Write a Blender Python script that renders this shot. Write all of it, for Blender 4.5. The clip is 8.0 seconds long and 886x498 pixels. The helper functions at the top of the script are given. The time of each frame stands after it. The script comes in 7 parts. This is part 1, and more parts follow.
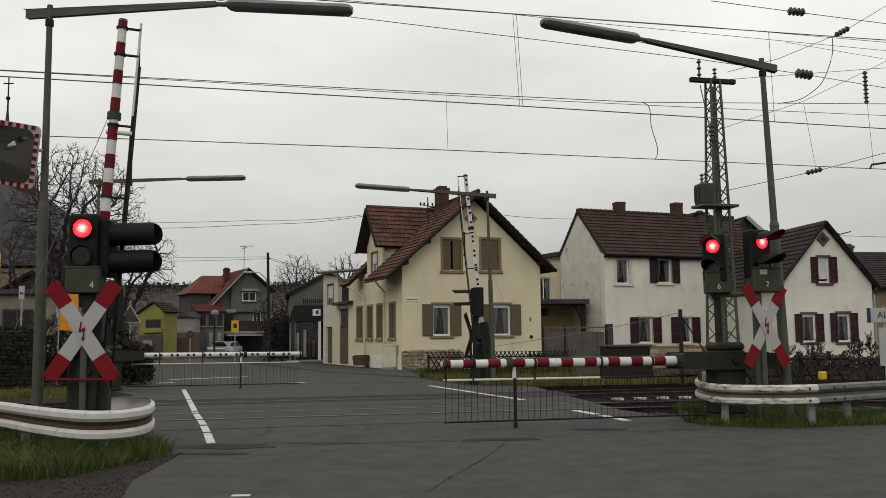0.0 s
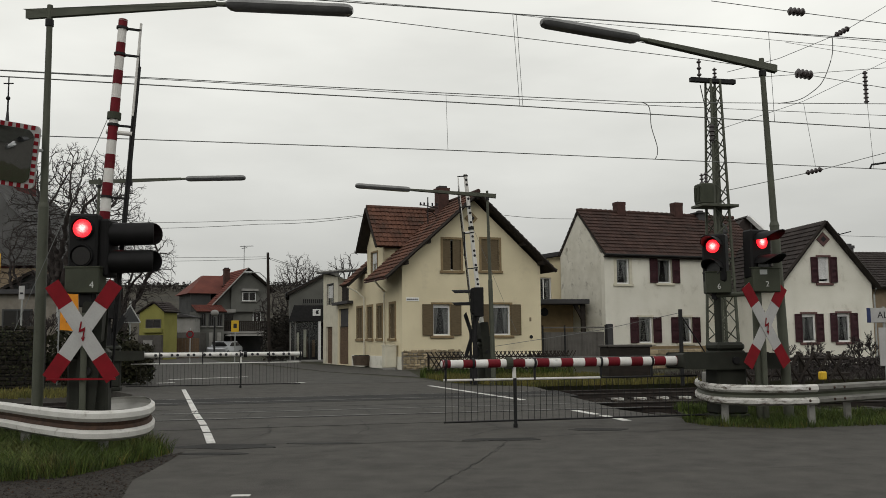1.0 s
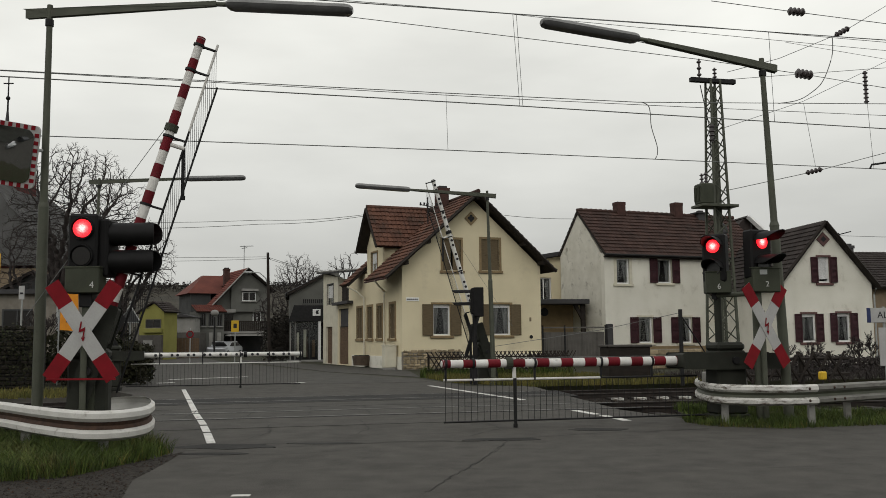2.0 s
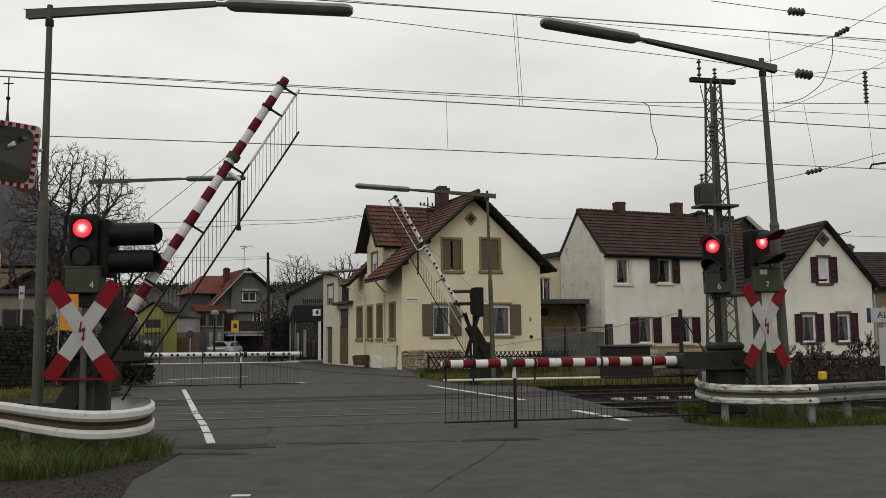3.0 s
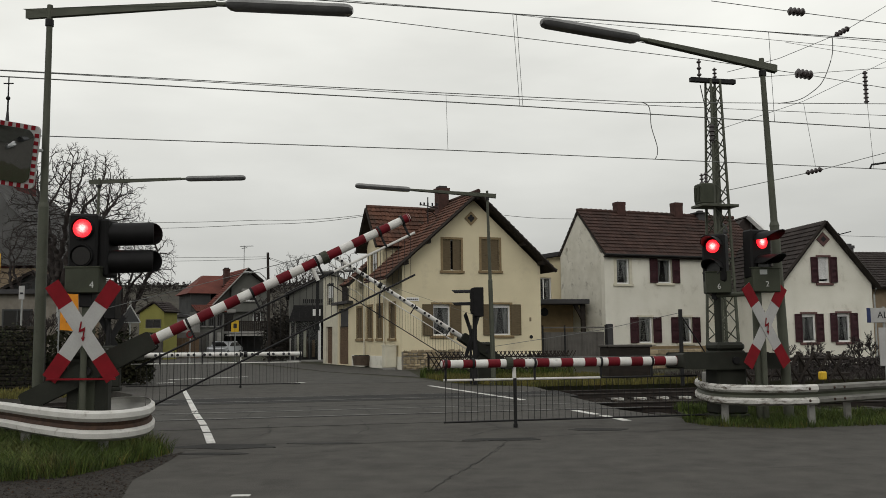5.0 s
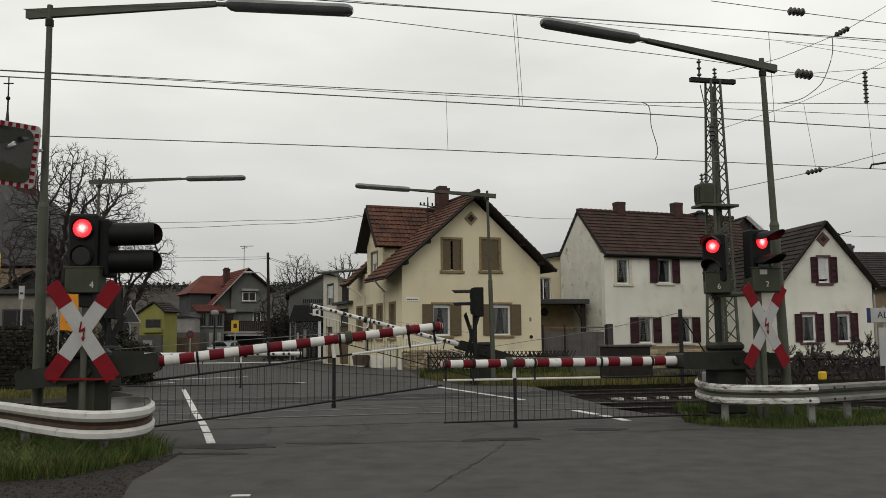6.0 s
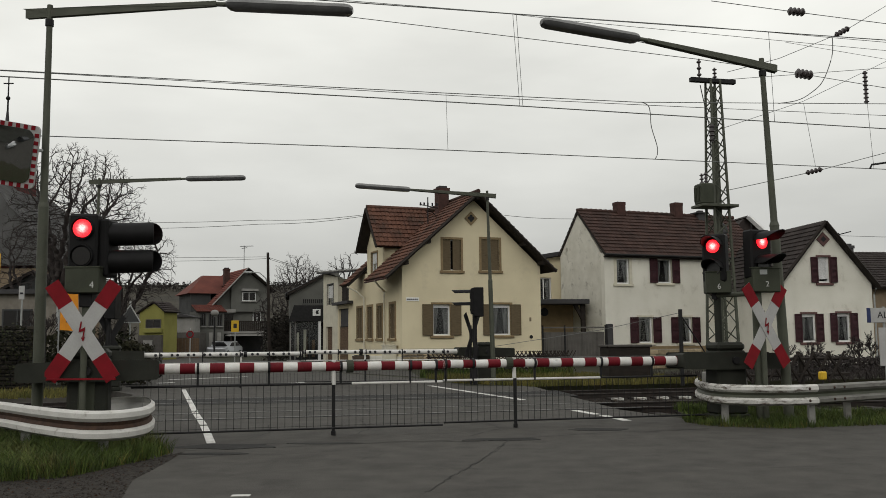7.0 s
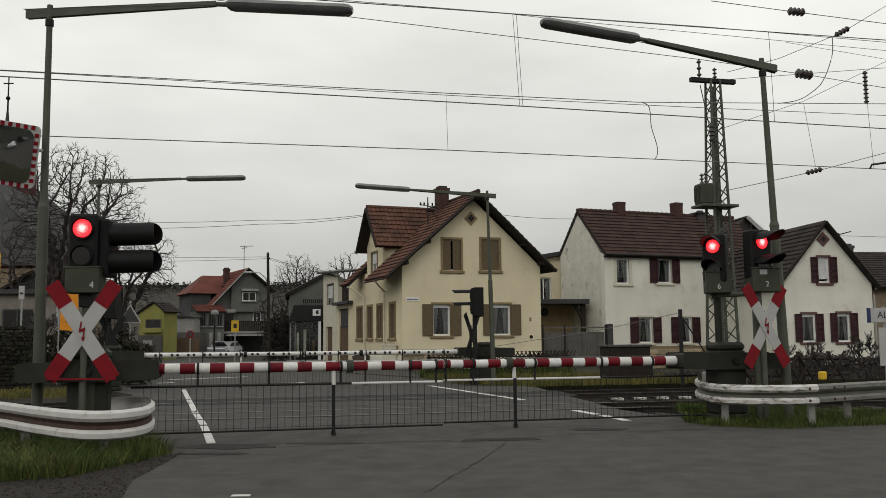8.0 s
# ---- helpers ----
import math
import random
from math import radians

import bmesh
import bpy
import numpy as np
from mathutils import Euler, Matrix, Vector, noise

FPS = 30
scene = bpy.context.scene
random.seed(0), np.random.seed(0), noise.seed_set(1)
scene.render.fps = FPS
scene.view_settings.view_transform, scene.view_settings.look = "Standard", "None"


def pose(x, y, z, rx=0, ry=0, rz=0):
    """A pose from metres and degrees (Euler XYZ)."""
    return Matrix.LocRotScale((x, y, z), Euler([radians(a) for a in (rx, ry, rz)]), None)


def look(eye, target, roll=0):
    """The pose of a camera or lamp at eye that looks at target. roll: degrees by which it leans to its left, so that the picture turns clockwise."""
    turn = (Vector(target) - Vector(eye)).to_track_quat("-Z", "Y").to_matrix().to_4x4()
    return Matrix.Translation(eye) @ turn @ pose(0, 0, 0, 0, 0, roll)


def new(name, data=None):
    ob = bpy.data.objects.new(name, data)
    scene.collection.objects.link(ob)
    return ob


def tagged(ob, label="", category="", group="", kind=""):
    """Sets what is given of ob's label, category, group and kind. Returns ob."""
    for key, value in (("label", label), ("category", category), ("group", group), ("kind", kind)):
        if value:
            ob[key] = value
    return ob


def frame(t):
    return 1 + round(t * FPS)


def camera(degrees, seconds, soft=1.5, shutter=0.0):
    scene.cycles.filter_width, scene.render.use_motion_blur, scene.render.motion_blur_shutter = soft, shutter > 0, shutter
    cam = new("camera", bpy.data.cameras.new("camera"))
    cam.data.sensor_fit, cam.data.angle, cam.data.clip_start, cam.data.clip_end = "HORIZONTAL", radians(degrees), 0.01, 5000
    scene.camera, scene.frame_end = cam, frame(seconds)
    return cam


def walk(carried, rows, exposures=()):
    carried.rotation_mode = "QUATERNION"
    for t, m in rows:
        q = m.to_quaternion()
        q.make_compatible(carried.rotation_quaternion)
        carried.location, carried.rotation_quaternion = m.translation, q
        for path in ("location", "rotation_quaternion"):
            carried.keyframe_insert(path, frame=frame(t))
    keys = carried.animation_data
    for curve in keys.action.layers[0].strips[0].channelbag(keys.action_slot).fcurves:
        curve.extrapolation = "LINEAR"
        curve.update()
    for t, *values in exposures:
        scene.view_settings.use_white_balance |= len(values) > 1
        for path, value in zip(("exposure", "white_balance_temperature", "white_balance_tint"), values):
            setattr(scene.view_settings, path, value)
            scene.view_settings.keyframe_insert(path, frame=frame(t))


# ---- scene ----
cam = camera(52.2, 8.0, soft=0.7)
EYE = (0.0, 0.0, 1.4)
# the camera stands still on the near side of the crossing
AIM = (0.0, 10.0, 1.4 + 10.0 * 161 / 1600)
walk(cam, [(0.0, look(EYE, AIM, -0.5)), (8.0, look(EYE, AIM, -0.5))])

# ---- world and light: an overcast winter day ----
SUN_EL, SUN_AZ = radians(42), radians(200)
world = bpy.data.worlds.new("overcast_sky")
scene.world = world
world.use_nodes = True
wt = world.node_tree
wt.nodes.clear()


def wnode(kind, **props):
    n = wt.nodes.new(kind)
    for k, v in props.items():
        n.inputs[k].default_value = v
    return n


w_out = wt.nodes.new("ShaderNodeOutputWorld")
w_bg = wnode("ShaderNodeBackground", Strength=1.0)
w_sky = wt.nodes.new("ShaderNodeTexSky")
w_sky.sky_type, w_sky.sun_disc = "NISHITA", False
w_sky.sun_elevation, w_sky.sun_rotation = SUN_EL, SUN_AZ
w_dim = wt.nodes.new("ShaderNodeVectorMath")
w_dim.operation = "SCALE"
w_dim.inputs["Scale"].default_value = 0.06
w_co = wt.nodes.new("ShaderNodeTexCoord")
w_sep = wt.nodes.new("ShaderNodeSeparateXYZ")
w_ramp = wt.nodes.new("ShaderNodeValToRGB")
for pos, col in ((0.0, (0.52, 0.522, 0.495)), (0.10, (0.61, 0.612, 0.58)), (0.22, (0.83, 0.832, 0.785)), (0.40, (1.02, 1.018, 0.955)), (1.0, (0.70, 0.70, 0.655))):
    e = w_ramp.color_ramp.elements[0] if pos == 0.0 else w_ramp.color_ramp.elements.new(pos)
    e.position, e.color = pos, (*col, 1)
w_ramp.color_ramp.elements.remove(w_ramp.color_ramp.elements[-1]) if len(w_ramp.color_ramp.elements) > 5 else None
w_map = wnode("ShaderNodeMapping", Scale=(1.6, 1.6, 5.5))
w_cloud = wnode("ShaderNodeTexNoise", Scale=1.7, Detail=5.0, Roughness=0.5)
w_cr = wnode("ShaderNodeMapRange")
w_cr.inputs[1].default_value, w_cr.inputs[2].default_value = 0.3, 0.7
w_cr.inputs[3].default_value, w_cr.inputs[4].default_value = 0.86, 1.10
w_mul = wt.nodes.new("ShaderNodeVectorMath")
w_mul.operation = "SCALE"
w_mix = wt.nodes.new("ShaderNodeMix")
w_mix.data_type = "RGBA"
w_mix.inputs[0].default_value = 0.96
wl = wt.links.new
wl(w_co.outputs["Generated"], w_sep.inputs[0])
wl(w_sep.outputs["Z"], w_ramp.inputs[0])
wl(w_co.outputs["Generated"], w_map.inputs[0])
wl(w_map.outputs[0], w_cloud.inputs["Vector"])
wl(w_cloud.outputs[0], w_cr.inputs[0])
wl(w_ramp.outputs[0], w_mul.inputs[0])
wl(w_cr.outputs[0], w_mul.inputs["Scale"])
wl(w_sky.outputs[0], w_dim.inputs[0])
wl(w_dim.outputs[0], w_mix.inputs[6])
wl(w_mul.outputs[0], w_mix.inputs[7])
wl(w_mix.outputs[2], w_bg.inputs[0])
wl(w_bg.outputs[0], w_out.inputs[0])

sun_data = bpy.data.lights.new("sun", "SUN")
sun_data.energy, sun_data.angle, sun_data.color = 0.5, radians(25), (1.0, 0.97, 0.93)
sun = new("sun", sun_data)
sun.matrix_world = look((-math.sin(SUN_AZ) * -30, math.cos(SUN_AZ) * 30, 30), (0, 20, 0))
scene.view_settings.exposure = -0.05

# ---- materials ----


def mat(name, c1, c2=None, rough=0.7, metal=0.0, scale=8.0, fine=90.0, bump=0.2, spots=None, spot_scale=1.5, spot_at=0.62, spec=0.25, stretch=(1, 1, 1), island=0.0, per_object=0.0, dist=0.01, grain_only=False):
    """A surface with broad variation between c1 and c2, fine grain, relief and, if given, stains of the colour spots."""
    m = bpy.data.materials.new(name)
    m.use_nodes = True
    nt = m.node_tree
    N, K = nt.nodes, nt.links.new
    b = N["Principled BSDF"]
    b.inputs["Metallic"].default_value = metal
    b.inputs["Specular IOR Level"].default_value = spec
    co = N.new("ShaderNodeTexCoord")
    mp = N.new("ShaderNodeMapping")
    mp.inputs["Scale"].default_value = stretch
    K(co.outputs["Object"], mp.inputs[0])
    n1, n2 = N.new("ShaderNodeTexNoise"), N.new("ShaderNodeTexNoise")
    n1.inputs["Scale"].default_value, n1.inputs["Detail"].default_value = scale, 6
    n2.inputs["Scale"].default_value, n2.inputs["Detail"].default_value = fine, 3
    K(mp.outputs[0], n1.inputs["Vector"]), K(mp.outputs[0], n2.inputs["Vector"])
    add = N.new("ShaderNodeMath")
    add.operation = "MULTIPLY_ADD"
    add.inputs[1].default_value, add.inputs[2].default_value = 0.45, -0.22
    K(n2.outputs[0], add.inputs[0])
    s = N.new("ShaderNodeMath")
    K(n1.outputs[0], s.inputs[0]), K(add.outputs[0], s.inputs[1])
    rng = N.new("ShaderNodeMapRange")
    rng.inputs[1].default_value, rng.inputs[2].default_value = 0.3, 0.7
    K(s.outputs[0], rng.inputs[0])
    mix = N.new("ShaderNodeMix")
    mix.data_type = "RGBA"
    c2 = c2 or tuple(v * 0.75 for v in c1)
    mix.inputs[6].default_value, mix.inputs[7].default_value = (*c1, 1), (*c2, 1)
    K(rng.outputs[0], mix.inputs[0])
    out = mix.outputs[2]
    if spots:
        n3 = N.new("ShaderNodeTexNoise")
        n3.inputs["Scale"].default_value, n3.inputs["Detail"].default_value, n3.inputs["Roughness"].default_value = spot_scale, 9, 0.68
        K(mp.outputs[0], n3.inputs["Vector"])
        r3 = N.new("ShaderNodeMapRange")
        r3.inputs[1].default_value, r3.inputs[2].default_value = spot_at - 0.06, spot_at + 0.08
        K(n3.outputs[0], r3.inputs[0])
        mx = N.new("ShaderNodeMix")
        mx.data_type = "RGBA"
        mx.inputs[7].default_value = (*spots, 1)
        K(r3.outputs[0], mx.inputs[0]), K(out, mx.inputs[6])
        out = mx.outputs[2]
    if island or per_object:
        src = N.new("ShaderNodeNewGeometry" if island else "ShaderNodeObjectInfo")
        amount = island or per_object
        rr = N.new("ShaderNodeMapRange")
        rr.inputs[3].default_value, rr.inputs[4].default_value = 1 - amount, 1 + amount
        K(src.outputs["Random Per Island" if island else "Random"], rr.inputs[0])
        vm = N.new("ShaderNodeVectorMath")
        vm.operation = "SCALE"
        K(out, vm.inputs[0]), K(rr.outputs[0], vm.inputs["Scale"])
        out = vm.outputs[0]
    K(out, b.inputs["Base Color"])
    rm = N.new("ShaderNodeMapRange")
    rm.inputs[3].default_value, rm.inputs[4].default_value = max(0.03, rough - 0.1), min(1, rough + 0.12)
    K(n1.outputs[0], rm.inputs[0]), K(rm.outputs[0], b.inputs["Roughness"])
    if bump:
        bp = N.new("ShaderNodeBump")
        bp.inputs["Strength"].default_value, bp.inputs["Distance"].default_value = bump, dist
        K((n2 if grain_only else s).outputs[0], bp.inputs["Height"]), K(bp.outputs[0], b.inputs["Normal"])
    return m


def glow(name, colour, strength):
    m = bpy.data.materials.new(name)
    m.use_nodes = True
    b = m.node_tree.nodes["Principled BSDF"]
    b.inputs["Base Color"].default_value = (*colour, 1)
    b.inputs["Emission Color"].default_value = (*colour, 1)
    b.inputs["Emission Strength"].default_value = strength
    return m


def dotted_glow(name):
    """A red signal lens of many small prisms, brightest in the middle."""
    m = bpy.data.materials.new(name)
    m.use_nodes = True
    nt = m.node_tree
    N, K = nt.nodes, nt.links.new
    b = N["Principled BSDF"]
    co, mp, gr, rp = (N.new("ShaderNode" + k) for k in ("TexCoord", "Mapping", "TexGradient", "ValToRGB"))
    mp.inputs["Location"].default_value, mp.inputs["Scale"].default_value = (-1, 0, -1), (2, 0, 2)
    gr.gradient_type = "SPHERICAL"
    K(co.outputs["Generated"], mp.inputs[0]), K(mp.outputs[0], gr.inputs[0])
    vo, mx = N.new("ShaderNodeTexVoronoi"), N.new("ShaderNodeMath")
    vo.inputs["Scale"].default_value = 55
    K(co.outputs["Object"], vo.inputs["Vector"])
    mx.operation = "MULTIPLY_ADD"
    mx.inputs[1].default_value = -0.38
    K(vo.outputs["Distance"], mx.inputs[0]), K(gr.outputs[0], mx.inputs[2])
    for pos, col in ((0.0, (0.85, 0.012, 0.02)), (0.22, (1.0, 0.05, 0.06)), (0.5, (1.0, 0.30, 0.28)), (0.8, (1.0, 0.72, 0.68))):
        e = rp.color_ramp.elements[0] if pos == 0.0 else rp.color_ramp.elements.new(pos)
        e.position, e.color = pos, (*col, 1)
    rp.color_ramp.elements.remove(rp.color_ramp.elements[-1])
    K(mx.outputs[0], rp.inputs[0]), K(rp.outputs[0], b.inputs["Emission Color"])
    b.inputs["Base Color"].default_value = (0.3, 0.01, 0.01, 1)
    b.inputs["Emission Strength"].default_value = 2.3
    return m


def gloss(name, colour, rough, metal=0.0, coat=0.0):
    m = bpy.data.materials.new(name)
    m.use_nodes = True
    b = m.node_tree.nodes["Principled BSDF"]
    b.inputs["Base Color"].default_value, b.inputs["Roughness"].default_value = (*colour, 1), rough
    b.inputs["Metallic"].default_value, b.inputs["Coat Weight"].default_value = metal, coat
    return m


M = dict(
    asphalt=mat("asphalt", (0.067, 0.063, 0.055), (0.050, 0.047, 0.042), 0.88, scale=2.6, fine=55, bump=0.6, spots=(0.040, 0.037, 0.033), spot_scale=0.9, spot_at=0.59, spec=0.22, grain_only=True),
    asphalt_new=mat("asphalt_dark", (0.026, 0.025, 0.0235), (0.017, 0.017, 0.016), 0.85, scale=1.5, fine=60, bump=0.5, spec=0.2, grain_only=True),
    asphalt_old=mat("asphalt_pale", (0.068, 0.065, 0.058), (0.049, 0.047, 0.042), 0.9, scale=1.6, fine=55, bump=0.6, spots=(0.037, 0.035, 0.032), spot_scale=1.1, spec=0.2, grain_only=True),
    earth=mat("earth", (0.036, 0.031, 0.024), (0.020, 0.019, 0.013), 0.95, scale=0.4, fine=12, bump=0.8, dist=0.03),
    gravel=mat("gravel", (0.040, 0.033, 0.026), (0.015, 0.013, 0.011), 0.95, scale=14, fine=60, bump=1.0, dist=0.03, island=0.4),
    grass=mat("grass_blades", (0.070, 0.098, 0.018), (0.026, 0.043, 0.008), 0.75, scale=2.4, fine=20, bump=0, spots=(0.090, 0.085, 0.028), spot_scale=1.3, spot_at=0.60, island=0.6),
    turf=mat("turf", (0.020, 0.025, 0.010), (0.026, 0.022, 0.012), 0.95, scale=1.4, fine=30, bump=0.9, dist=0.03, island=0.4),
    dry_grass=mat("dry_grass", (0.150, 0.125, 0.034), (0.060, 0.068, 0.018), 0.85, scale=1.2, fine=25, bump=0.6, island=0.4),
    line=mat("road_paint", (0.66, 0.65, 0.62), (0.5, 0.49, 0.46), 0.75, scale=5, fine=50, bump=0.3, spots=(0.15, 0.145, 0.14), spot_scale=6, spot_at=0.6),
    steel=mat("painted_steel_grey_green", (0.078, 0.083, 0.060), (0.055, 0.059, 0.043), 0.6, scale=3, fine=60, bump=0.1, spots=(0.05, 0.045, 0.034), spot_scale=4, spot_at=0.64, spec=0.3),
    zinc=mat("zinc", (0.36, 0.37, 0.36), (0.27, 0.28, 0.27), 0.5, metal=0.25, scale=4, fine=50, bump=0.08),
    lamp_grey=mat("lamp_grey", (0.20, 0.20, 0.195), (0.15, 0.15, 0.146), 0.5, scale=3, fine=40, bump=0.05),
    lamp_cover=mat("lamp_cover", (0.11, 0.11, 0.11), (0.08, 0.08, 0.08), 0.3, scale=3, fine=30, bump=0.03),
    green=mat("machine_green", (0.023, 0.0245, 0.018), (0.015, 0.016, 0.012), 0.72, scale=2.5, fine=50, bump=0.12, spots=(0.020, 0.016, 0.012), spot_scale=3, spec=0.25),
    green_light=mat("signal_box_olive", (0.050, 0.055, 0.037), (0.036, 0.040, 0.027), 0.65, scale=3, fine=50, bump=0.1),
    black=mat("signal_black", (0.007, 0.0065, 0.007), (0.004, 0.004, 0.004), 0.6, spec=0.2, scale=5, fine=60, bump=0.1),
    lens_dark=gloss("lens_dark", (0.010, 0.009, 0.008), 0.25),
    red_lamp=dotted_glow("red_lamp"),
    red=mat("sign_red", (0.205, 0.008, 0.014), (0.15, 0.008, 0.012), 0.6, scale=4, fine=50, bump=0.05, spec=0.12),
    boom_red=mat("boom_red", (0.150, 0.008, 0.015), (0.095, 0.007, 0.011), 0.6, scale=5, fine=60, bump=0.08, spots=(0.10, 0.022, 0.022), spot_scale=7, spot_at=0.66, spec=0.15),
    white=mat("sign_white", (0.41, 0.405, 0.395), (0.34, 0.335, 0.325), 0.5, scale=3, fine=40, bump=0.05),
    boom_white=mat("boom_white", (0.68, 0.67, 0.64), (0.55, 0.535, 0.50), 0.5, scale=5, fine=60, bump=0.06, spots=(0.33, 0.31, 0.28), spot_scale=6, spot_at=0.68),
    rail_white=mat("rail_white", (0.56, 0.55, 0.52), (0.46, 0.45, 0.42), 0.65, scale=4, fine=50, bump=0.2, spots=(0.17, 0.14, 0.11), spot_scale=3.2, spot_at=0.64),
    rail_worn=mat("rail_worn", (0.62, 0.61, 0.58), (0.45, 0.44, 0.40), 0.7, scale=4, fine=50, bump=0.25, spots=(0.12, 0.10, 0.08), spot_scale=4.5, spot_at=0.53, stretch=(1, 1, 3)),
    rust=mat("rust", (0.07, 0.04, 0.026), (0.04, 0.026, 0.02), 0.85, scale=10, fine=70, bump=0.3),
    rail_steel=mat("rail_steel", (0.036, 0.028, 0.024), (0.020, 0.017, 0.015), 0.6, metal=0.2, scale=6, fine=40, bump=0.1),
    rail_head=mat("worn_rail_head", (0.17, 0.165, 0.155), (0.10, 0.097, 0.09), 0.45, metal=0.4, scale=3, fine=40, bump=0.05),
    dark_metal=mat("dark_metal", (0.018, 0.0175, 0.018), (0.011, 0.011, 0.0115), 0.6, metal=0.2, scale=6, fine=60, bump=0.1),
    wire=mat("wire", (0.16, 0.165, 0.16), (0.12, 0.125, 0.12), 0.6, scale=5, fine=20, bump=0),
    insulator=gloss("insulator_brown", (0.055, 0.045, 0.045), 0.35),
    cream=mat("cream_render", (0.68, 0.605, 0.42), (0.60, 0.53, 0.365), 0.92, scale=0.7, fine=45, bump=0.25, spots=(0.53, 0.465, 0.33), spot_scale=0.55, spot_at=0.62),
    whitewash=mat("white_render", (0.72, 0.70, 0.62), (0.61, 0.59, 0.51), 0.92, scale=0.8, fine=30, bump=0.45, dist=0.02, spots=(0.50, 0.475, 0.40), spot_scale=1.6, spot_at=0.63, stretch=(1, 1, 0.8)),
    dirty_render=mat("weathered_render", (0.66, 0.64, 0.56), (0.54, 0.52, 0.44), 0.94, scale=1.6, fine=26, bump=0.7, dist=0.03, spots=(0.30, 0.285, 0.235), spot_scale=1.9, spot_at=0.61),
    stone_trim=mat("sandstone_trim", (0.22, 0.17, 0.115), (0.165, 0.125, 0.085), 0.9, scale=3, fine=40, bump=0.25),
    shutter=mat("shutter_brown", (0.130, 0.098, 0.056), (0.095, 0.071, 0.041), 0.75, scale=4, fine=40, bump=0.12, stretch=(1, 1, 5)),
    ochre_trim=mat("ochre_sandstone", (0.25, 0.185, 0.10), (0.19, 0.14, 0.08), 0.9, scale=3, fine=40, bump=0.25),
    plaster_trim=mat("plaster_trim", (0.60, 0.57, 0.46), (0.51, 0.48, 0.385), 0.9, scale=3, fine=40, bump=0.2),
    sheet_brown=mat("sheet_brown", (0.085, 0.078, 0.070), (0.060, 0.055, 0.050), 0.7, scale=3, fine=40, bump=0.1),
    maroon=mat("shutter_maroon", (0.046, 0.014, 0.018), (0.030, 0.011, 0.014), 0.7, scale=4, fine=40, bump=0.12),
    maroon_trim=mat("trim_maroon", (0.13, 0.07, 0.066), (0.10, 0.055, 0.052), 0.85, scale=4, fine=40, bump=0.12),
    frame_white=mat("window_white", (0.72, 0.72, 0.71), (0.62, 0.62, 0.61), 0.5, scale=4, fine=40, bump=0.05),
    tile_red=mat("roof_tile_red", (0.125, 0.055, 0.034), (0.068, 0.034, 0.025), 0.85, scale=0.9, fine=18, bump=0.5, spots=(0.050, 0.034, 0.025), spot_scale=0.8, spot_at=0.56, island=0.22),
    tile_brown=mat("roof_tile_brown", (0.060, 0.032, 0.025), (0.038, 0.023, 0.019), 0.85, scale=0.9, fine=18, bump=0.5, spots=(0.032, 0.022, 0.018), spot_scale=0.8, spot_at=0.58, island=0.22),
    tile_dark=mat("roof_tile_dark", (0.042, 0.033, 0.030), (0.028, 0.023, 0.021), 0.85, scale=0.9, fine=18, bump=0.5, island=0.2),
    tile_bright=mat("roof_tile_bright", (0.15, 0.045, 0.032), (0.10, 0.034, 0.026), 0.85, scale=0.9, fine=10, bump=0.4, island=0.16),
    wood_dark=mat("wood_dark", (0.024, 0.018, 0.014), (0.015, 0.012, 0.010), 0.8, scale=3, fine=40, bump=0.2, stretch=(1, 1, 4)),
    wood=mat("wood_brown", (0.14, 0.09, 0.055), (0.09, 0.06, 0.04), 0.8, scale=3, fine=40, bump=0.2, stretch=(1, 1, 6)),
    brick=mat("chimney_brick", (0.075, 0.036, 0.030), (0.045, 0.026, 0.022), 0.9, scale=5, fine=40, bump=0.5),
    tower_brick=mat("tower_brick", (0.10, 0.030, 0.027), (0.065, 0.022, 0.020), 0.9, scale=2, fine=14, bump=0.5),
    stone=mat("rubble_stone", (0.36, 0.29, 0.185), (0.20, 0.16, 0.105), 0.95, scale=4, fine=30, bump=0.6, per_object=0.4),
    stone_grey=mat("wall_stone", (0.034, 0.029, 0.023), (0.012, 0.011, 0.009), 0.95, scale=5, fine=30, bump=0.7, island=0.5, per_object=0.0),
    mortar=mat("mortar", (0.22, 0.2, 0.17), (0.16, 0.145, 0.12), 0.95, scale=4, fine=40, bump=0.4),
    concrete=mat("concrete", (0.27, 0.265, 0.25), (0.2, 0.195, 0.18), 0.9, scale=1.2, fine=40, bump=0.3, spots=(0.13, 0.125, 0.115), spot_scale=1.5),
    grey_render=mat("grey_render", (0.125, 0.125, 0.113), (0.095, 0.095, 0.086), 0.92, scale=0.8, fine=30, bump=0.2),
    dark_render=mat("dark_cladding", (0.06, 0.062, 0.062), (0.045, 0.046, 0.046), 0.8, scale=1, fine=30, bump=0.15),
    lime=mat("lime_render", (0.25, 0.24, 0.068), (0.20, 0.19, 0.055), 0.9, scale=0.8, fine=30, bump=0.2),
    gate_grey=mat("gate_grey", (0.105, 0.098, 0.088), (0.080, 0.074, 0.066), 0.6, scale=3, fine=40, bump=0.1),
    slate=mat("slate", (0.055, 0.053, 0.054), (0.038, 0.037, 0.038), 0.75, scale=1, fine=14, bump=0.4, island=0.25),
    old_slate=mat("old_slate", (0.095, 0.094, 0.092), (0.066, 0.065, 0.063), 0.8, scale=0.7, fine=10, bump=0.4, island=0.25),
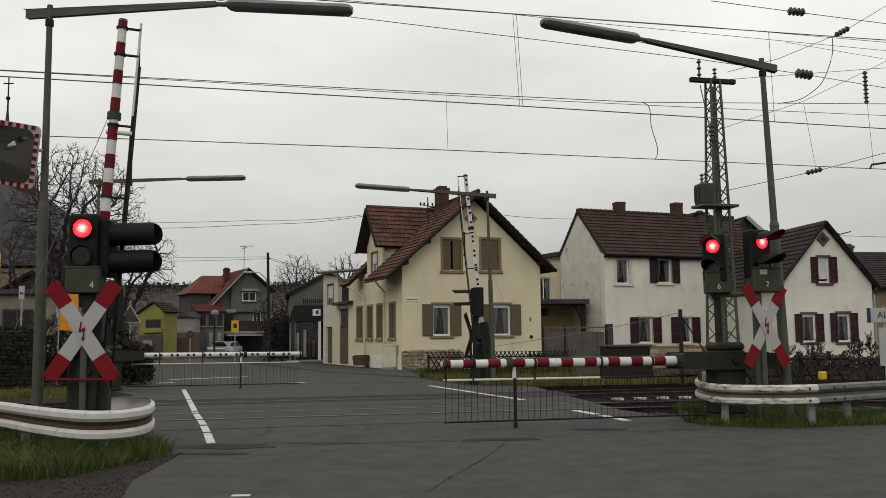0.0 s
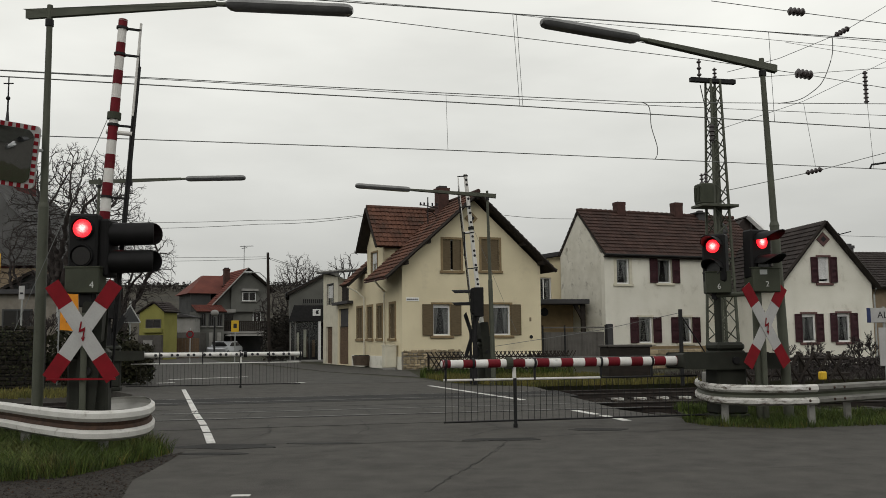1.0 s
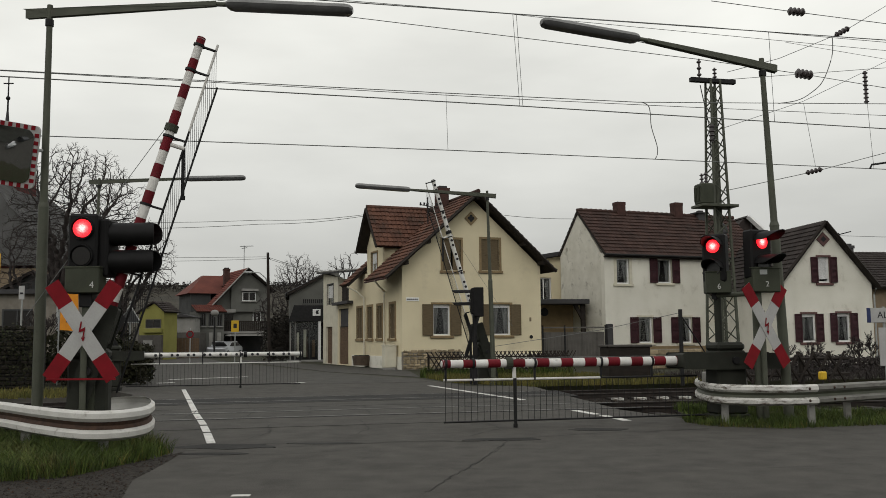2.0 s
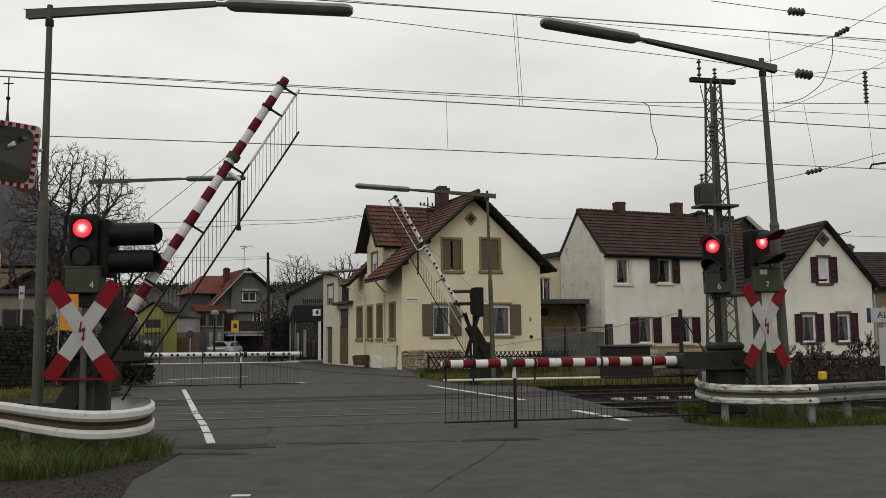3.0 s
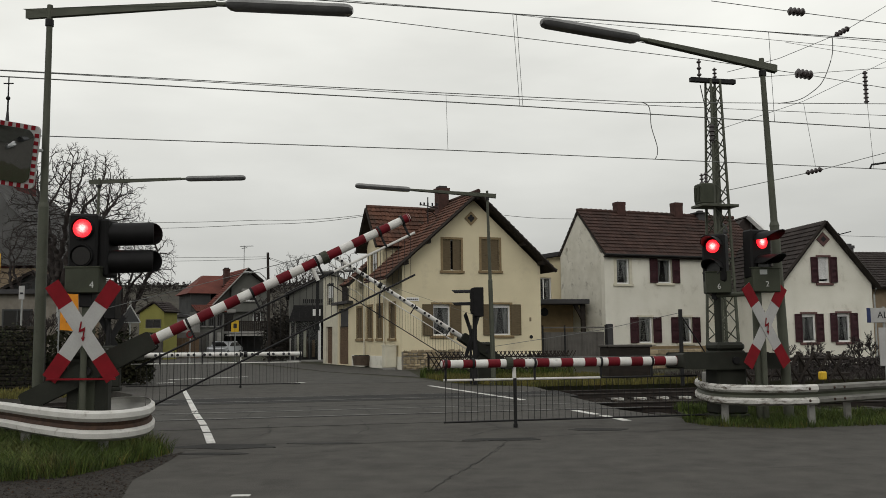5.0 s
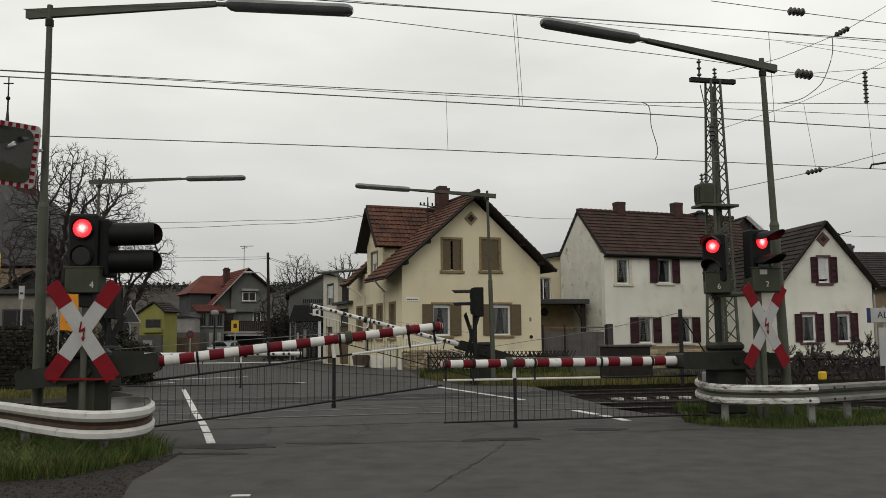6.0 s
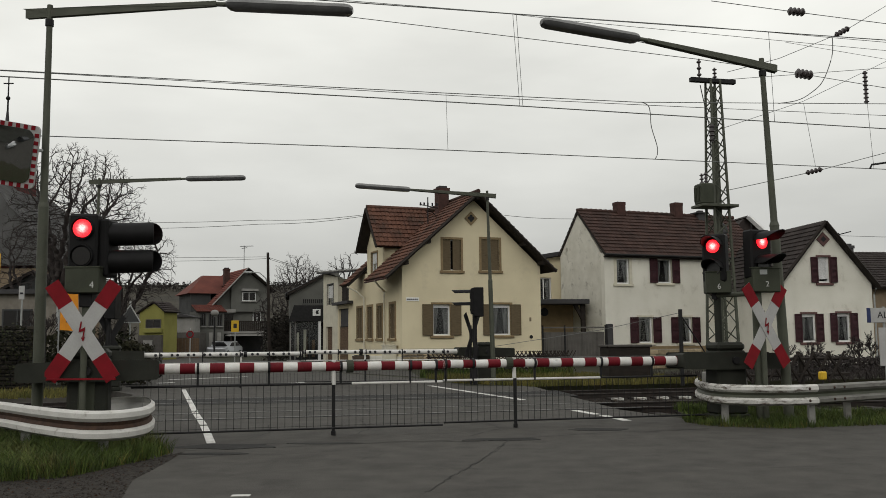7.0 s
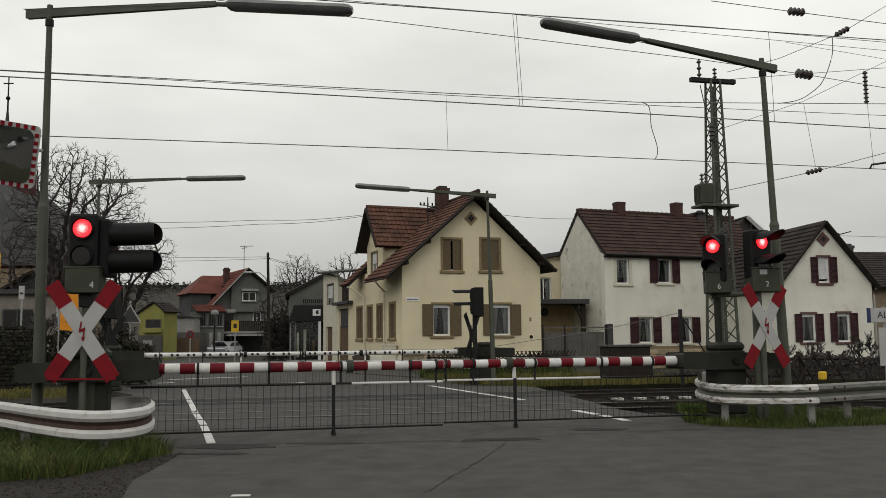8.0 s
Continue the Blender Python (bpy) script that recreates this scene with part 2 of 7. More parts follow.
    zinc_old=mat("weathered_zinc", (0.205, 0.20, 0.18), (0.14, 0.137, 0.123), 0.65, metal=0.1, scale=3, fine=40, bump=0.15, spots=(0.10, 0.095, 0.085), spot_scale=2.5, spot_at=0.58, stretch=(1, 1, 3)),
    bark=mat("bark", (0.052, 0.045, 0.040), (0.032, 0.028, 0.025), 0.95, scale=6, fine=40, bump=0.5, stretch=(1, 1, 0.3)),
    twig=mat("twig", (0.045, 0.038, 0.035), (0.028, 0.023, 0.022), 0.9, scale=3, fine=20, bump=0, island=0.3),
    wood_far=mat("far_woods", (0.038, 0.034, 0.029), (0.022, 0.021, 0.019), 1.0, scale=0.05, fine=0.6, bump=1.0, dist=2.0),
    field_far=mat("far_vineyard", (0.058, 0.052, 0.038), (0.036, 0.033, 0.026), 1.0, scale=0.02, fine=0.35, bump=0.6, dist=0.5, stretch=(1, 6, 6)),
    orange=mat("sign_orange", (0.72, 0.27, 0.015), (0.62, 0.23, 0.015), 0.5, scale=4, fine=30, bump=0.03),
    sign_yellow=mat("post_yellow", (0.62, 0.40, 0.03), (0.52, 0.33, 0.025), 0.5, scale=4, fine=30, bump=0.03),
    blue=mat("sign_blue", (0.03, 0.045, 0.12), (0.025, 0.036, 0.1), 0.5, scale=4, fine=30, bump=0.03),
    ink=mat("ink", (0.02, 0.02, 0.022), (0.016, 0.016, 0.018), 0.6, scale=10, fine=40, bump=0),
    pale_ink=mat("pale_ink", (0.5, 0.5, 0.48), (0.42, 0.42, 0.4), 0.6, scale=10, fine=40, bump=0),
    curtain=mat("curtain", (0.20, 0.196, 0.19), (0.10, 0.098, 0.095), 0.95, scale=3, fine=14, bump=0.3, stretch=(5, 5, 0.6)),
    # near-black colour that stands in for the shade of unlit rooms
    inside=mat("dark_backing", (0.035, 0.033, 0.032), (0.02, 0.02, 0.02), 0.95, scale=1, fine=10, bump=0),
    car_silver=gloss("car_silver", (0.34, 0.35, 0.36), 0.35, 0.5, 0.5),
    car_dark=gloss("car_dark", (0.03, 0.033, 0.04), 0.3, 0.3, 0.5),
    rubber=mat("rubber", (0.018, 0.018, 0.018), (0.012, 0.012, 0.012), 0.85, scale=10, fine=60, bump=0.1),
    mirror=gloss("mirror_glass", (0.45, 0.46, 0.45), 0.05, 1.0),
    terracotta=mat("planter", (0.10, 0.075, 0.055), (0.07, 0.052, 0.04), 0.9, scale=5, fine=40, bump=0.3),
)
glass = bpy.data.materials.new("window_glass")
glass.use_nodes = True
gb = glass.node_tree.nodes["Principled BSDF"]
gb.inputs["Base Color"].default_value = (0.9, 0.93, 0.93, 1)
gb.inputs["Roughness"].default_value, gb.inputs["Transmission Weight"].default_value, gb.inputs["IOR"].default_value = 0.04, 1.0, 1.35
M["glass"] = glass

# ---- building helpers ----
TRACK = radians(13.5)
U = Vector((math.cos(TRACK), math.sin(TRACK), 0))
V = Vector((-math.sin(TRACK), math.cos(TRACK), 0))


def thing(name, label, category, at=None, group="", kind=""):
    ob = new(name)
    ob.empty_display_size = 0.2
    ob.matrix_world = at if at is not None else Matrix()
    return tagged(ob, label, category, group, kind)


def mesh_of(name, bm, material):
    me = bpy.data.meshes.new(name)
    bmesh.ops.recalc_face_normals(bm, faces=bm.faces)
    bm.to_mesh(me)
    bm.free()
    me.materials.append(material)
    return me


def part(name, bm, material, parent=None, label="", at=None, smooth=False):
    me = mesh_of(name, bm, material)
    if smooth:
        me.shade_smooth()
        me.set_sharp_from_angle(angle=radians(40))
    ob = new(name, me)
    if parent is not None:
        ob.parent = parent
    if at is not None:
        ob.matrix_basis = at
    return tagged(ob, label)


def solo(name, bm, material, label, category, at=None, group="", kind="", smooth=False):
    return tagged(part(name, bm, material, None, "", at, smooth), label, category, group, kind)


def share(name, me, parent, at, label=""):
    ob = new(name, me)
    ob.parent = parent
    ob.matrix_basis = at
    return tagged(ob, label)


def box(bm, x0, x1, y0, y1, z0, z1, bevel=0.0, m=None):
    made = bmesh.ops.create_cube(bm, size=1)["verts"]
    bmesh.ops.transform(bm, matrix=Matrix.LocRotScale(((x0 + x1) / 2, (y0 + y1) / 2, (z0 + z1) / 2), None, (abs(x1 - x0), abs(y1 - y0), abs(z1 - z0))), verts=made)
    if bevel:
        edges = {e for v in made for e in v.link_edges}
        made = list({v for f in bmesh.ops.bevel(bm, geom=list(edges), offset=bevel, segments=1, affect="EDGES")["faces"] for v in f.verts} | {v for v in made if v.is_valid})
    if m is not None:
        bmesh.ops.transform(bm, matrix=m, verts=made)
    return bm


def rod(bm, a, b, r0, r1=None, seg=10, caps=True):
    a, b = Vector(a), Vector(b)
    r1 = r0 if r1 is None else r1
    m = Matrix.Translation((a + b) / 2) @ (b - a).to_track_quat("Z", "Y").to_matrix().to_4x4()
    bmesh.ops.create_cone(bm, cap_ends=caps, segments=seg, radius1=r0, radius2=r1, depth=(b - a).length, matrix=m)
    return bm


def chain(bm, pts, r0, r1=None, seg=8):
    """A tapering tube through points."""
    r1 = r0 if r1 is None else r1
    pts = [Vector(p) for p in pts]
    rings = []
    for i, p in enumerate(pts):
        d = (pts[min(i + 1, len(pts) - 1)] - pts[max(i - 1, 0)]).normalized()
        side = d.cross(Vector((0, 0, 1)) if abs(d.z) < 0.95 else Vector((1, 0, 0))).normalized()
        up = side.cross(d)
        r = r0 + (r1 - r0) * i / (len(pts) - 1)
        rings.append([bm.verts.new(p + (side * math.cos(k * math.tau / seg) + up * math.sin(k * math.tau / seg)) * r) for k in range(seg)])
    for A, B in zip(rings, rings[1:]):
        for k in range(seg):
            bm.faces.new((A[k], A[(k + 1) % seg], B[(k + 1) % seg], B[k]))
    if seg > 2:
        bm.faces.new(rings[0]), bm.faces.new(rings[-1])
    return bm


def ball(bm, c, r, seg=12, squash=(1, 1, 1)):
    bmesh.ops.create_uvsphere(bm, u_segments=seg, v_segments=seg // 2 + 2, radius=1, matrix=Matrix.LocRotScale(c, None, (r * squash[0], r * squash[1], r * squash[2])))
    return bm


def prism(bm, outline, y0, y1, holes=()):
    """A wall: an outline of (x, z) with rectangular holes (x0, z0, x1, z1), thick from y0 to y1."""
    loops = [list(outline)] + [[(a, b), (c, b), (c, d), (a, d)] for a, b, c, d in holes]
    for y in (y0, y1):
        edges = []
        for lp in loops:
            vs = [bm.verts.new((x, y, z)) for x, z in lp]
            edges += [bm.edges.new((vs[i], vs[(i + 1) % len(vs)])) for i in range(len(vs))]
        bmesh.ops.triangle_fill(bm, use_beauty=True, use_dissolve=False, edges=edges)
    for lp in loops:
        for i in range(len(lp)):
            (xa, za), (xb, zb) = lp[i], lp[(i + 1) % len(lp)]
            bm.faces.new([bm.verts.new(p) for p in ((xa, y0, za), (xb, y0, zb), (xb, y1, zb), (xa, y1, za))])
    bmesh.ops.remove_doubles(bm, verts=bm.verts, dist=0.0005)
    return bm


def slab(bm, outline, z0, z1):
    """A flat plate with an outline of (x, y)."""
    prism(bm, outline, z0, z1)
    bmesh.ops.transform(bm, matrix=Matrix(((1, 0, 0, 0), (0, 0, 1, 0), (0, 1, 0, 0), (0, 0, 0, 1))), verts=bm.verts)
    return bm


def lathe(bm, a, b, profile, seg=14):
    """A turned body round the axis from a to b; profile: (share of the way, radius)."""
    a, b = Vector(a), Vector(b)
    d = (b - a).normalized()
    side = d.cross(Vector((0, 0, 1)) if abs(d.z) < 0.9 else Vector((1, 0, 0))).normalized()
    up = side.cross(d)
    rings = [[bm.verts.new(a.lerp(b, t) + (side * math.cos(k * math.tau / seg) + up * math.sin(k * math.tau / seg)) * r) for k in range(seg)] for t, r in profile]
    for ra, rb in zip(rings, rings[1:]):
        for k in range(seg):
            bm.faces.new((ra[k], ra[(k + 1) % seg], rb[(k + 1) % seg], rb[k]))
    bm.faces.new(rings[0]), bm.faces.new(rings[-1])
    return bm


def ribbed(n, thin, wide):
    """The profile of an insulator with n sheds."""
    out = [(0.0, thin)]
    for k in range(n):
        out += [((k + 0.25) / n, thin), ((k + 0.45) / n, wide), ((k + 0.6) / n, wide * 0.9), ((k + 0.75) / n, thin)]
    return out + [(1.0, thin)]


def B():
    return bmesh.new()


def lettering(name, words, size, material, parent, at, label=""):
    cu = bpy.data.curves.new(name, "FONT")
    cu.body, cu.size, cu.extrude, cu.align_x, cu.align_y = words, size, 0.002, "CENTER", "CENTER"
    tmp = bpy.data.objects.new(name, cu)
    scene.collection.objects.link(tmp)
    me = bpy.data.meshes.new_from_object(tmp.evaluated_get(bpy.context.evaluated_depsgraph_get()))
    bpy.data.objects.remove(tmp)
    me.materials.append(material)
    ob = new(name, me)
    ob.parent, ob.matrix_basis = parent, at
    return tagged(ob, label)


def track(s, w, z=0.0):
    """A place s metres along the railway and w metres across it."""
    return U * s + V * w + Vector((0, 0, z))

# ---- ground ----


def strip(name, outline, z0, z1, material, label, category, kind="structure"):
    """A paved or planted area whose outline is given along and across the railway."""
    return solo(name, slab(B(), [tuple(track(s, w).xy) for s, w in outline], z0, z1), material, label, category, kind=kind)


bm = B()
bmesh.ops.create_grid(bm, x_segments=40, y_segments=40, size=2500)
solo("ground", bm, M["earth"], "bare brown winter earth reaching the horizon", "ground", pose(0, 0, -0.2), kind="structure")

NEAR, FAR = 17.9, 22.55          # the two tracks, metres across the railway
ROAD0, ROAD1 = -2.3, 8.0         # the road's edges, metres along it
strip("road", [(-40, -30), (60, -30), (60, 13.2), (8.0, 13.2), (7.8, 14.6), (7.6, 16.9), (8.6, 23.6), (9.0, 26.2), (7.2, 27.0), (6.9, 33.0), (4.5, 41.0), (-0.5, 70), (-9.5, 160), (-16, 160), (-8.0, 70), (-6.0, 41), (-4.2, 31), (-2.4, 26), (-2.2, 13.2), (-1.0, 11.4), (-1.0, 8.0), (-1.3, 4.0), (-40, 4.0)], -0.25, 0.0, M["asphalt"], "worn grey asphalt road with cracks and patches", "road")
strip("asphalt_band", [(-2.35, FAR - 1.35), (8.5, FAR - 1.35), (8.8, FAR + 1.0), (-2.35, FAR + 1.0)], -0.2, 0.004, M["asphalt_new"], "dark asphalt band between the far rails", "asphalt band")
strip("asphalt_band", [(-2.35, NEAR - 0.65), (7.7, NEAR - 0.65), (7.8, NEAR + 0.65), (-2.35, NEAR + 0.65)], -0.2, 0.004, M["asphalt_old"], "pale asphalt band between the near rails", "asphalt band")
strip("asphalt_band", [(-2.35, NEAR + 0.8), (7.9, NEAR + 0.8), (8.2, FAR - 1.5), (-2.35, FAR - 1.5)], -0.2, 0.003, M["asphalt_old"], "pale asphalt band between the two tracks", "asphalt band")
strip("asphalt_band", [(-4.0, 30.0), (6.8, 30.0), (4.4, 41.0), (-0.6, 70), (-8.0, 70), (-6.0, 41)], -0.2, 0.004, M["asphalt_old"], "pale worn asphalt of the street beyond the crossing", "asphalt band")
strip("pavement", [(4.6, 41.2), (7.2, 34.0), (8.2, 41.0), (2.0, 70), (0.5, 70)], -0.2, 0.012, M["asphalt_old"], "pale asphalt pavement along the corner house", "pavement")

# rails, in one piece each along the line
for w in (NEAR - 0.72, NEAR + 0.72, FAR - 0.72, FAR + 0.72):
    bm = prism(B(), [(-0.07, -0.16), (0.07, -0.16), (0.012, -0.12), (0.012, -0.035), (0.036, -0.02), (0.036, 0.008), (-0.036, 0.008), (-0.036, -0.02), (-0.012, -0.035), (-0.012, -0.12)], -120, 120)
    solo("rail", bm, M["rail_steel"], "worn steel rail with a brown web", "rail", Matrix.Translation(track(0, w)) @ pose(0, 0, 0, 0, 0, 13.5 - 90), group="rails", kind="structure")

strip("far_ground", [(-400, 29.5), (-4.0, 29.5), (-4.2, 31), (-6.0, 41), (-8.0, 70), (-16, 160), (-9.5, 160), (-0.5, 70), (4.5, 41.0), (6.9, 33), (7.2, 27.2), (9, 26.4), (400, 26.4), (400, 1500), (-400, 1500)], -0.25, -0.004, M["turf"], "patchy winter turf and soil beyond the railway", "ground")
strip("verge", [(-40, 4.0), (-1.3, 4.0), (-1.0, 8.0), (-1.0, 11.4), (-2.2, 13.2), (-2.3, 15.6), (-40, 15.6)], -0.25, -0.01, M["turf"], "grass verge beside the road", "verge")
strip("verge", [(7.9, 13.2), (60, 13.2), (60, 15.6), (7.7, 15.6)], -0.25, -0.006, M["turf"], "grass verge under the guard rail", "verge")


def line(name, pts, label):
    solo(name, slab(B(), pts, 0.002, 0.006), M["line"], label, "road marking", kind="structure")


def stripe(x0, y0, x1, y1, w=0.13, label="worn white edge line on the asphalt"):
    d = (Vector((x1, y1)) - Vector((x0, y0))).normalized()
    n = Vector((-d.y, d.x)) * w / 2
    line("road_marking", [(x0 + n.x, y0 + n.y), (x1 + n.x, y1 + n.y), (x1 - n.x, y1 - n.y), (x0 - n.x, y0 - n.y)], label)


stripe(-7.73, 27.1, -5.1, 18.7, 0.12)
stripe(-5.05, 18.5, -4.1, 15.6, 0.12)
stripe(-4.03, 15.35, -3.72, 14.35, 0.12)
stripe(-3.66, 14.15, -3.24, 12.75, 0.12)
stripe(-0.45, 28.15, 1.82, 21.24, 0.16)
stripe(2.55, 18.0, 2.83, 17.0, 0.16)
stripe(2.9, 16.75, 3.12, 15.66, 0.16)

stripe(-10.35, 34.4, -7.9, 36.6, 0.30, "worn white stop line beyond the crossing")
stripe(-9.9, 31.5, -9.4, 31.8, 0.35, "bit of worn white paint")
stripe(-5.75, 30.1, -4.75, 31.0, 0.25, "bit of worn white paint")

# ---- level crossing ----


GRILLE = 0.655            # height of the hanging grille


def barrier(s, w, turn, length, label, collar_at, hx, clips, far=False, pale_to=0.0, band_from=0.8, band=0.209):
    """A barrier machine with its boom, pivot 1.02 m above the road. The boom points along the local x axis."""
    ob = thing("level_crossing_barrier", label, "barrier", Matrix.Translation(track(s, w)) @ pose(0, 0, 0, 0, 0, 13.5 + turn), group="crossing barriers")
    bm = box(B(), -0.30, 0.30, -0.26, 0.26, 0.0, 0.12, 0.02)
    part("plinth", bm, M["green"], ob)
    bm = box(B(), -0.27, 0.27, -0.22, 0.22, 0.12, 1.18, 0.03)
    box(bm, -0.268, 0.268, -0.218, 0.218, 1.17, 1.32, 0.05)
    for k in range(3):
        box(bm, -0.2, 0.2, -0.228, -0.218, 0.3 + k * 0.28, 0.32 + k * 0.28)
    part("housing", bm, M["green"], ob)
    bm = box(B(), -0.12, 0.10, -0.24, -0.22, 0.45, 0.9, 0.006)
    part("service_door", bm, M["green_light"], ob)
    # the boom: two steel cheeks that carry a counterweight, and the tube
    boom = part("boom", chain(B(), [(0.55, 0, 0), (length * 0.5, 0, 0), (length, 0, 0)], 0.078, 0.062, 16), M["boom_white"], ob, at=pose(0, 0, 1.02), smooth=True)
    for side in (-1, 1):
        y = side * 0.30
        bm = prism(B(), [(-0.92, -0.13), (-0.86, -0.15), (0.3, -0.15), (0.92, -0.135), (0.95, -0.11), (0.95, 0.11), (0.92, 0.135), (0.2, 0.14), (-0.88, 0.11), (-0.92, 0.09)], y - 0.012, y + 0.012)
        part("cheek_plate", bm, M["green"], boom)
    part("boom_socket", box(B(), 0.40, 0.93, -0.288, 0.288, -0.115, 0.115, 0.02), M["green"], boom)
    part("counterweight", box(B(), -0.9, -0.5, -0.286, 0.286, -0.12, 0.07, 0.02), M["green"], boom)
    bm = rod(B(), (0, -0.36, 0), (0, 0.36, 0), 0.06, seg=14)
    part("axle", bm, M["dark_metal"], boom)
    ball_end = chain(B(), [(length - 0.02, 0, 0), (length + 0.015, 0, 0)], 0.066, 0.05, 16)
    part("end_cap", ball_end, M["boom_white"] if not far else M["dark_metal"], boom)
    if far:
        me = mesh_of("reflector", rod(B(), (0, 0, -0.006), (0, 0, 0.006), 0.042, seg=12), M["ink"])
        x = 1.25
        while x < length - 0.1:
            r = 0.078 - 0.016 * (x - 0.55) / (length - 0.55)
            for face in (-1, 1):
                for dx in (0, 0.16):
                    share("reflector", me, boom, Matrix.Translation((x + dx, face * r, 0)) @ pose(0, 0, 0, 90))
            x += 0.47
    else:
        x, seg = band_from, band
        while x < length - 0.05:
            x1 = min(x + seg, length + 0.004)
            ra, rb = (0.0805 - 0.016 * (q - 0.55) / (length - 0.55) for q in (x, x1))
            part("red_band", chain(B(), [(x, 0, 0), (x1, 0, 0)], ra, rb, 16), M["boom_red"], boom, smooth=True)
            x += 2 * seg
    # collar where the two lengths of tube meet, brackets of the hanging grille
    cx = collar_at
    part("collar", chain(B(), [(cx, 0, 0), (cx + 0.10, 0, 0)], 0.098, 0.098, 14), M["green_light"] if not far else M["dark_metal"], boom)
    for bx in clips:
        bm = chain(B(), [(bx, 0, 0), (bx + 0.035, 0, 0)], 0.085, 0.085, 12)
        box(bm, bx, bx + 0.03, -0.02, 0.02, -0.27, -0.06, 0.004)
        part("bracket", bm, M["dark_metal"], boom)
    top = -0.255
    part("grille_top_rail", chain(B(), [(0.55, 0, top), (length - 0.02, 0, top)], 0.016, 0.016, 8), M["boom_white"] if far else M["dark_metal"], boom)
    if pale_to:
        part("pale_tube", chain(B(), [(pale_to, 0, top), (length - 0.02, 0, top)], 0.019, 0.019, 8), M["boom_white"], boom, "white tube sleeve on the grille rail")
    stay = part("stay_wire", chain(B(), [(0, 0, 0), (0.35 - cx, 0, 0)], 0.005, 0.005, 5), M["wire"], boom, at=pose(cx, 0, 0.085))
    drop = GRILLE
    moving = []
    low = part("grille_bottom_rail", chain(B(), [(0.42, 0, 0), (length - 0.02, 0, 0)], 0.015, 0.015, 8), M["dark_metal"], boom, at=pose(0, 0, top - drop))
    bar = mesh_of("hanger_bar", box(B(), -0.0034, 0.0034, -0.0034, 0.0034, -drop - 0.015, 0.012), M["dark_metal"])
    x = 0.72
    while x < length - 0.03:
        moving.append((share("hanger_bar", bar, boom, pose(x, 0, top)), Vector((x, 0, top))))
        x += 0.105
    bm = box(B(), -0.024, 0.024, -0.024, 0.024, -0.74, 0.02, 0.006)
    rod(bm, (0, 0, -0.76), (0, 0, -0.70), 0.036, seg=12)
    leg = part("support_leg", bm, M["dark_metal"], boom, at=pose(hx, 0.03, top))
    moving.append((leg, Vector((hx, 0.03, top))))
    part("leg_hinge", rod(B(), (hx, 0, -0.27), (hx, 0, 0.09), 0.032, seg=12), M["boom_white"], boom)
    return boom, low, moving, top - drop, stay, Vector((cx, 0, 0.085))


barrier_a = barrier(-1.85, 13.65, 0, 5.12, "near barrier with red and white boom and grille coming down", 3.62, 3.43, (1.45, 2.46, 3.52, 4.58, 4.98), pale_to=3.7)
barrier_b = barrier(8.30, 14.0, 180, 4.97, "near barrier with red and white boom lying closed", 3.82, 3.78, (1.36, 2.27, 3.42, 4.45, 4.9), pale_to=2.3, band_from=0.732, band=0.2055)
barrier_c = barrier(8.18, 28.4, 180, 5.82, "far barrier with white dotted boom and grille coming down", 3.99, 3.91, (1.35, 2.71, 3.87, 4.74, 5.76), far=True)
barrier_d = barrier(-3.27, 28.4, 0, 5.56, "far barrier with white dotted boom lying closed", 3.81, 3.73, (1.35, 2.59, 3.69, 4.56, 5.5), far=True)


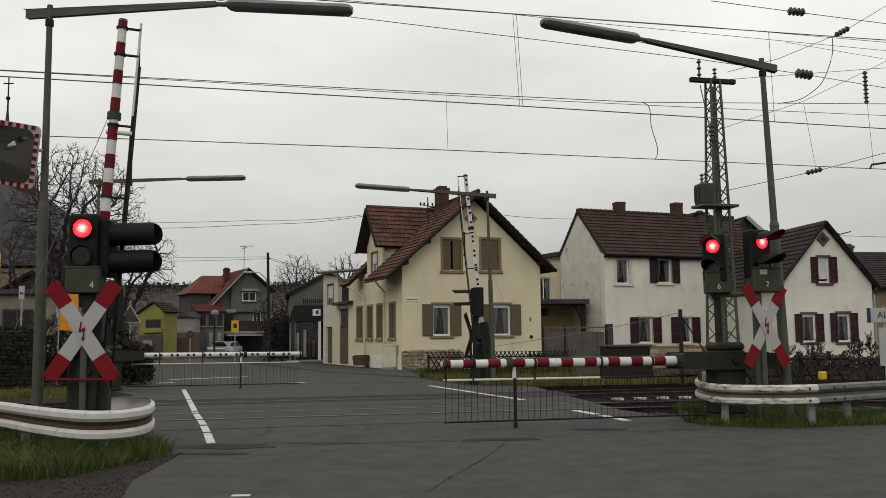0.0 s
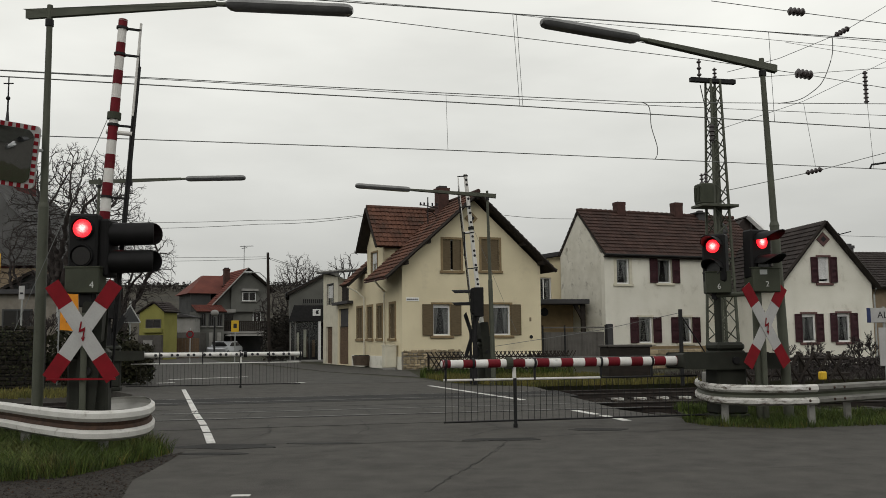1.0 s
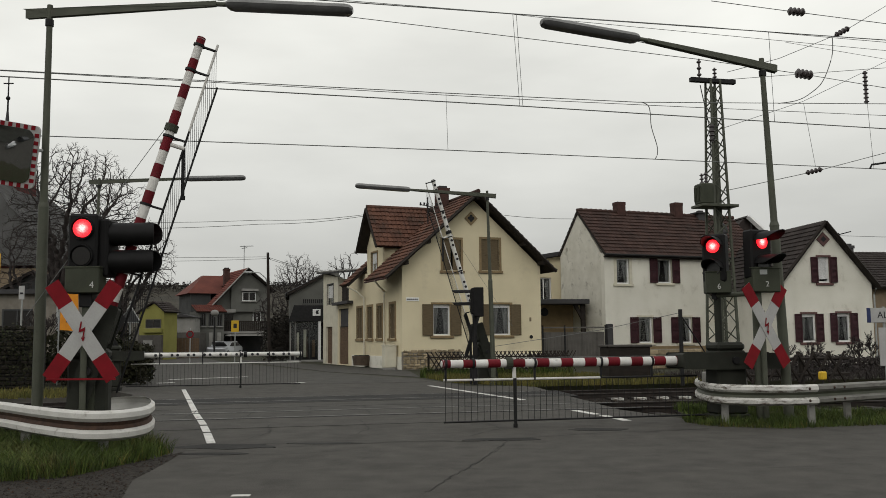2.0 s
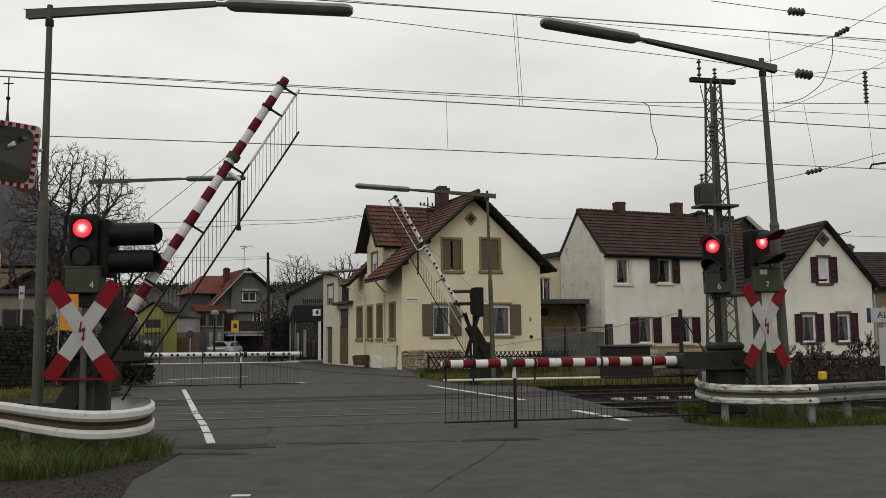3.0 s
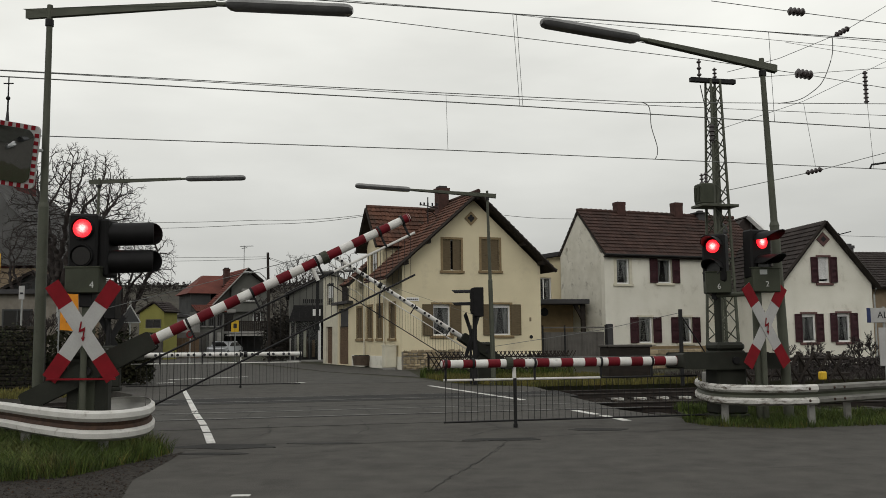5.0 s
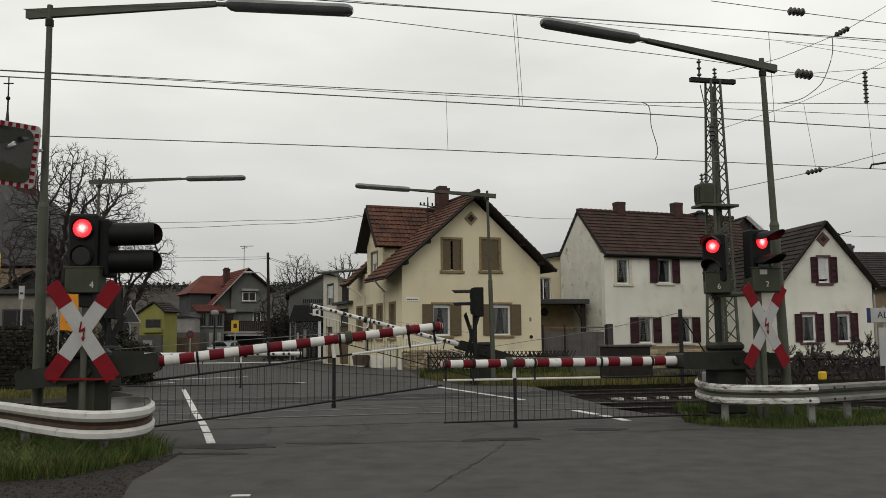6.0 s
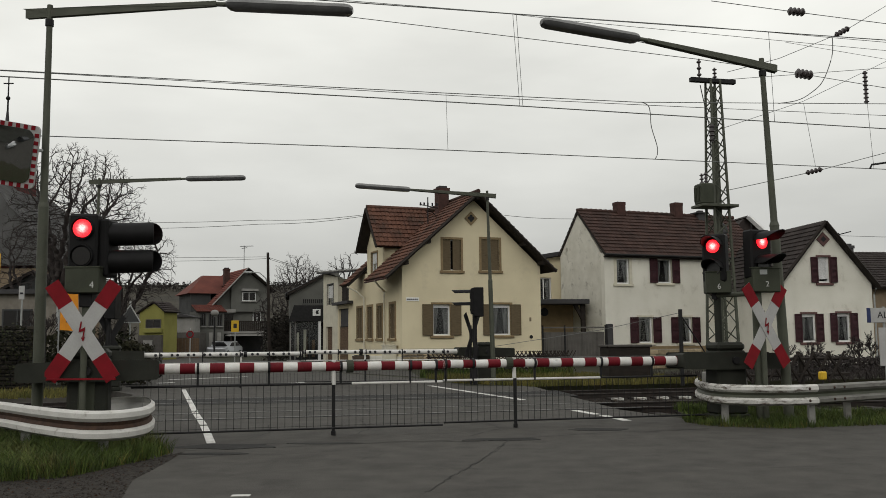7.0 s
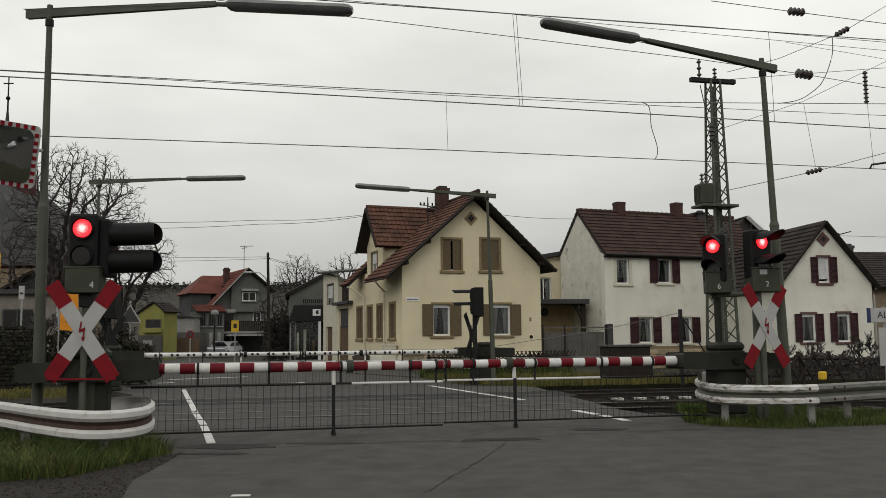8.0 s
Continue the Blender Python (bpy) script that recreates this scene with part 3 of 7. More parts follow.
def lamp_post(base, top, stub, elbow, tip, thick, label):
    """A steel post whose long arm carries a tube luminaire over the road."""
    base, top, stub, elbow, tip = (Vector(p) for p in (base, top, stub, elbow, tip))
    ob = thing("street_lamp", label, "street lamp", Matrix.Translation(base), group="lamps over the crossing")
    q = lambda p: p - base
    mid = q(top) * 0.53
    bm = rod(B(), (0, 0, 0), mid, thick, thick * 0.93, 16)
    rod(bm, (0, 0, -0.05), (0, 0, 0.06), thick * 1.7, seg=16)
    part("lower_post", bm, M["steel"], ob, smooth=True)
    bm = rod(B(), mid, q(top), thick * 0.72, thick * 0.52, 14)
    rod(bm, mid - Vector((0, 0, 0.02)), mid + Vector((0, 0, 0.05)), thick * 1.02, thick * 0.8, 14)
    part("upper_post", bm, M["steel"], ob, smooth=True)
    rod_b = rod(B(), q(top) * 0.95, q(top) * 0.965, thick * 0.75, seg=14)
    part("clamp", rod_b, M["dark_metal"], ob)
    d = (elbow - stub)
    m = Matrix.Translation(q(stub)) @ d.to_track_quat("X", "Z").to_matrix().to_4x4()
    bm = prism(B(), [(0, -0.07), (0.5, -0.065), (d.length, -0.035), (d.length, 0.03), (0.5, 0.06), (0, 0.065)], -0.04, 0.04)
    bmesh.ops.bevel(bm, geom=list(bm.edges), offset=0.008, segments=1, affect="EDGES")
    part("arm", bm, M["steel"], ob, at=m)
    d2 = tip - elbow
    m2 = Matrix.Translation(q(elbow)) @ d2.to_track_quat("X", "Z").to_matrix().to_4x4()
    l = d2.length
    part("spigot", rod(B(), (-0.05, 0, 0), (0.22, 0, 0), 0.035, seg=12), M["steel"], ob, at=m2)
    prof = [(-0.13, 0.0), (-0.12, -0.045), (-0.085, -0.075), (0.085, -0.075), (0.12, -0.045), (0.13, 0.0), (0.10, 0.055), (0.04, 0.08), (-0.04, 0.08), (-0.10, 0.055)]
    for nm, pts, mt in (("luminaire_housing", [p for p in prof if p[1] >= 0], M["lamp_grey"]), ("diffuser", [p for p in prof if p[1] <= 0], M["lamp_cover"])):
        bm = B()
        rings = []
        for x, k in ((0.16, 0.55), (0.2, 0.85), (0.27, 1.0), (l - 0.12, 1.0), (l - 0.04, 0.85), (l, 0.5)):
            rings.append([bm.verts.new((x, y * k * (0.97 if nm == "diffuser" else 1), z * k)) for y, z in pts])
        for ra, rb in zip(rings, rings[1:]):
            for i in range(len(pts)):
                j = (i + 1) % len(pts)
                bm.faces.new((ra[i], ra[j], rb[j], rb[i]))
        bm.faces.new(rings[0]), bm.faces.new(rings[-1])
        part(nm, bm, mt, ob, at=m2, smooth=True)
    return ob


lamp_post((-5.74, 12.9, 0), (-5.76, 12.9, 6.36), (-6.10, 12.92, 6.23), (-3.30, 12.86, 6.34), (-1.28, 12.7, 6.17), 0.078, "grey-green street lamp whose arm reaches over the near road")
lamp_post((5.83, 15.5, 0), (5.63, 15.5, 6.28), (5.92, 15.6, 6.12), (3.42, 14.62, 6.33), (1.60, 14.0, 6.44), 0.084, "leaning grey-green street lamp behind the warning cross")
lamp_post((-10.85, 28.0, 0), (-10.76, 28, 6.55), (-11.08, 28.05, 6.43), (-8.2, 28, 6.50), (-6.18, 28, 6.52), 0.075, "distant street lamp on the far side of the crossing")
lamp_post((1.55, 28.5, 0), (1.42, 28.5, 6.12), (1.70, 28.55, 5.96), (-0.85, 28.1, 6.10), (-2.73, 28.0, 6.24), 0.075, "distant street lamp standing before the cream house")


def head(parent, at, hood, lit=True, wide=0.44, lens=0.128, round_=(-85, 350), cut=0.8):
    """A signal head that faces its local -y: red above, an unlit lamp below, each under a hood."""
    hd = part("signal_head", box(B(), -wide / 2, wide / 2, -0.10, 0.12, -0.42, 0.40, 0.03), M["black"], parent, at=at)
    for z, nm in ((0.19, "red_lamp" if lit else "lamp"), (-0.20, "lamp")):
        bm = rod(B(), (0, -0.105, z), (0, -0.125, z), lens, seg=28)
        part(nm, bm, M["red_lamp"] if nm == "red_lamp" else M["lens_dark"], hd, "glowing red lamp" if nm == "red_lamp" else "unlit dark lamp")
        bm = B()
        n, r = 18, 0.155
        inner, outer = [], []
        for k in range(n + 1):
            a = radians(round_[0] + round_[1] * k / n)
            lk = hood * (0.84 + 0.16 * abs(math.cos(a)) ** 0.7) if cut == 0.8 else hood * (cut + (1 - cut) * max(0.0, math.sin(a)) ** 0.6)
            for rr, store in ((r, inner), (r + 0.012, outer)):
                store.append((bm.verts.new((math.cos(a) * rr, -0.10, z + math.sin(a) * rr)), bm.verts.new((math.cos(a) * rr * 0.96, -0.10 - lk, z + math.sin(a) * rr * 0.96))))
        for k in range(n):
            bm.faces.new((inner[k][0], inner[k + 1][0], inner[k + 1][1], inner[k][1]))
            bm.faces.new((outer[k][0], outer[k][1], outer[k + 1][1], outer[k + 1][0]))
            bm.faces.new((inner[k][1], inner[k + 1][1], outer[k + 1][1], outer[k][1]))
        for k in (0, n):
            bm.faces.new((inner[k][0], inner[k][1], outer[k][1], outer[k][0]))
        part("hood", bm, M["black"], hd, smooth=True)
    return hd


def number_box(parent, at, digit, w=0.48, h=0.36):
    bx = part("lamp_box", box(B(), -w / 2, w / 2, -0.14, 0.14, -h / 2, h / 2, 0.015), M["green_light"], parent, at=at)
    part("box_lid", box(B(), -w / 2 - 0.01, w / 2 + 0.01, -0.15, 0.15, h / 2 - 0.01, h / 2 + 0.015, 0.005), M["green_light"], bx)
    lettering("digit", digit, 0.13, M["pale_ink"], bx, pose(0.14 if digit == "4" else 0.0, -0.145, -0.07, 90))
    return bx


sig = thing("crossing_signal", "black crossing signal with a lit red lamp above the cross", "crossing signal", pose(-5.0, 12.72, 0), group="crossing signals")
part("post", rod(B(), (0, 0, 0), (0, 0, 2.9), 0.075, seg=16), M["steel"], sig, smooth=True)
part("bracket", box(B(), -0.09, 0.09, -0.1, 0.1, 1.9, 2.2, 0.01), M["dark_metal"], sig)
head(sig, pose(-0.045, -0.05, 2.81), 0.05, wide=0.41)
head(sig, pose(0.20, 0.12, 2.75, 0, 0, 84), 0.66, wide=0.36)
number_box(sig, pose(-0.02, -0.05, 2.27), "4")

sig = thing("crossing_signal", "black crossing signal with a lit red lamp and side hoods", "crossing signal", pose(5.26, 15.2, 0), group="crossing signals")
part("post", rod(B(), (0, 0, 0), (0, 0, 2.9), 0.08, seg=16), M["steel"], sig, smooth=True)
part("finial", rod(B(), (-0.02, 0.05, 3.1), (-0.02, 0.05, 3.32), 0.012, seg=8), M["dark_metal"], sig)
head(sig, pose(0.04, -0.02, 2.80, 0, 0, 24), 0.50, wide=0.44, lens=0.112, round_=(10, 160), cut=0.15)
number_box(sig, pose(0.10, -0.02, 2.35, 0, 0, 15), "2", 0.52, 0.40)
part("label_plate", box(B(), 0.0, 0.13, -0.19, -0.185, 2.44, 2.52), M["zinc"], sig)

sig = thing("crossing_signal", "black crossing signal with a lit red lamp on a side bracket", "crossing signal", pose(4.63, 15.45, 0), group="crossing signals")
part("side_bracket", chain(B(), [(0, 0, 2.12), (0.62, -0.1, 2.14)], 0.045, 0.045, 10), M["steel"], sig)
part("stem", rod(B(), (0, 0, 2.05), (0, 0, 2.5), 0.05, seg=12), M["dark_metal"], sig)
head(sig, pose(0.03, -0.02, 2.76, 0, 0, -34), 0.34, wide=0.40, lens=0.112, round_=(5, 170), cut=0.2)
number_box(sig, pose(0.05, -0.02, 2.33, 0, 0, -5), "6", 0.42, 0.36)
part("post", rod(B(), (0.06, 0.05, 0), (0.06, 0.05, 2.2), 0.06, seg=14), M["green"], sig, smooth=True)


def warning_cross(at, label):
    ob = thing("st_andrews_cross", label, "warning cross", at, group="warning crosses")
    half, wd = 0.785, 0.105
    for i, a in enumerate((56, -56)):
        y = -0.012 * i
        arm = part("arm", box(B(), -half, half, y - 0.006, y, -wd, wd), M["white"], ob, "white arm with red ends", at=pose(0, 0, 0, 0, -a, 0))
        for sgn in (-1, 1):
            part("red_end", box(B(), sgn * half, sgn * (half - 0.36), y - 0.0065 - 0.002, y + 0.002, -wd - 0.001, wd + 0.001), M["red"], arm)
    bm = prism(B(), [(-0.045, -0.02), (-0.02, 0.13), (0.0, 0.13), (-0.018, 0.02), (0.045, 0.055), (0.028, -0.09), (0.045, -0.075), (0.02, -0.15), (-0.012, -0.085), (0.008, -0.09), (0.022, 0.0)], -0.032, -0.028)
    part("lightning_bolt", bm, M["red"], ob)
    bm = rod(B(), (0, 0.06, -1.5), (0, 0.06, 0.25), 0.045, seg=12)
    part("post", bm, M["steel"], ob, smooth=True)
    return ob


cr = warning_cross(pose(-4.94, 12.42, 1.565), "white warning cross with red ends and a red bolt")
part("lower_bar", box(B(), -0.47, 0.47, -0.03, 0.01, -0.665, -0.64), M["red"], cr, "thin red bar under the cross")
cr = warning_cross(pose(5.32, 15.0, 1.59, 0, 0, 28), "white warning cross turned aside beside the guard rail")


def guard_rail(path, z0, z1, material, name_label, posts, post_material):
    ob = thing("guard_rail", name_label, "guard rail", group="guard rails")
    prof = [(0.0, 0.0), (0.045, 0.03), (0.05, 0.08), (0.01, 0.12), (-0.02, 0.155), (0.01, 0.19), (0.05, 0.23), (0.045, 0.28), (0.0, 0.31)]
    k = (z1 - z0) / 0.31
    pts = [Vector((*p, 0)) for p in path]
    # rounded path
    fine = []
    for i in range(len(pts) - 1):
        p0, p1, p2, p3 = pts[max(i - 1, 0)], pts[i], pts[i + 1], pts[min(i + 2, len(pts) - 1)]
        for j in range(8):
            t = j / 8
            fine.append(0.5 * (2 * p1 + (p2 - p0) * t + (2 * p0 - 5 * p1 + 4 * p2 - p3) * t * t + (3 * p1 - p0 - 3 * p2 + p3) * t ** 3))
    fine.append(pts[-1])
    bm, rings = B(), []
    for i, p in enumerate(fine):
        d = (fine[min(i + 1, len(fine) - 1)] - fine[max(i - 1, 0)]).normalized()
        n = Vector((d.y, -d.x, 0))
        rings.append([bm.verts.new(p + n * a + Vector((0, 0, z0 + b * k))) for a, b in prof] + [bm.verts.new(p + n * (a - 0.006) + Vector((0, 0, z0 + b * k))) for a, b in reversed(prof)])
    for ra, rb in zip(rings, rings[1:]):
        for i in range(len(ra)):
            j = (i + 1) % len(ra)
            bm.faces.new((ra[i], ra[j], rb[j], rb[i]))
    bm.faces.new(rings[0]), bm.faces.new(rings[-1])
    part("beam", bm, material, ob, smooth=True)
    # darker strip along the groove: rust-coloured for rail_white, steel-coloured otherwise
    bm, rings = B(), []
    for i, p in enumerate(fine):
        d = (fine[min(i + 1, len(fine) - 1)] - fine[max(i - 1, 0)]).normalized()
        n = Vector((d.y, -d.x, 0))
        rings.append([bm.verts.new(p + n * a + Vector((0, 0, z0 + b * k))) for a, b in ((0.020, 0.116), (-0.010, 0.155), (0.020, 0.194), (0.013, 0.194), (-0.015, 0.155), (0.013, 0.116))])
    for ra, rb in zip(rings, rings[1:]):
        for i in range(6):
            j = (i + 1) % 6
            bm.faces.new((ra[i], ra[j], rb[j], rb[i]))
    part("rusty_groove", bm, M["rust"] if material == M["rail_white"] else M["steel"], ob, "dark strip along the groove in the middle of the beam")
    for x, y in posts:
        part("post", box(B(), x - 0.05, x + 0.05, y - 0.03, y + 0.05, -0.1, z0 + (z1 - z0) * 0.45, 0.006), post_material, ob)
    bolt = mesh_of("bolt", ball(B(), (0, 0, 0), 0.022, 8), M["rust"])
    for i in (4, 6, len(fine) - 4):
        d = (fine[i + 1] - fine[i - 1]).normalized()
        n = Vector((d.y, -d.x, 0))
        for hz in (0.22, 0.8):
            share("bolt", bolt, ob, Matrix.Translation(fine[i] + n * 0.05 + Vector((0, 0, z0 + (z1 - z0) * hz))))
    return ob


guard_rail([(-7.4, 13.7), (-6.2, 12.75), (-5.2, 11.7), (-4.35, 10.95), (-3.92, 10.95), (-3.78, 11.5), (-4.0, 12.5), (-4.4, 13.5), (-4.75, 13.7), (-4.95, 13.3)], 0.24, 0.60, M["rail_white"], "white-painted steel guard rail bent round the barrier machine", [(-5.62, 12.3), (-4.2, 11.3), (-4.15, 12.5)], M["concrete"])
guard_rail([(4.72, 17.0), (4.50, 16.2), (4.36, 15.3), (4.42, 14.65), (4.80, 14.28), (5.30, 14.2), (5.85, 14.35)], 0.34, 0.66, M["rail_worn"], "guard rail end with flaking white paint", [(4.52, 14.75), (5.8, 14.48)], M["concrete"])
guard_rail([(5.85, 14.35), (6.6, 14.8), (7.6, 15.42), (10.0, 16.6), (13.0, 17.2), (30, 21.2)], 0.35, 0.66, M["zinc_old"], "weathered grey galvanised guard rail along the verge", [(6.6, 15.0), (8.6, 16.1), (10.6, 17.0)], M["zinc_old"])

# traffic mirror on the left lamp post
mir = thing("traffic_mirror", "convex traffic mirror with a red and white frame", "mirror", pose(-6.24, 12.6, 4.1, 13.5, 9, 8))
bm = B()


def round_rect(w, h, r, n=6):
    out = []
    for cx, cz, a0 in ((w - r, h - r, 0), (-w + r, h - r, 90), (-w + r, -h + r, 180), (w - r, -h + r, 270)):
        out += [(cx + r * math.cos(radians(a0 + 90 * k / n)), cz + r * math.sin(radians(a0 + 90 * k / n))) for k in range(n + 1)]
    return out


part("frame", prism(B(), round_rect(0.49, 0.45, 0.07), -0.03, 0.03), M["white"], mir)
bm = B()
lp = round_rect(0.425, 0.385, 0.12)
c = bm.verts.new((0, -0.075, 0))
ringsm = []
bulge = lambda x, z: -0.034 - 0.052 * (1 - (x * x + z * z) / 0.33)
c.co.y = bulge(0, 0)
for k in (0.12, 0.25, 0.38, 0.5, 0.62, 0.75, 0.88, 1.0):
    ringsm.append([bm.verts.new((x * k, bulge(x * k, z * k), z * k)) for x, z in lp])
for i in range(len(lp)):
    j = (i + 1) % len(lp)
    bm.faces.new((c, ringsm[0][i], ringsm[0][j]))
    for ra, rb in zip(ringsm, ringsm[1:]):
        bm.faces.new((ra[i], rb[i], rb[j], ra[j]))
part("mirror_glass", bm, M["mirror"], mir, "slightly convex mirror", smooth=True)
for i in range(9):
    x = -0.47 + i * 0.105
    for z in (0.418, -0.418):
        part("red_patch", box(B(), x, x + 0.055, -0.036, -0.031, z - 0.031, z + 0.031), M["red"], mir)
for i in range(7):
    z = -0.36 + i * 0.108
    for x in (0.458, -0.458):
        part("red_patch", box(B(), x - 0.031, x + 0.031, -0.036, -0.031, z, z + 0.055), M["red"], mir)
part("bracket", chain(B(), [(0.35, 0.02, 0.1), (0.52, 0.30, 0.1)], 0.025, 0.025, 8), M["zinc"], mir)

# ---- overhead line ----
mast = thing("catenary_mast", "tapering green steel lattice mast with a transformer", "mast", Matrix.Translation(track(14.88, 25.2)) @ pose(0, 0, 0, 0, 0, 13.5))
H0, H1, R0, R1 = 0.0, 9.5, 0.36, 0.16
part("foot", box(B(), -0.5, 0.5, -0.5, 0.5, -0.15, 0.35, 0.04), M["concrete"], mast)
corner = lambda sx, sy, z: Vector((sx * (R0 + (R1 - R0) * z / H1), sy * (R0 + (R1 - R0) * z / H1), z))
for sx, sy in ((-1, -1), (1, -1), (1, 1), (-1, 1)):
    part("corner_angle", rod(B(), corner(sx, sy, 0), corner(sx, sy, H1), 0.05, 0.04, 4), M["steel"], mast)
levels = [0.3]
while levels[-1] < H1 - 0.3:
    levels.append(levels[-1] + 0.52 - 0.022 * levels[-1])
for (a, b) in (((-1, -1), (1, -1)), ((1, -1), (1, 1)), ((1, 1), (-1, 1)), ((-1, 1), (-1, -1))):
    for i in range(len(levels) - 1):
        p, q = (a, b) if i % 2 else (b, a)
        part("lacing_bar", rod(B(), corner(*p, levels[i]), corner(*q, min(levels[i + 1], H1)), 0.022, seg=4), M["steel"], mast)
part("cable_channel", box(B(), -0.045, 0.045, -0.05, 0.05, 0.3, 9.3, 0.008), M["steel"], mast)
part("crossarm", box(B(), -0.78, 0.78, -0.08, 0.08, 9.42, 9.56, 0.01), M["dark_metal"], mast)
for x, z in ((-0.46, 0.62), (0.08, 0.36)):
    bm = lathe(B(), (x, 0, 9.56), (x, 0, 9.56 + z), ribbed(3, 0.03, 0.075))
    part("insulator", bm, M["insulator"], mast)
part("platform", box(B(), -0.75, 0.5, -0.42, 0.3, 5.42, 5.5, 0.01), M["steel"], mast)
bm = box(B(), -0.72, -0.28, -0.35, 0.15, 5.5, 6.15, 0.04)
for k in range(5):
    box(bm, -0.745, -0.72, -0.3 + k * 0.09, -0.27 + k * 0.09, 5.6, 6.05)
tr = part("transformer", bm, M["green_light"], mast, "olive pole transformer with insulators")
for y in (-0.22, 0.02):
    bm = lathe(B(), (-0.5, y, 6.15), (-0.5, y, 6.5), ribbed(3, 0.03, 0.07))
    part("bushing", bm, M["insulator"], tr)
bm = chain(B(), [(-0.5, -0.22, 6.5), (-0.3, -0.25, 7.0), (-0.28, -0.2, 7.9), (-0.5, -0.1, 9.3)], 0.014, 0.014, 6)
part("drop_cable", bm, M["dark_metal"], mast)
bm = lathe(B(), (-0.26, -0.28, 7.45), (-0.26, -0.28, 8.0), ribbed(4, 0.05, 0.11))
part("switch", bm, M["insulator"], mast)

# wires: each a run of points along the railway, s and height, at w across it
WIRES = [
    ("contact_wire", NEAR, [(-40, 6.36), (-4.2, 6.36), (6.0, 6.33), (15.1, 6.26), (60, 6.3)], 0.012),
    ("messenger_wire", NEAR, [(-40, 8.4), (1.7, 8.31), (5.9, 8.34), (15.2, 8.42), (60, 8.6)], 0.011),
    ("contact_wire", FAR, [(-40, 6.3), (-5.2, 6.26), (5.6, 6.33), (18.9, 6.3), (60, 6.3)], 0.012),
    ("messenger_wire", FAR, [(-40, 8.0), (-5.2, 7.80), (5.5, 7.85), (11.0, 7.90), (19.0, 8.28), (60, 8.4)], 0.011),
    ("feeder_wire", 25.2, [(-40, 12.2), (-0.4, 10.9), (3.7, 10.68), (14.5, 10.16), (18.2, 9.91), (21.3, 9.63), (60, 8.0)], 0.011),
    ("feeder_wire", 25.3, [(15.0, 12.16), (18.1, 12.03), (21.4, 11.9), (60, 11.0)], 0.012),
    ("feeder_wire", 25.2, [(-40, 8.5), (8.5, 8.55), (14.0, 8.6), (21.2, 8.69), (60, 9.0)], 0.010),
    ("jumper_wire", FAR, [(11.1, 7.91), (11.3, 7.82), (11.36, 7.6), (11.38, 7.22), (11.53, 6.7), (11.53, 6.45), (11.45, 6.31)], 0.012),
    ("jumper_wire", FAR, [(17.3, 10.2), (17.25, 9.62), (16.9, 8.85), (16.45, 8.45), (16.0, 8.22), (15.4, 8.1)], 0.013),
    ("feeder_wire", 18.4, [(-40, 8.5), (5.95, 8.54), (10.76, 8.59), (15.62, 8.56), (60, 8.4)], 0.007),
    ("feeder_wire", 18.4, [(5.95, 8.53), (7.27, 8.48), (15.61, 8.35), (60, 7.4)], 0.006),
    ("guy_wire", 25.2, [(17.57, 10.94), (21.35, 10.62), (40, 9.0)], 0.007),
    ("guy_wire", 25.2, [(14.9, 9.5), (15.66, 9.6), (20.5, 10.22), (30, 11.4)], 0.009),
    ("dropper", NEAR, [(5.88, 8.34), (6.0, 6.33)], 0.006),
    ("dropper", NEAR, [(5.96, 8.34), (6.07, 6.33)], 0.006),
    ("dropper", FAR, [(5.53, 7.85), (5.57, 6.33)], 0.006),
    ("dropper", NEAR, [(12.05, 8.40), (12.1, 6.28)], 0.006),
    ("dropper", FAR, [(16.22, 8.15), (16.51, 6.29)], 0.006),
    ("dropper", FAR, [(18.37, 8.25), (18.47, 6.31)], 0.006),
    ("guy_wire", 25.2, [(15.0, 5.94), (18.5, 6.73), (21.2, 7.45), (30, 9.8)], 0.012),
    ("guy_wire", 25.2, [(15.4, 9.81), (17.3, 10.38), (19.7, 11.42), (21.5, 12.49), (28, 16.2)], 0.011),
    ("guy_wire", 25.2, [(15.0, 7.92), (18.1, 9.0), (21.4, 10.57), (30, 14.8)], 0.009),
]
for nm, w, run, r in WIRES:
    smooth = []
    for i in range(len(run) - 1):
        a, b, c, d = (Vector(run[max(0, min(len(run) - 1, i + k))]) for k in (-1, 0, 1, 2))
        bent = 1.0 if nm == "jumper_wire" else 0.0
        for k in range(5):
            t = k / 5
            p = b.lerp(c, t)
            q = 0.5 * (2 * b + (c - a) * t + (2 * a - 5 * b + 4 * c - d) * t * t + (3 * b - a - 3 * c + d) * t ** 3)
            p = p.lerp(q, bent)
            smooth.append(track(p.x, w, p.y))
    smooth.append(track(run[-1][0], w, run[-1][1]))
    solo(nm, chain(B(), smooth, r, r, 6), M["wire"], "thin dark overhead wire above the tracks", "wire", group="overhead wires")


def insulators(at, along, n, r, label):
    bm = lathe(B(), (-0.05, 0, 0), (0.13 * n + 0.02, 0, 0), ribbed(n, r * 0.5, r))
    solo("insulator", bm, M["insulator"], label, "insulator", Matrix.Translation(at) @ Vector(along).to_track_quat("X", "Z").to_matrix().to_4x4(), group="line insulators")


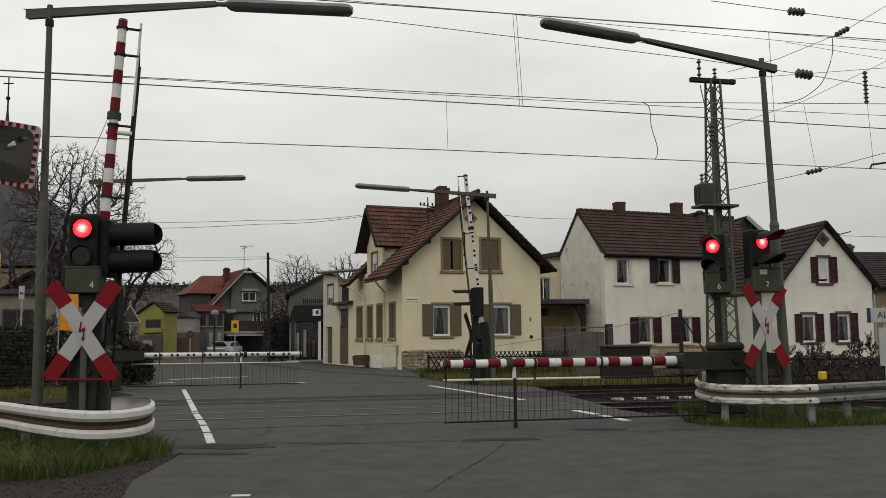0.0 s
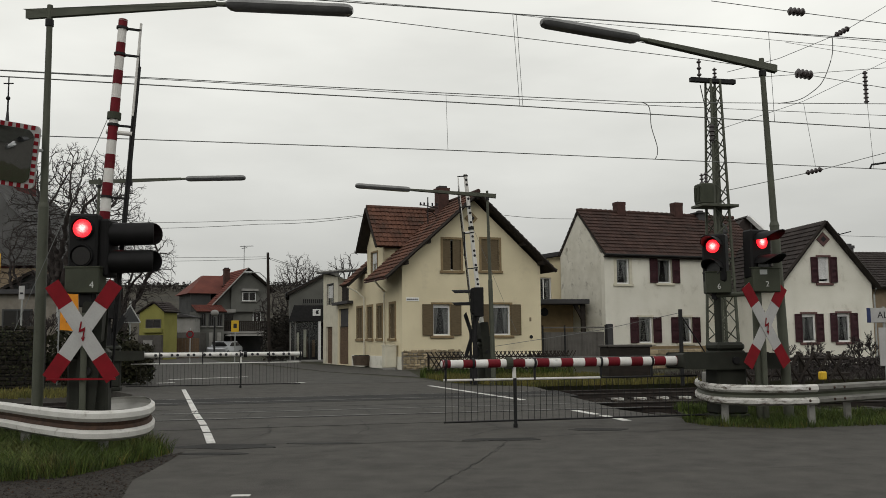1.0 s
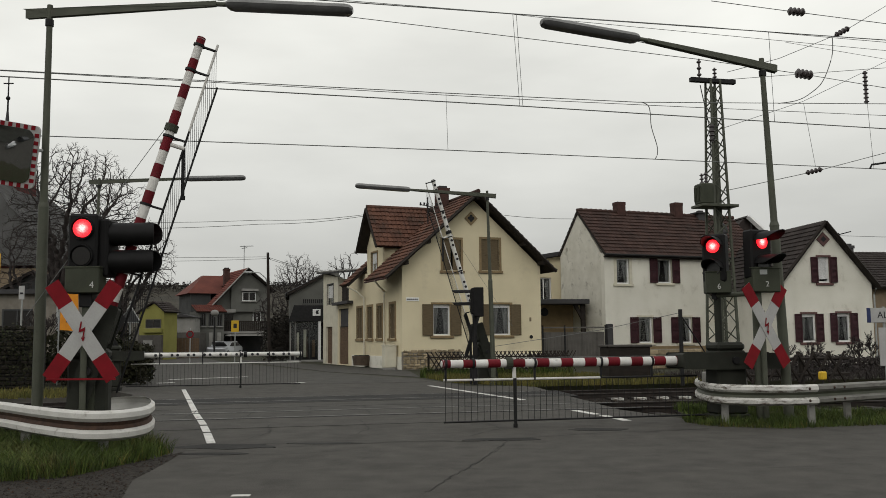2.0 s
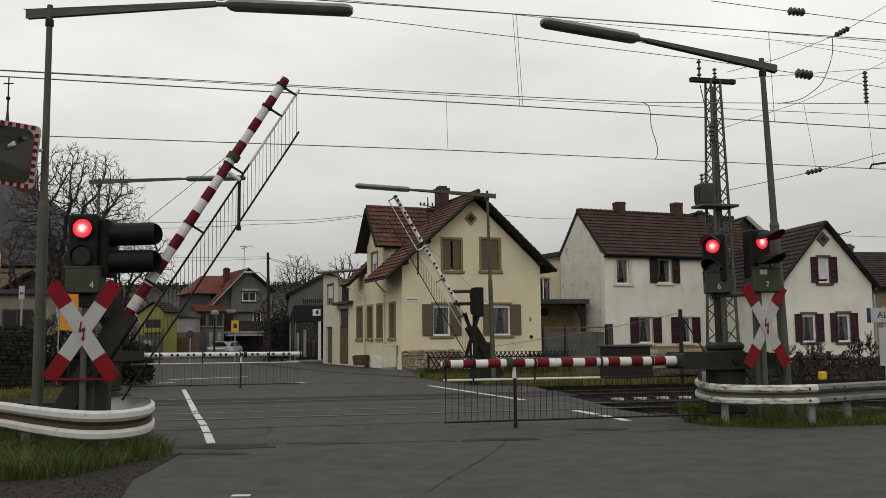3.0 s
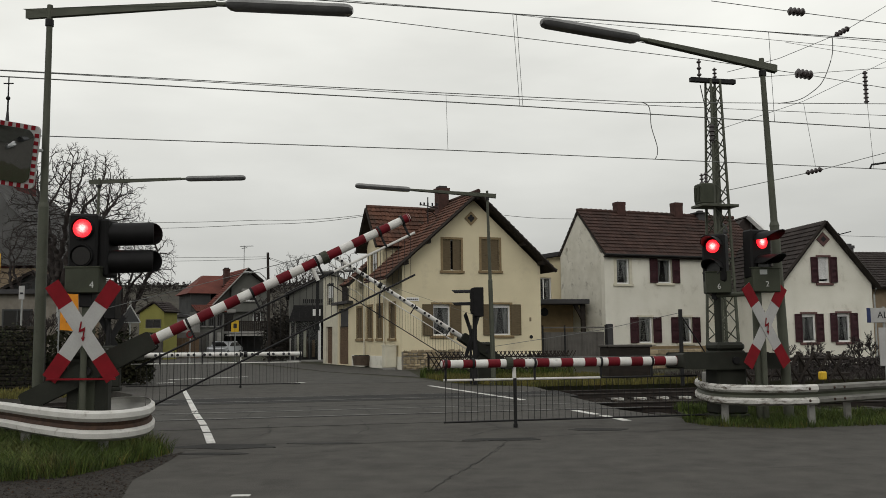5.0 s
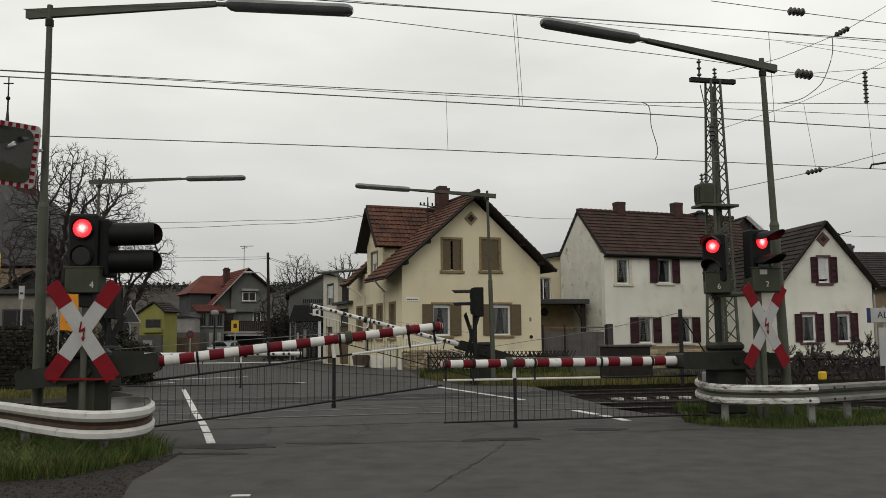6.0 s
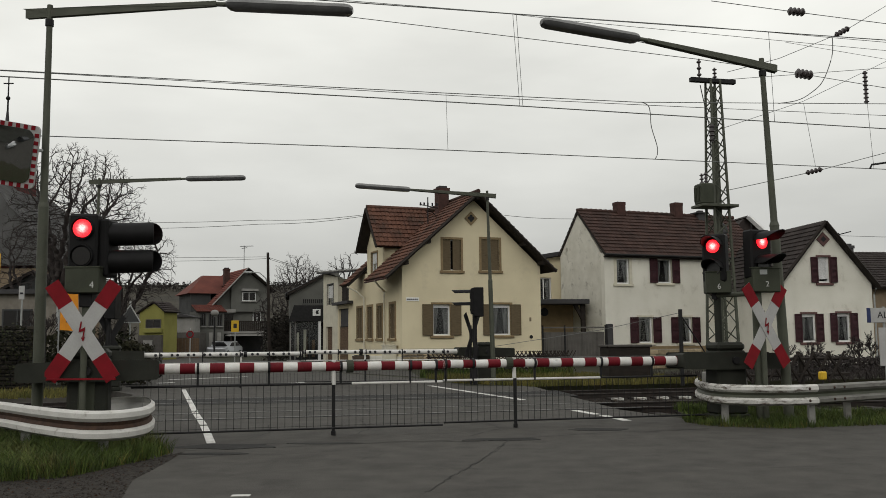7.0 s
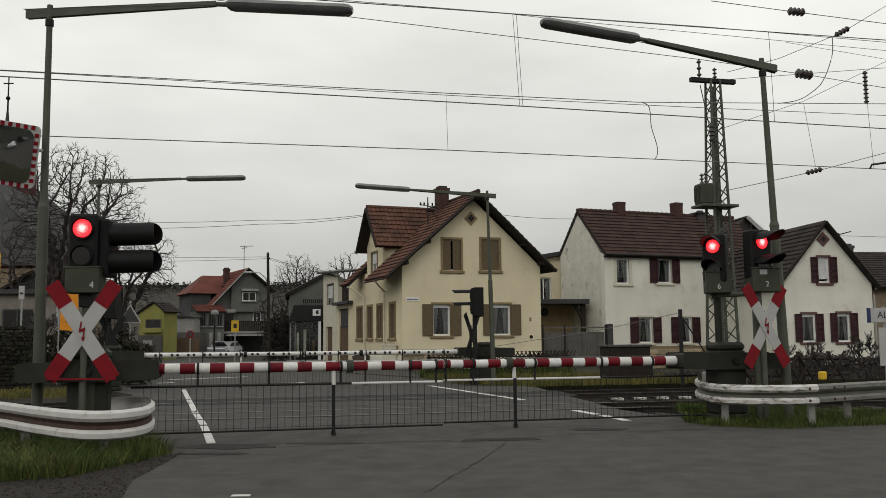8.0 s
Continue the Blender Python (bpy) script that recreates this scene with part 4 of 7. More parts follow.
insulators(track(17.95, 25.2, 9.93), U - Vector((0, 0, 0.08)), 4, 0.16, "dark ribbed insulator in the feeder wire")
insulators(track(17.85, 25.3, 12.04), U, 4, 0.14, "dark ribbed insulator in the upper wire")
insulators(track(19.5, 25.2, 11.33), U + Vector((0, 0, 0.55)), 4, 0.10, "dark insulator in the slanting guy wire")
insulators(track(18.15, 25.2, 6.66), U + Vector((0, 0, 0.25)), 4, 0.09, "pale insulator in the lower guy wire")
insulators(track(20.5, 25.2, 9.1), (0, 0, 1), 8, 0.09, "upright insulator rod between two wires")
solo("steady_arm", chain(B(), [track(18.34, FAR, 6.3), track(18.4, FAR, 6.42), track(22.0, FAR, 7.0)], 0.03, 0.03, 8), M["dark_metal"], "steady arm of the overhead line", "steady arm")

# ---- houses ----


def roof(parent, origin, along, up, material, name="roof", tile=0.23, course=0.32, thick=0.14, seed=1):
    """A roof plane: a boarded deck and, on it, courses of tiles that overlap downhill."""
    rnd = random.Random(seed)
    o, a, u = Vector(origin), Vector(along), Vector(up)
    la, lu = a.length, u.length
    a, u = a.normalized(), u.normalized()
    n = a.cross(u)
    n = -n if n.z < 0 else n
    m = Matrix((( a.x, u.x, n.x, o.x), (a.y, u.y, n.y, o.y), (a.z, u.z, n.z, o.z), (0, 0, 0, 1)))
    deck = part(name, box(B(), 0, la, 0, lu, -thick, 0), M["wood_dark"], parent, at=m)
    verts, faces = [], []
    rows, cols = max(1, round(lu / course)), max(1, round(la / tile))
    cw, ch = la / cols, lu / rows
    for r in range(rows):
        for k in range(cols):
            x0, x1 = k * cw + 0.004, (k + 1) * cw - 0.004
            y0, y1 = r * ch - 0.05, (r + 1) * ch
            z0 = 0.075 + rnd.uniform(0, 0.014)
            i = len(verts)
            mid = (x0 + x1) / 2
            verts += [(x0, y0, 0.005), (mid, y0, 0.005), (x1, y0, 0.005), (x0, y0, z0 - 0.02), (mid, y0, z0 + 0.012), (x1, y0, z0 - 0.02), (x0, y1, 0.006), (mid, y1, 0.034), (x1, y1, 0.006)]
            faces += [(i, i + 1, i + 4, i + 3), (i + 1, i + 2, i + 5, i + 4), (i + 3, i + 4, i + 7, i + 6), (i + 4, i + 5, i + 8, i + 7)]
    me = bpy.data.meshes.new("tiles")
    me.from_pydata(verts, [], faces)
    me.materials.append(material)
    t = new("tiles", me)
    t.parent = deck
    tagged(t, kind="stuff")
    return deck


def wall_frame(x, y, z, turn):
    """The pose of a wall in its house: along local x, outer face to local -y."""
    return pose(x, y, z, 0, 0, turn)


def window(house, wm, x0, z0, x1, z1, frame="frame_white", trim=None, shutters=None, smat="shutter", blind=0.0, curtain=True, sill=None, shw=None, depth=0.14, tr=0.10, bars=0, plain=False):
    """A window set back in a wall opening, with what belongs to it."""
    w, h = x1 - x0, z1 - z0
    at = wm @ Matrix.Translation((x0, 0, z0))
    bm, t = B(), 0.07
    for a, b, c, d in ((0, t, 0, h), (w - t, w, 0, h), (t, w - t, 0, t), (t, w - t, h - t, h)):
        box(bm, a, b, depth - 0.03, depth + 0.04, c, d)
    if bars:
        box(bm, w / 2 - 0.03, w / 2 + 0.03, depth - 0.025, depth + 0.03, t, h - t)
    if bars > 1:
        box(bm, t, w - t, depth - 0.02, depth + 0.03, h * 0.68, h * 0.68 + 0.05)
    wn = part("window", bm, M[frame], house, at=at)
    pane = part("pane", box(B(), t, w - t, depth, depth + 0.008, t, h - t), M["glass"], wn, "window glass")
    pane.visible_shadow = False
    # dark sheet painted as the room's shade; no room is built
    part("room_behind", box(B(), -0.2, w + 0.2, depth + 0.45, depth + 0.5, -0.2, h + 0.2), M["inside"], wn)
    if curtain:
        for side in (0, 1):
            bm = B()
            n = 10
            vs = []
            for k in range(n + 1):
                f = k / n
                xa = t + f * w * 0.34
                y = depth + 0.10 + 0.025 * math.sin(f * 22)
                pa, pb = (xa, h - t), (t + f * w * 0.18, t)
                px = [(w - p[0], y, p[1]) if side else (p[0], y, p[1]) for p in (pa, pb)]
                vs.append([bm.verts.new(p) for p in px])
            for k in range(n):
                bm.faces.new((vs[k][0], vs[k + 1][0], vs[k + 1][1], vs[k][1]))
            part("curtain", bm, M["curtain"], wn)
    if blind:
        bm = B()
        zt = h - t
        while zt > h - t - blind * (h - 2 * t) + 0.02:
            box(bm, t, w - t, depth - 0.05, depth - 0.035, zt - 0.045, zt - 0.005)
            zt -= 0.05
        part("roller_blind", bm, M["frame_white"], wn)
    if trim:
        bm = B()
        for a, b, c, d in ((-tr, 0, -0.02, h + tr), (w, w + tr, -0.02, h + tr), (0, w, h, h + tr)):
            box(bm, a, b, -0.03, 0.06, c, d)
        part("surround", bm, M[trim], wn)
    if sill:
        part("sill", box(B(), -tr - 0.06, w + tr + 0.06, -0.09, depth - 0.03, -0.14, -0.02, 0.01), M[sill], wn)
    if shutters:
        sw = shw or (w / 2 if shutters == "closed" else w * 0.56)
        for side in (0, 1):
            if shutters == "open":
                xs = -sw - 0.02 if side == 0 else w + 0.02
                y = -0.075
            else:
                xs = 0.01 if side == 0 else w - sw + 0.01
                y = 0.02
            ww = sw if shutters == "open" else sw - 0.02
            bm = B()
            f = 0.07
            for a, b, c, d in ((0, f, 0, h), (ww - f, ww, 0, h), (f, ww - f, 0, f), (f, ww - f, h - f, h), (f, ww - f, h * 0.48, h * 0.48 + f)):
                box(bm, a, b, 0, 0.04, c, d)
            if plain:
                box(bm, f, ww - f, 0.012, 0.032, f, h - f)
            # louvres: one folded sheet
            zz, prev = f, None
            while zz < h - f and not plain:
                for dz, y_ in ((0.0, 0.008), (0.055, 0.034)):
                    cur = [bm.verts.new((q, y_, min(zz + dz, h - f))) for q in (f, ww - f)]
                    if prev:
                        bm.faces.new((prev[0], prev[1], cur[1], cur[0]))
                    prev = cur
                zz += 0.062
            part("shutter", bm, M[smat], wn, at=pose(xs, y, 0))
    return wn


def chimney(parent, x, y, z0, z1, w=0.6, material="brick", cap=True):
    bm = box(B(), -w / 2, w / 2, -w / 2, w / 2, z0, z1 - 0.12)
    out = 0.05 if cap else 0.012
    box(bm, -w / 2 - out, w / 2 + out, -w / 2 - out, w / 2 + out, z1 - 0.3, z1 - 0.118)
    ch = part("chimney", bm, M[material], parent, at=pose(x, y, 0))
    part("chimney_pot", box(B(), -w * 0.40, w * 0.40, -w * 0.40, w * 0.40, z1 - 0.12, z1, 0.02), M["slate"], ch) if cap else None


def pipe(parent, pts, r=0.045, material="zinc", name="downpipe"):
    part(name, chain(B(), pts, r, r, 8), M[material], parent, smooth=True)


# the cream corner house
ch = thing("corner_house", "cream rendered corner house with brown shutters and red tiled roof", "house", pose(-1.98, 43.35, 0, 0, 0, 22))
W, LEN = 7.48, 8.4
FRONT = wall_frame(0, 0, 0, 0)
SIDE = wall_frame(0, LEN, 0, -90)     # along x here runs from the back to the front corner
gw = [(1.58, 1.62, 2.49, 3.13), (4.79, 1.62, 5.76, 3.15)]
uw = [(2.12, 4.80, 3.08, 6.33), (4.19, 4.84, 5.18, 6.40)]
part("front_wall", prism(B(), [(0, 0), (W, 0), (W, 5.1), (3.8, 8.35), (0, 5.1)], 0, 0.35, gw + uw), M["cream"], ch)
sw = [(LEN - b, 1.52, LEN - a, 3.18) for a, b in ((0.92, 1.95), (2.93, 3.98), (4.58, 5.68), (6.38, 7.62))]
dw = [(LEN - 4.85, 4.75, LEN - 3.85, 6.0)]
part("side_wall", prism(B(), [(-0.8, 0), (LEN - 0.36, 0), (LEN - 0.36, 5.0), (LEN - 2.75, 5.0), (LEN - 2.75, 6.45), (LEN - 4.2, 8.0), (LEN - 5.65, 6.45), (LEN - 5.65, 5.0), (-0.8, 5.0)], 0, 0.35, [(a + 0.12, b, c - 0.12, d) for a, b, c, d in sw] + dw), M["cream"], ch, at=SIDE)
part("right_wall", box(B(), W - 0.35, W, 0.36, LEN, 0, 5.05), M["cream"], ch)
part("back_wall", prism(B(), [(0.36, 0), (W - 0.36, 0), (W - 0.36, 5.1), (3.8, 8.3), (0.36, 5.1)], LEN - 0.3, LEN), M["cream"], ch)
part("dormer_cheek", prism(B(), [(0.0, 4.95), (2.3, 6.5), (0.0, 6.45)], 2.75, 2.95), M["cream"], ch)
for x0, z0, x1, z1 in gw:
    window(ch, FRONT, x0, z0, x1, z1, trim="ochre_trim", shutters="open", shw=0.54, sill="ochre_trim", blind=0.08, tr=0.10, plain=True)
for i, (x0, z0, x1, z1) in enumerate(uw):
    window(ch, FRONT, x0, z0, x1, z1, trim="ochre_trim", shutters="closed", shw=(x1 - x0) / 2 - (0.05 if i == 0 else 0), sill="ochre_trim", tr=0.11, curtain=False, plain=True)
for x0, z0, x1, z1 in sw:
    window(ch, SIDE, x0 + 0.12, z0, x1 - 0.12, z1, trim="ochre_trim", shutters="closed", shw=(x1 - x0 - 0.24) / 2 - 0.04, sill="ochre_trim", tr=0.13, curtain=False, plain=True)
for x0, z0, x1, z1 in dw:
    window(ch, SIDE, x0, z0, x1, z1, trim="ochre_trim", blind=0.45, sill="ochre_trim", tr=0.08, bars=1, depth=0.1)
# rosette in the gable
bm = box(B(), -0.25, 0.25, -0.02, 0.02, -0.25, 0.25)
ros = part("gable_rosette", bm, M["ochre_trim"], ch, at=pose(3.64, -0.03, 7.42, 0, 45, 0))
bm = B()
for a in range(4):
    rod(bm, (0.095 * math.cos(a * math.pi / 2 + math.pi / 4), -0.03, 0.095 * math.sin(a * math.pi / 2 + math.pi / 4)), (0.095 * math.cos(a * math.pi / 2 + math.pi / 4), -0.021, 0.095 * math.sin(a * math.pi / 2 + math.pi / 4)), 0.085, seg=12)
part("rosette_opening", bm, M["ink"], ros)
# plinth of rubble stone, with single stones proud of the mortar
rnd = random.Random(4)
pl = part("plinth", box(B(), -0.04, 3.0, -0.10, 0.0, 0, 0.86), M["mortar"], ch)
zz = 0.02
while zz < 0.8:
    hh = rnd.uniform(0.10, 0.2)
    x = 0.0
    while x < 2.95:
        ww = min(rnd.uniform(0.10, 0.4), 2.98 - x)
        if ww > 0.06:
            bm = box(B(), x + 0.012, x + ww - 0.012, -0.10 - rnd.uniform(0.01, 0.06), -0.09, zz + rnd.uniform(0.0, 0.03), zz + hh - rnd.uniform(-0.02, 0.03), 0.03)
            bmesh.ops.rotate(bm, cent=(x + ww / 2, -0.1, zz + hh / 2), matrix=Matrix.Rotation(rnd.uniform(-0.14, 0.14), 3, "Y"), verts=bm.verts)
            part("stone", bm, M["stone"], pl)
        x += ww
    zz += hh
part("plinth", box(B(), 3.0, W + 0.04, -0.06, 0.0, 0, 0.7), M["plaster_trim"], ch)
part("plinth", box(B(), -0.06, 0.0, 0.0, LEN, 0, 0.62), M["whitewash"], ch)
# roofs: the main gable, and the cross gable above the side wall
SL = math.atan(0.885)
ridge = Vector((3.8, 0, 8.68))
lo, hi = -0.62, LEN + 0.2
right_eave = Vector((8.08, 0, 8.68 - 0.885 * 4.28))
left_eave = Vector((-1.02, 0, 8.68 - 0.885 * 4.82))
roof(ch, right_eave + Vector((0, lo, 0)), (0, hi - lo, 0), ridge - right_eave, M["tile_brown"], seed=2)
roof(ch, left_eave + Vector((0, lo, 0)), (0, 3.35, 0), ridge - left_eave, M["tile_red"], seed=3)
upper = left_eave + (ridge - left_eave) * 0.62
roof(ch, upper + Vector((0, lo + 3.35, 0)), (0, 3.2, 0), ridge - upper, M["tile_red"], seed=4)
roof(ch, left_eave + Vector((0, 6.0, 0)), (0, 1.3, 0), ridge - left_eave, M["tile_red"], seed=5)
dr = Vector((-0.5, 4.2, 8.40))
roof(ch, (-0.5, 2.42, 6.18), (3.3, 0, 0), (0, 1.78, 2.22), M["tile_red"], seed=6)
roof(ch, (-0.5, 5.98, 6.18), (3.3, 0, 0), (0, -1.78, 2.22), M["tile_red"], seed=7)
for y0, z0, y1, z1 in ((2.42, 6.1, 4.2, 8.32), (5.98, 6.1, 4.2, 8.32)):
    part("dormer_barge_board", chain(B(), [(-0.52, y0, z0), (-0.52, y1, z1)], 0.07, 0.07, 4), M["wood_dark"], ch)
for e, s in ((right_eave, 1), (left_eave, -1)):
    part("barge_board", chain(B(), [e + Vector((0, lo - 0.02, -0.08)), ridge + Vector((0, lo - 0.02, -0.08))], 0.085, 0.085, 4), M["wood_dark"], ch)
for x, z in ((1.2, 6.15), (6.4, 6.2), (3.8, 8.42), (0.05, 5.1), (7.42, 5.25)):
    part("purlin_end", box(B(), x - 0.09, x + 0.09, lo + 0.04, 0.0, z - 0.1, z + 0.09, 0.01), M["wood_dark"], ch)
part("ridge_tiles", chain(B(), [ridge + Vector((0, lo, 0.03)), ridge + Vector((0, hi, 0.03))], 0.12, 0.12, 8), M["tile_brown"], ch)
part("ridge_tiles", chain(B(), [dr, dr + Vector((4.4, 0, 0))], 0.11, 0.11, 8), M["tile_red"], ch)
pipe(ch, [(-1.06, lo, 4.31), (-1.06, 2.6, 4.31)], 0.05, "brick", "gutter")
pipe(ch, [(-1.08, 0.9, 4.3), (-0.75, 1.3, 4.05), (-0.09, 2.4, 3.85), (-0.09, 2.5, 3.3), (-0.09, 2.5, 0.1)], 0.045, "plaster_trim")
pipe(ch, [(-1.0, 6.1, 4.3), (-0.5, 6.0, 4.05), (-0.09, 5.95, 3.7), (-0.09, 5.9, 3.2), (-0.09, 5.9, 0.1)], 0.045, "plaster_trim")
chimney(ch, 3.3, 3.0, 7.6, 9.5, 0.58)
bm = rod(B(), (2.2, 2.2, 7.3), (2.2, 2.2, 8.75), 0.03)
rod(bm, (1.75, 2.2, 8.35), (2.75, 2.2, 8.2), 0.025)
rod(bm, (2.2, 2.2, 8.2), (2.75, 2.2, 7.7), 0.02)
for k in (1.8, 2.0, 2.2, 2.45, 2.7):
    rod(bm, (k, 2.2, 8.3), (k, 2.2, 8.46), 0.045, seg=8)
part("wire_bracket", bm, M["dark_metal"], ch)
sg = part("street_sign", box(B(), 0.20, 0.86, -0.03, -0.012, 3.28, 3.45, 0.004), M["frame_white"], ch, "small white street sign")
bm = B()
for k in range(6):
    box(bm, 0.25 + k * 0.095, 0.32 + k * 0.095, -0.035, -0.031, 3.335, 3.39)
part("sign_bars", bm, M["ink"], sg)
part("wall_vent", rod(B(), (6.9, -0.03, 1.52), (6.9, 0.0, 1.52), 0.09, seg=14), M["ink"], ch)
part("wall_plate", box(B(), 6.82, 6.92, -0.02, 0.0, 2.3, 2.5), M["stone_trim"], ch)

# low buildings that continue the street front of the corner house
STREET = (-1.98, 43.35, 0, 0, 0, 22)
an = thing("rear_wing", "low cream wing with a timber balcony panel and yard gate", "house", pose(*STREET))
REAR = wall_frame(0, 11.6, 0, -90)
part("side_wall", prism(B(), [(0, 0), (2.35, 0), (2.35, 3.5), (0, 3.5)], 0, 0.25, [(0.28, 0.05, 2.3, 3.28)]), M["cream"], an, at=REAR)
gt = part("yard_door", box(B(), 0.3, 2.28, 0.10, 0.16, 0.05, 2.2), M["wood"], an, "tall brown boarded yard door", at=REAR)
for k in range(9):
    part("board", box(B(), 0.32 + k * 0.217, 0.51 + k * 0.217, 0.075, 0.10, 0.08, 2.18), M["wood"], gt)
part("upper_panel", box(B(), 0.3, 2.28, 0.12, 0.16, 2.24, 3.26), M["slate"], an, "grey panel above the yard door", at=REAR)
part("lintel", box(B(), 0.28, 2.3, 0.05, 0.2, 2.2, 2.25), M["wood_dark"], an, at=REAR)
part("canopy", box(B(), -0.1, 3.3, -0.35, 0.3, 3.5, 3.66, 0.015), M["slate"], an, at=REAR)
bp = part("balcony_panel", box(B(), 0.65, 3.3, 0.1, 0.16, 3.7, 4.62), M["wood_dark"], an, "dark brown timber balcony panel", at=REAR)
for k in range(8):
    part("board", box(B(), 0.68 + k * 0.33, 0.97 + k * 0.33, 0.075, 0.1, 3.72, 4.6), M["wood_dark"], bp)
part("rear_wall", box(B(), 0.4, 4.6, 8.5, 11.5, 0, 4.6), M["cream"], an)
tb = thing("street_house", "narrow cream street house under a grey corrugated roof", "house", pose(*STREET))
BACK = wall_frame(0, 15.0, 0, -90)
part("street_wall", prism(B(), [(0, 0), (3.45, 0), (3.45, 5.18), (0, 5.66)], 0, 0.3, [(1.0, 3.62, 2.42, 4.86), (0.72, 0.02, 2.2, 2.27)]), M["plaster_trim"], tb, at=BACK)
window(tb, BACK, 1.0, 3.62, 2.42, 4.86, frame="dark_render", curtain=False, blind=0.7, trim="dark_render", tr=0.05, depth=0.1)
part("door", box(B(), 0.72, 2.2, 0.12, 0.18, 0.02, 2.27), M["wood"], tb, "brown wooden street door", at=BACK)
part("gable_end", box(B(), 0.3, 4.5, 11.55, 11.8, 0, 5.1), M["plaster_trim"], tb)
part("back_wall", box(B(), 0.3, 4.5, 11.8, 15.0, 0, 5.0), M["plaster_trim"], tb)
slope = lambda x, y: Vector((x, y, 5.74 - 0.055 * x + 0.09 * (y + 0.35)))
bm = B()
vs = [bm.verts.new(slope(x, y) - Vector((0, 0, d))) for d in (0.03, 0.12) for x, y in ((-0.35, -0.35), (7.6, -0.35), (7.6, 4.6), (-0.35, 4.6))]
for f in ((0, 1, 2, 3), (4, 5, 6, 7), (0, 1, 5, 4), (1, 2, 6, 5), (2, 3, 7, 6), (3, 0, 4, 7)):
    bm.faces.new([vs[k] for k in f])
rf = part("roof", bm, M["slate"], tb, "grey corrugated roof", at=BACK)
for k in range(26):
    part("corrugation", chain(B(), [slope(-0.3 + k * 0.3, -0.37), slope(-0.3 + k * 0.3, 4.6)], 0.055, 0.055, 6), M["concrete"], rf)
part("chimney_pipe", rod(B(), (1.2, 8.6, 5.2), (1.2, 8.6, 6.75), 0.11, seg=12), M["brick"], tb)

# the dark shop
sh = thing("shop", "dark clad shop with a canopy and glazed front", "shop", pose(-10.7, 62.0, 0, 0, 0, 10))
part("body", prism(B(), [(0.15, 0), (3.6, 0), (3.6, 6.2), (2.9, 6.2), (0.15, 4.75)], 1.2, 9), M["grey_render"], sh)
roof(sh, (-0.05, 0.9, 4.72), (0, 8.2, 0), (3.1, 0, 1.64), M["slate"], seed=9)
bm = prism(B(), [(0.1, 2.76), (2.75, 2.76), (2.75, 3.84), (0.45, 3.84)], -0.5, 1.19)
part("fascia", bm, M["dark_metal"], sh, "black sloping fascia over the shop front")
part("floor", box(B(), 0.0, 2.75, -0.5, 1.2, 0.0, 0.12, 0.02), M["concrete"], sh)
for k, (x0, x1) in enumerate(((0.2, 0.27), (0.52, 0.58), (0.98, 1.04), (1.5, 1.56), (2.05, 2.11))):
    part("glazing_bar", box(B(), x0, x1, 0.1, 0.2, 0.12, 2.76), M["concrete"] if k in (0, 1) else M["dark_render"], sh)
for x0, x1 in ((0.27, 0.52), (0.58, 0.98), (1.04, 1.5), (1.56, 2.05)):
    part("pane", box(B(), x0, x1, 0.14, 0.16, 0.3, 2.76), M["glass"], sh)
# shade inside the shop, painted as a dark sheet before the body wall
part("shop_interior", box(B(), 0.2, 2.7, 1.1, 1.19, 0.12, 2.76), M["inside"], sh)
for x, w, h in ((0.66, 0.16, 1.7), (1.12, 0.2, 1.9), (1.3, 0.1, 1.4), (1.7, 0.2, 1.2)):
    part("display", box(B(), x, x + w, 0.4, 0.55, 0.3, 0.3 + h, 0.01), M["plaster_trim"] if h > 1.5 else M["wood"], sh)
part("white_post", box(B(), 2.1, 2.28, -0.45, -0.33, 0, 2.76), M["frame_white"], sh)
sgn = part("shop_sign", box(B(), 1.71, 2.24, -0.6, -0.5, 3.12, 3.57, 0.01), M["frame_white"], sh)
part("sign_mark", prism(B(), [(1.98, 3.2), (2.13, 3.26), (2.08, 3.38), (2.14, 3.5), (1.96, 3.48), (1.9, 3.33)], -0.615, -0.601), M["ink"], sgn)
bm = B()
for k in range(10):
    box(bm, 1.06 + k * 0.138, 1.16 + k * 0.138, 0.15, 0.22, 4.0, 4.28)
box(bm, 1.03, 2.48, 0.16, 0.2, 3.92, 3.97)
part("sign_bars", bm, M["dark_metal"], sh)

# the white house with maroon shutters
wh = thing("white_house", "whitewashed two-storey house with maroon shutters and brown roof", "house", pose(8.94, 50, 0, 0, 0, 22))
WW, WD = 11.0, 5.6
ups = [(0.78, 4.44, 1.62, 5.84), (3.50, 4.52, 4.46, 5.90), (9.40, 4.62, 10.2, 6.0)]
WD = 4.9
downs = [(2.12, 1.14, 3.05, 2.58), (4.86, 1.12, 5.72, 2.58)]
door = [(8.45, 0.0, 9.75, 3.0)]
part("front_wall", prism(B(), [(0, 0), (WW, 0), (WW, 6.14), (0, 6.14)], 0, 0.35, ups + downs + door), M["whitewash"], wh)
part("gable_wall", prism(B(), [(0, 0), (WD - 0.36, 0), (WD - 0.36, 6.15), (WD - 2.72, 8.78), (0, 6.55)], 0, 0.35), M["dirty_render"], wh, "weathered white gable wall with grey stains", at=wall_frame(0, WD, 0, -90))
part("back_wall", box(B(), 0.36, WW, WD - 0.3, WD, 0, 6.4), M["whitewash"], wh)
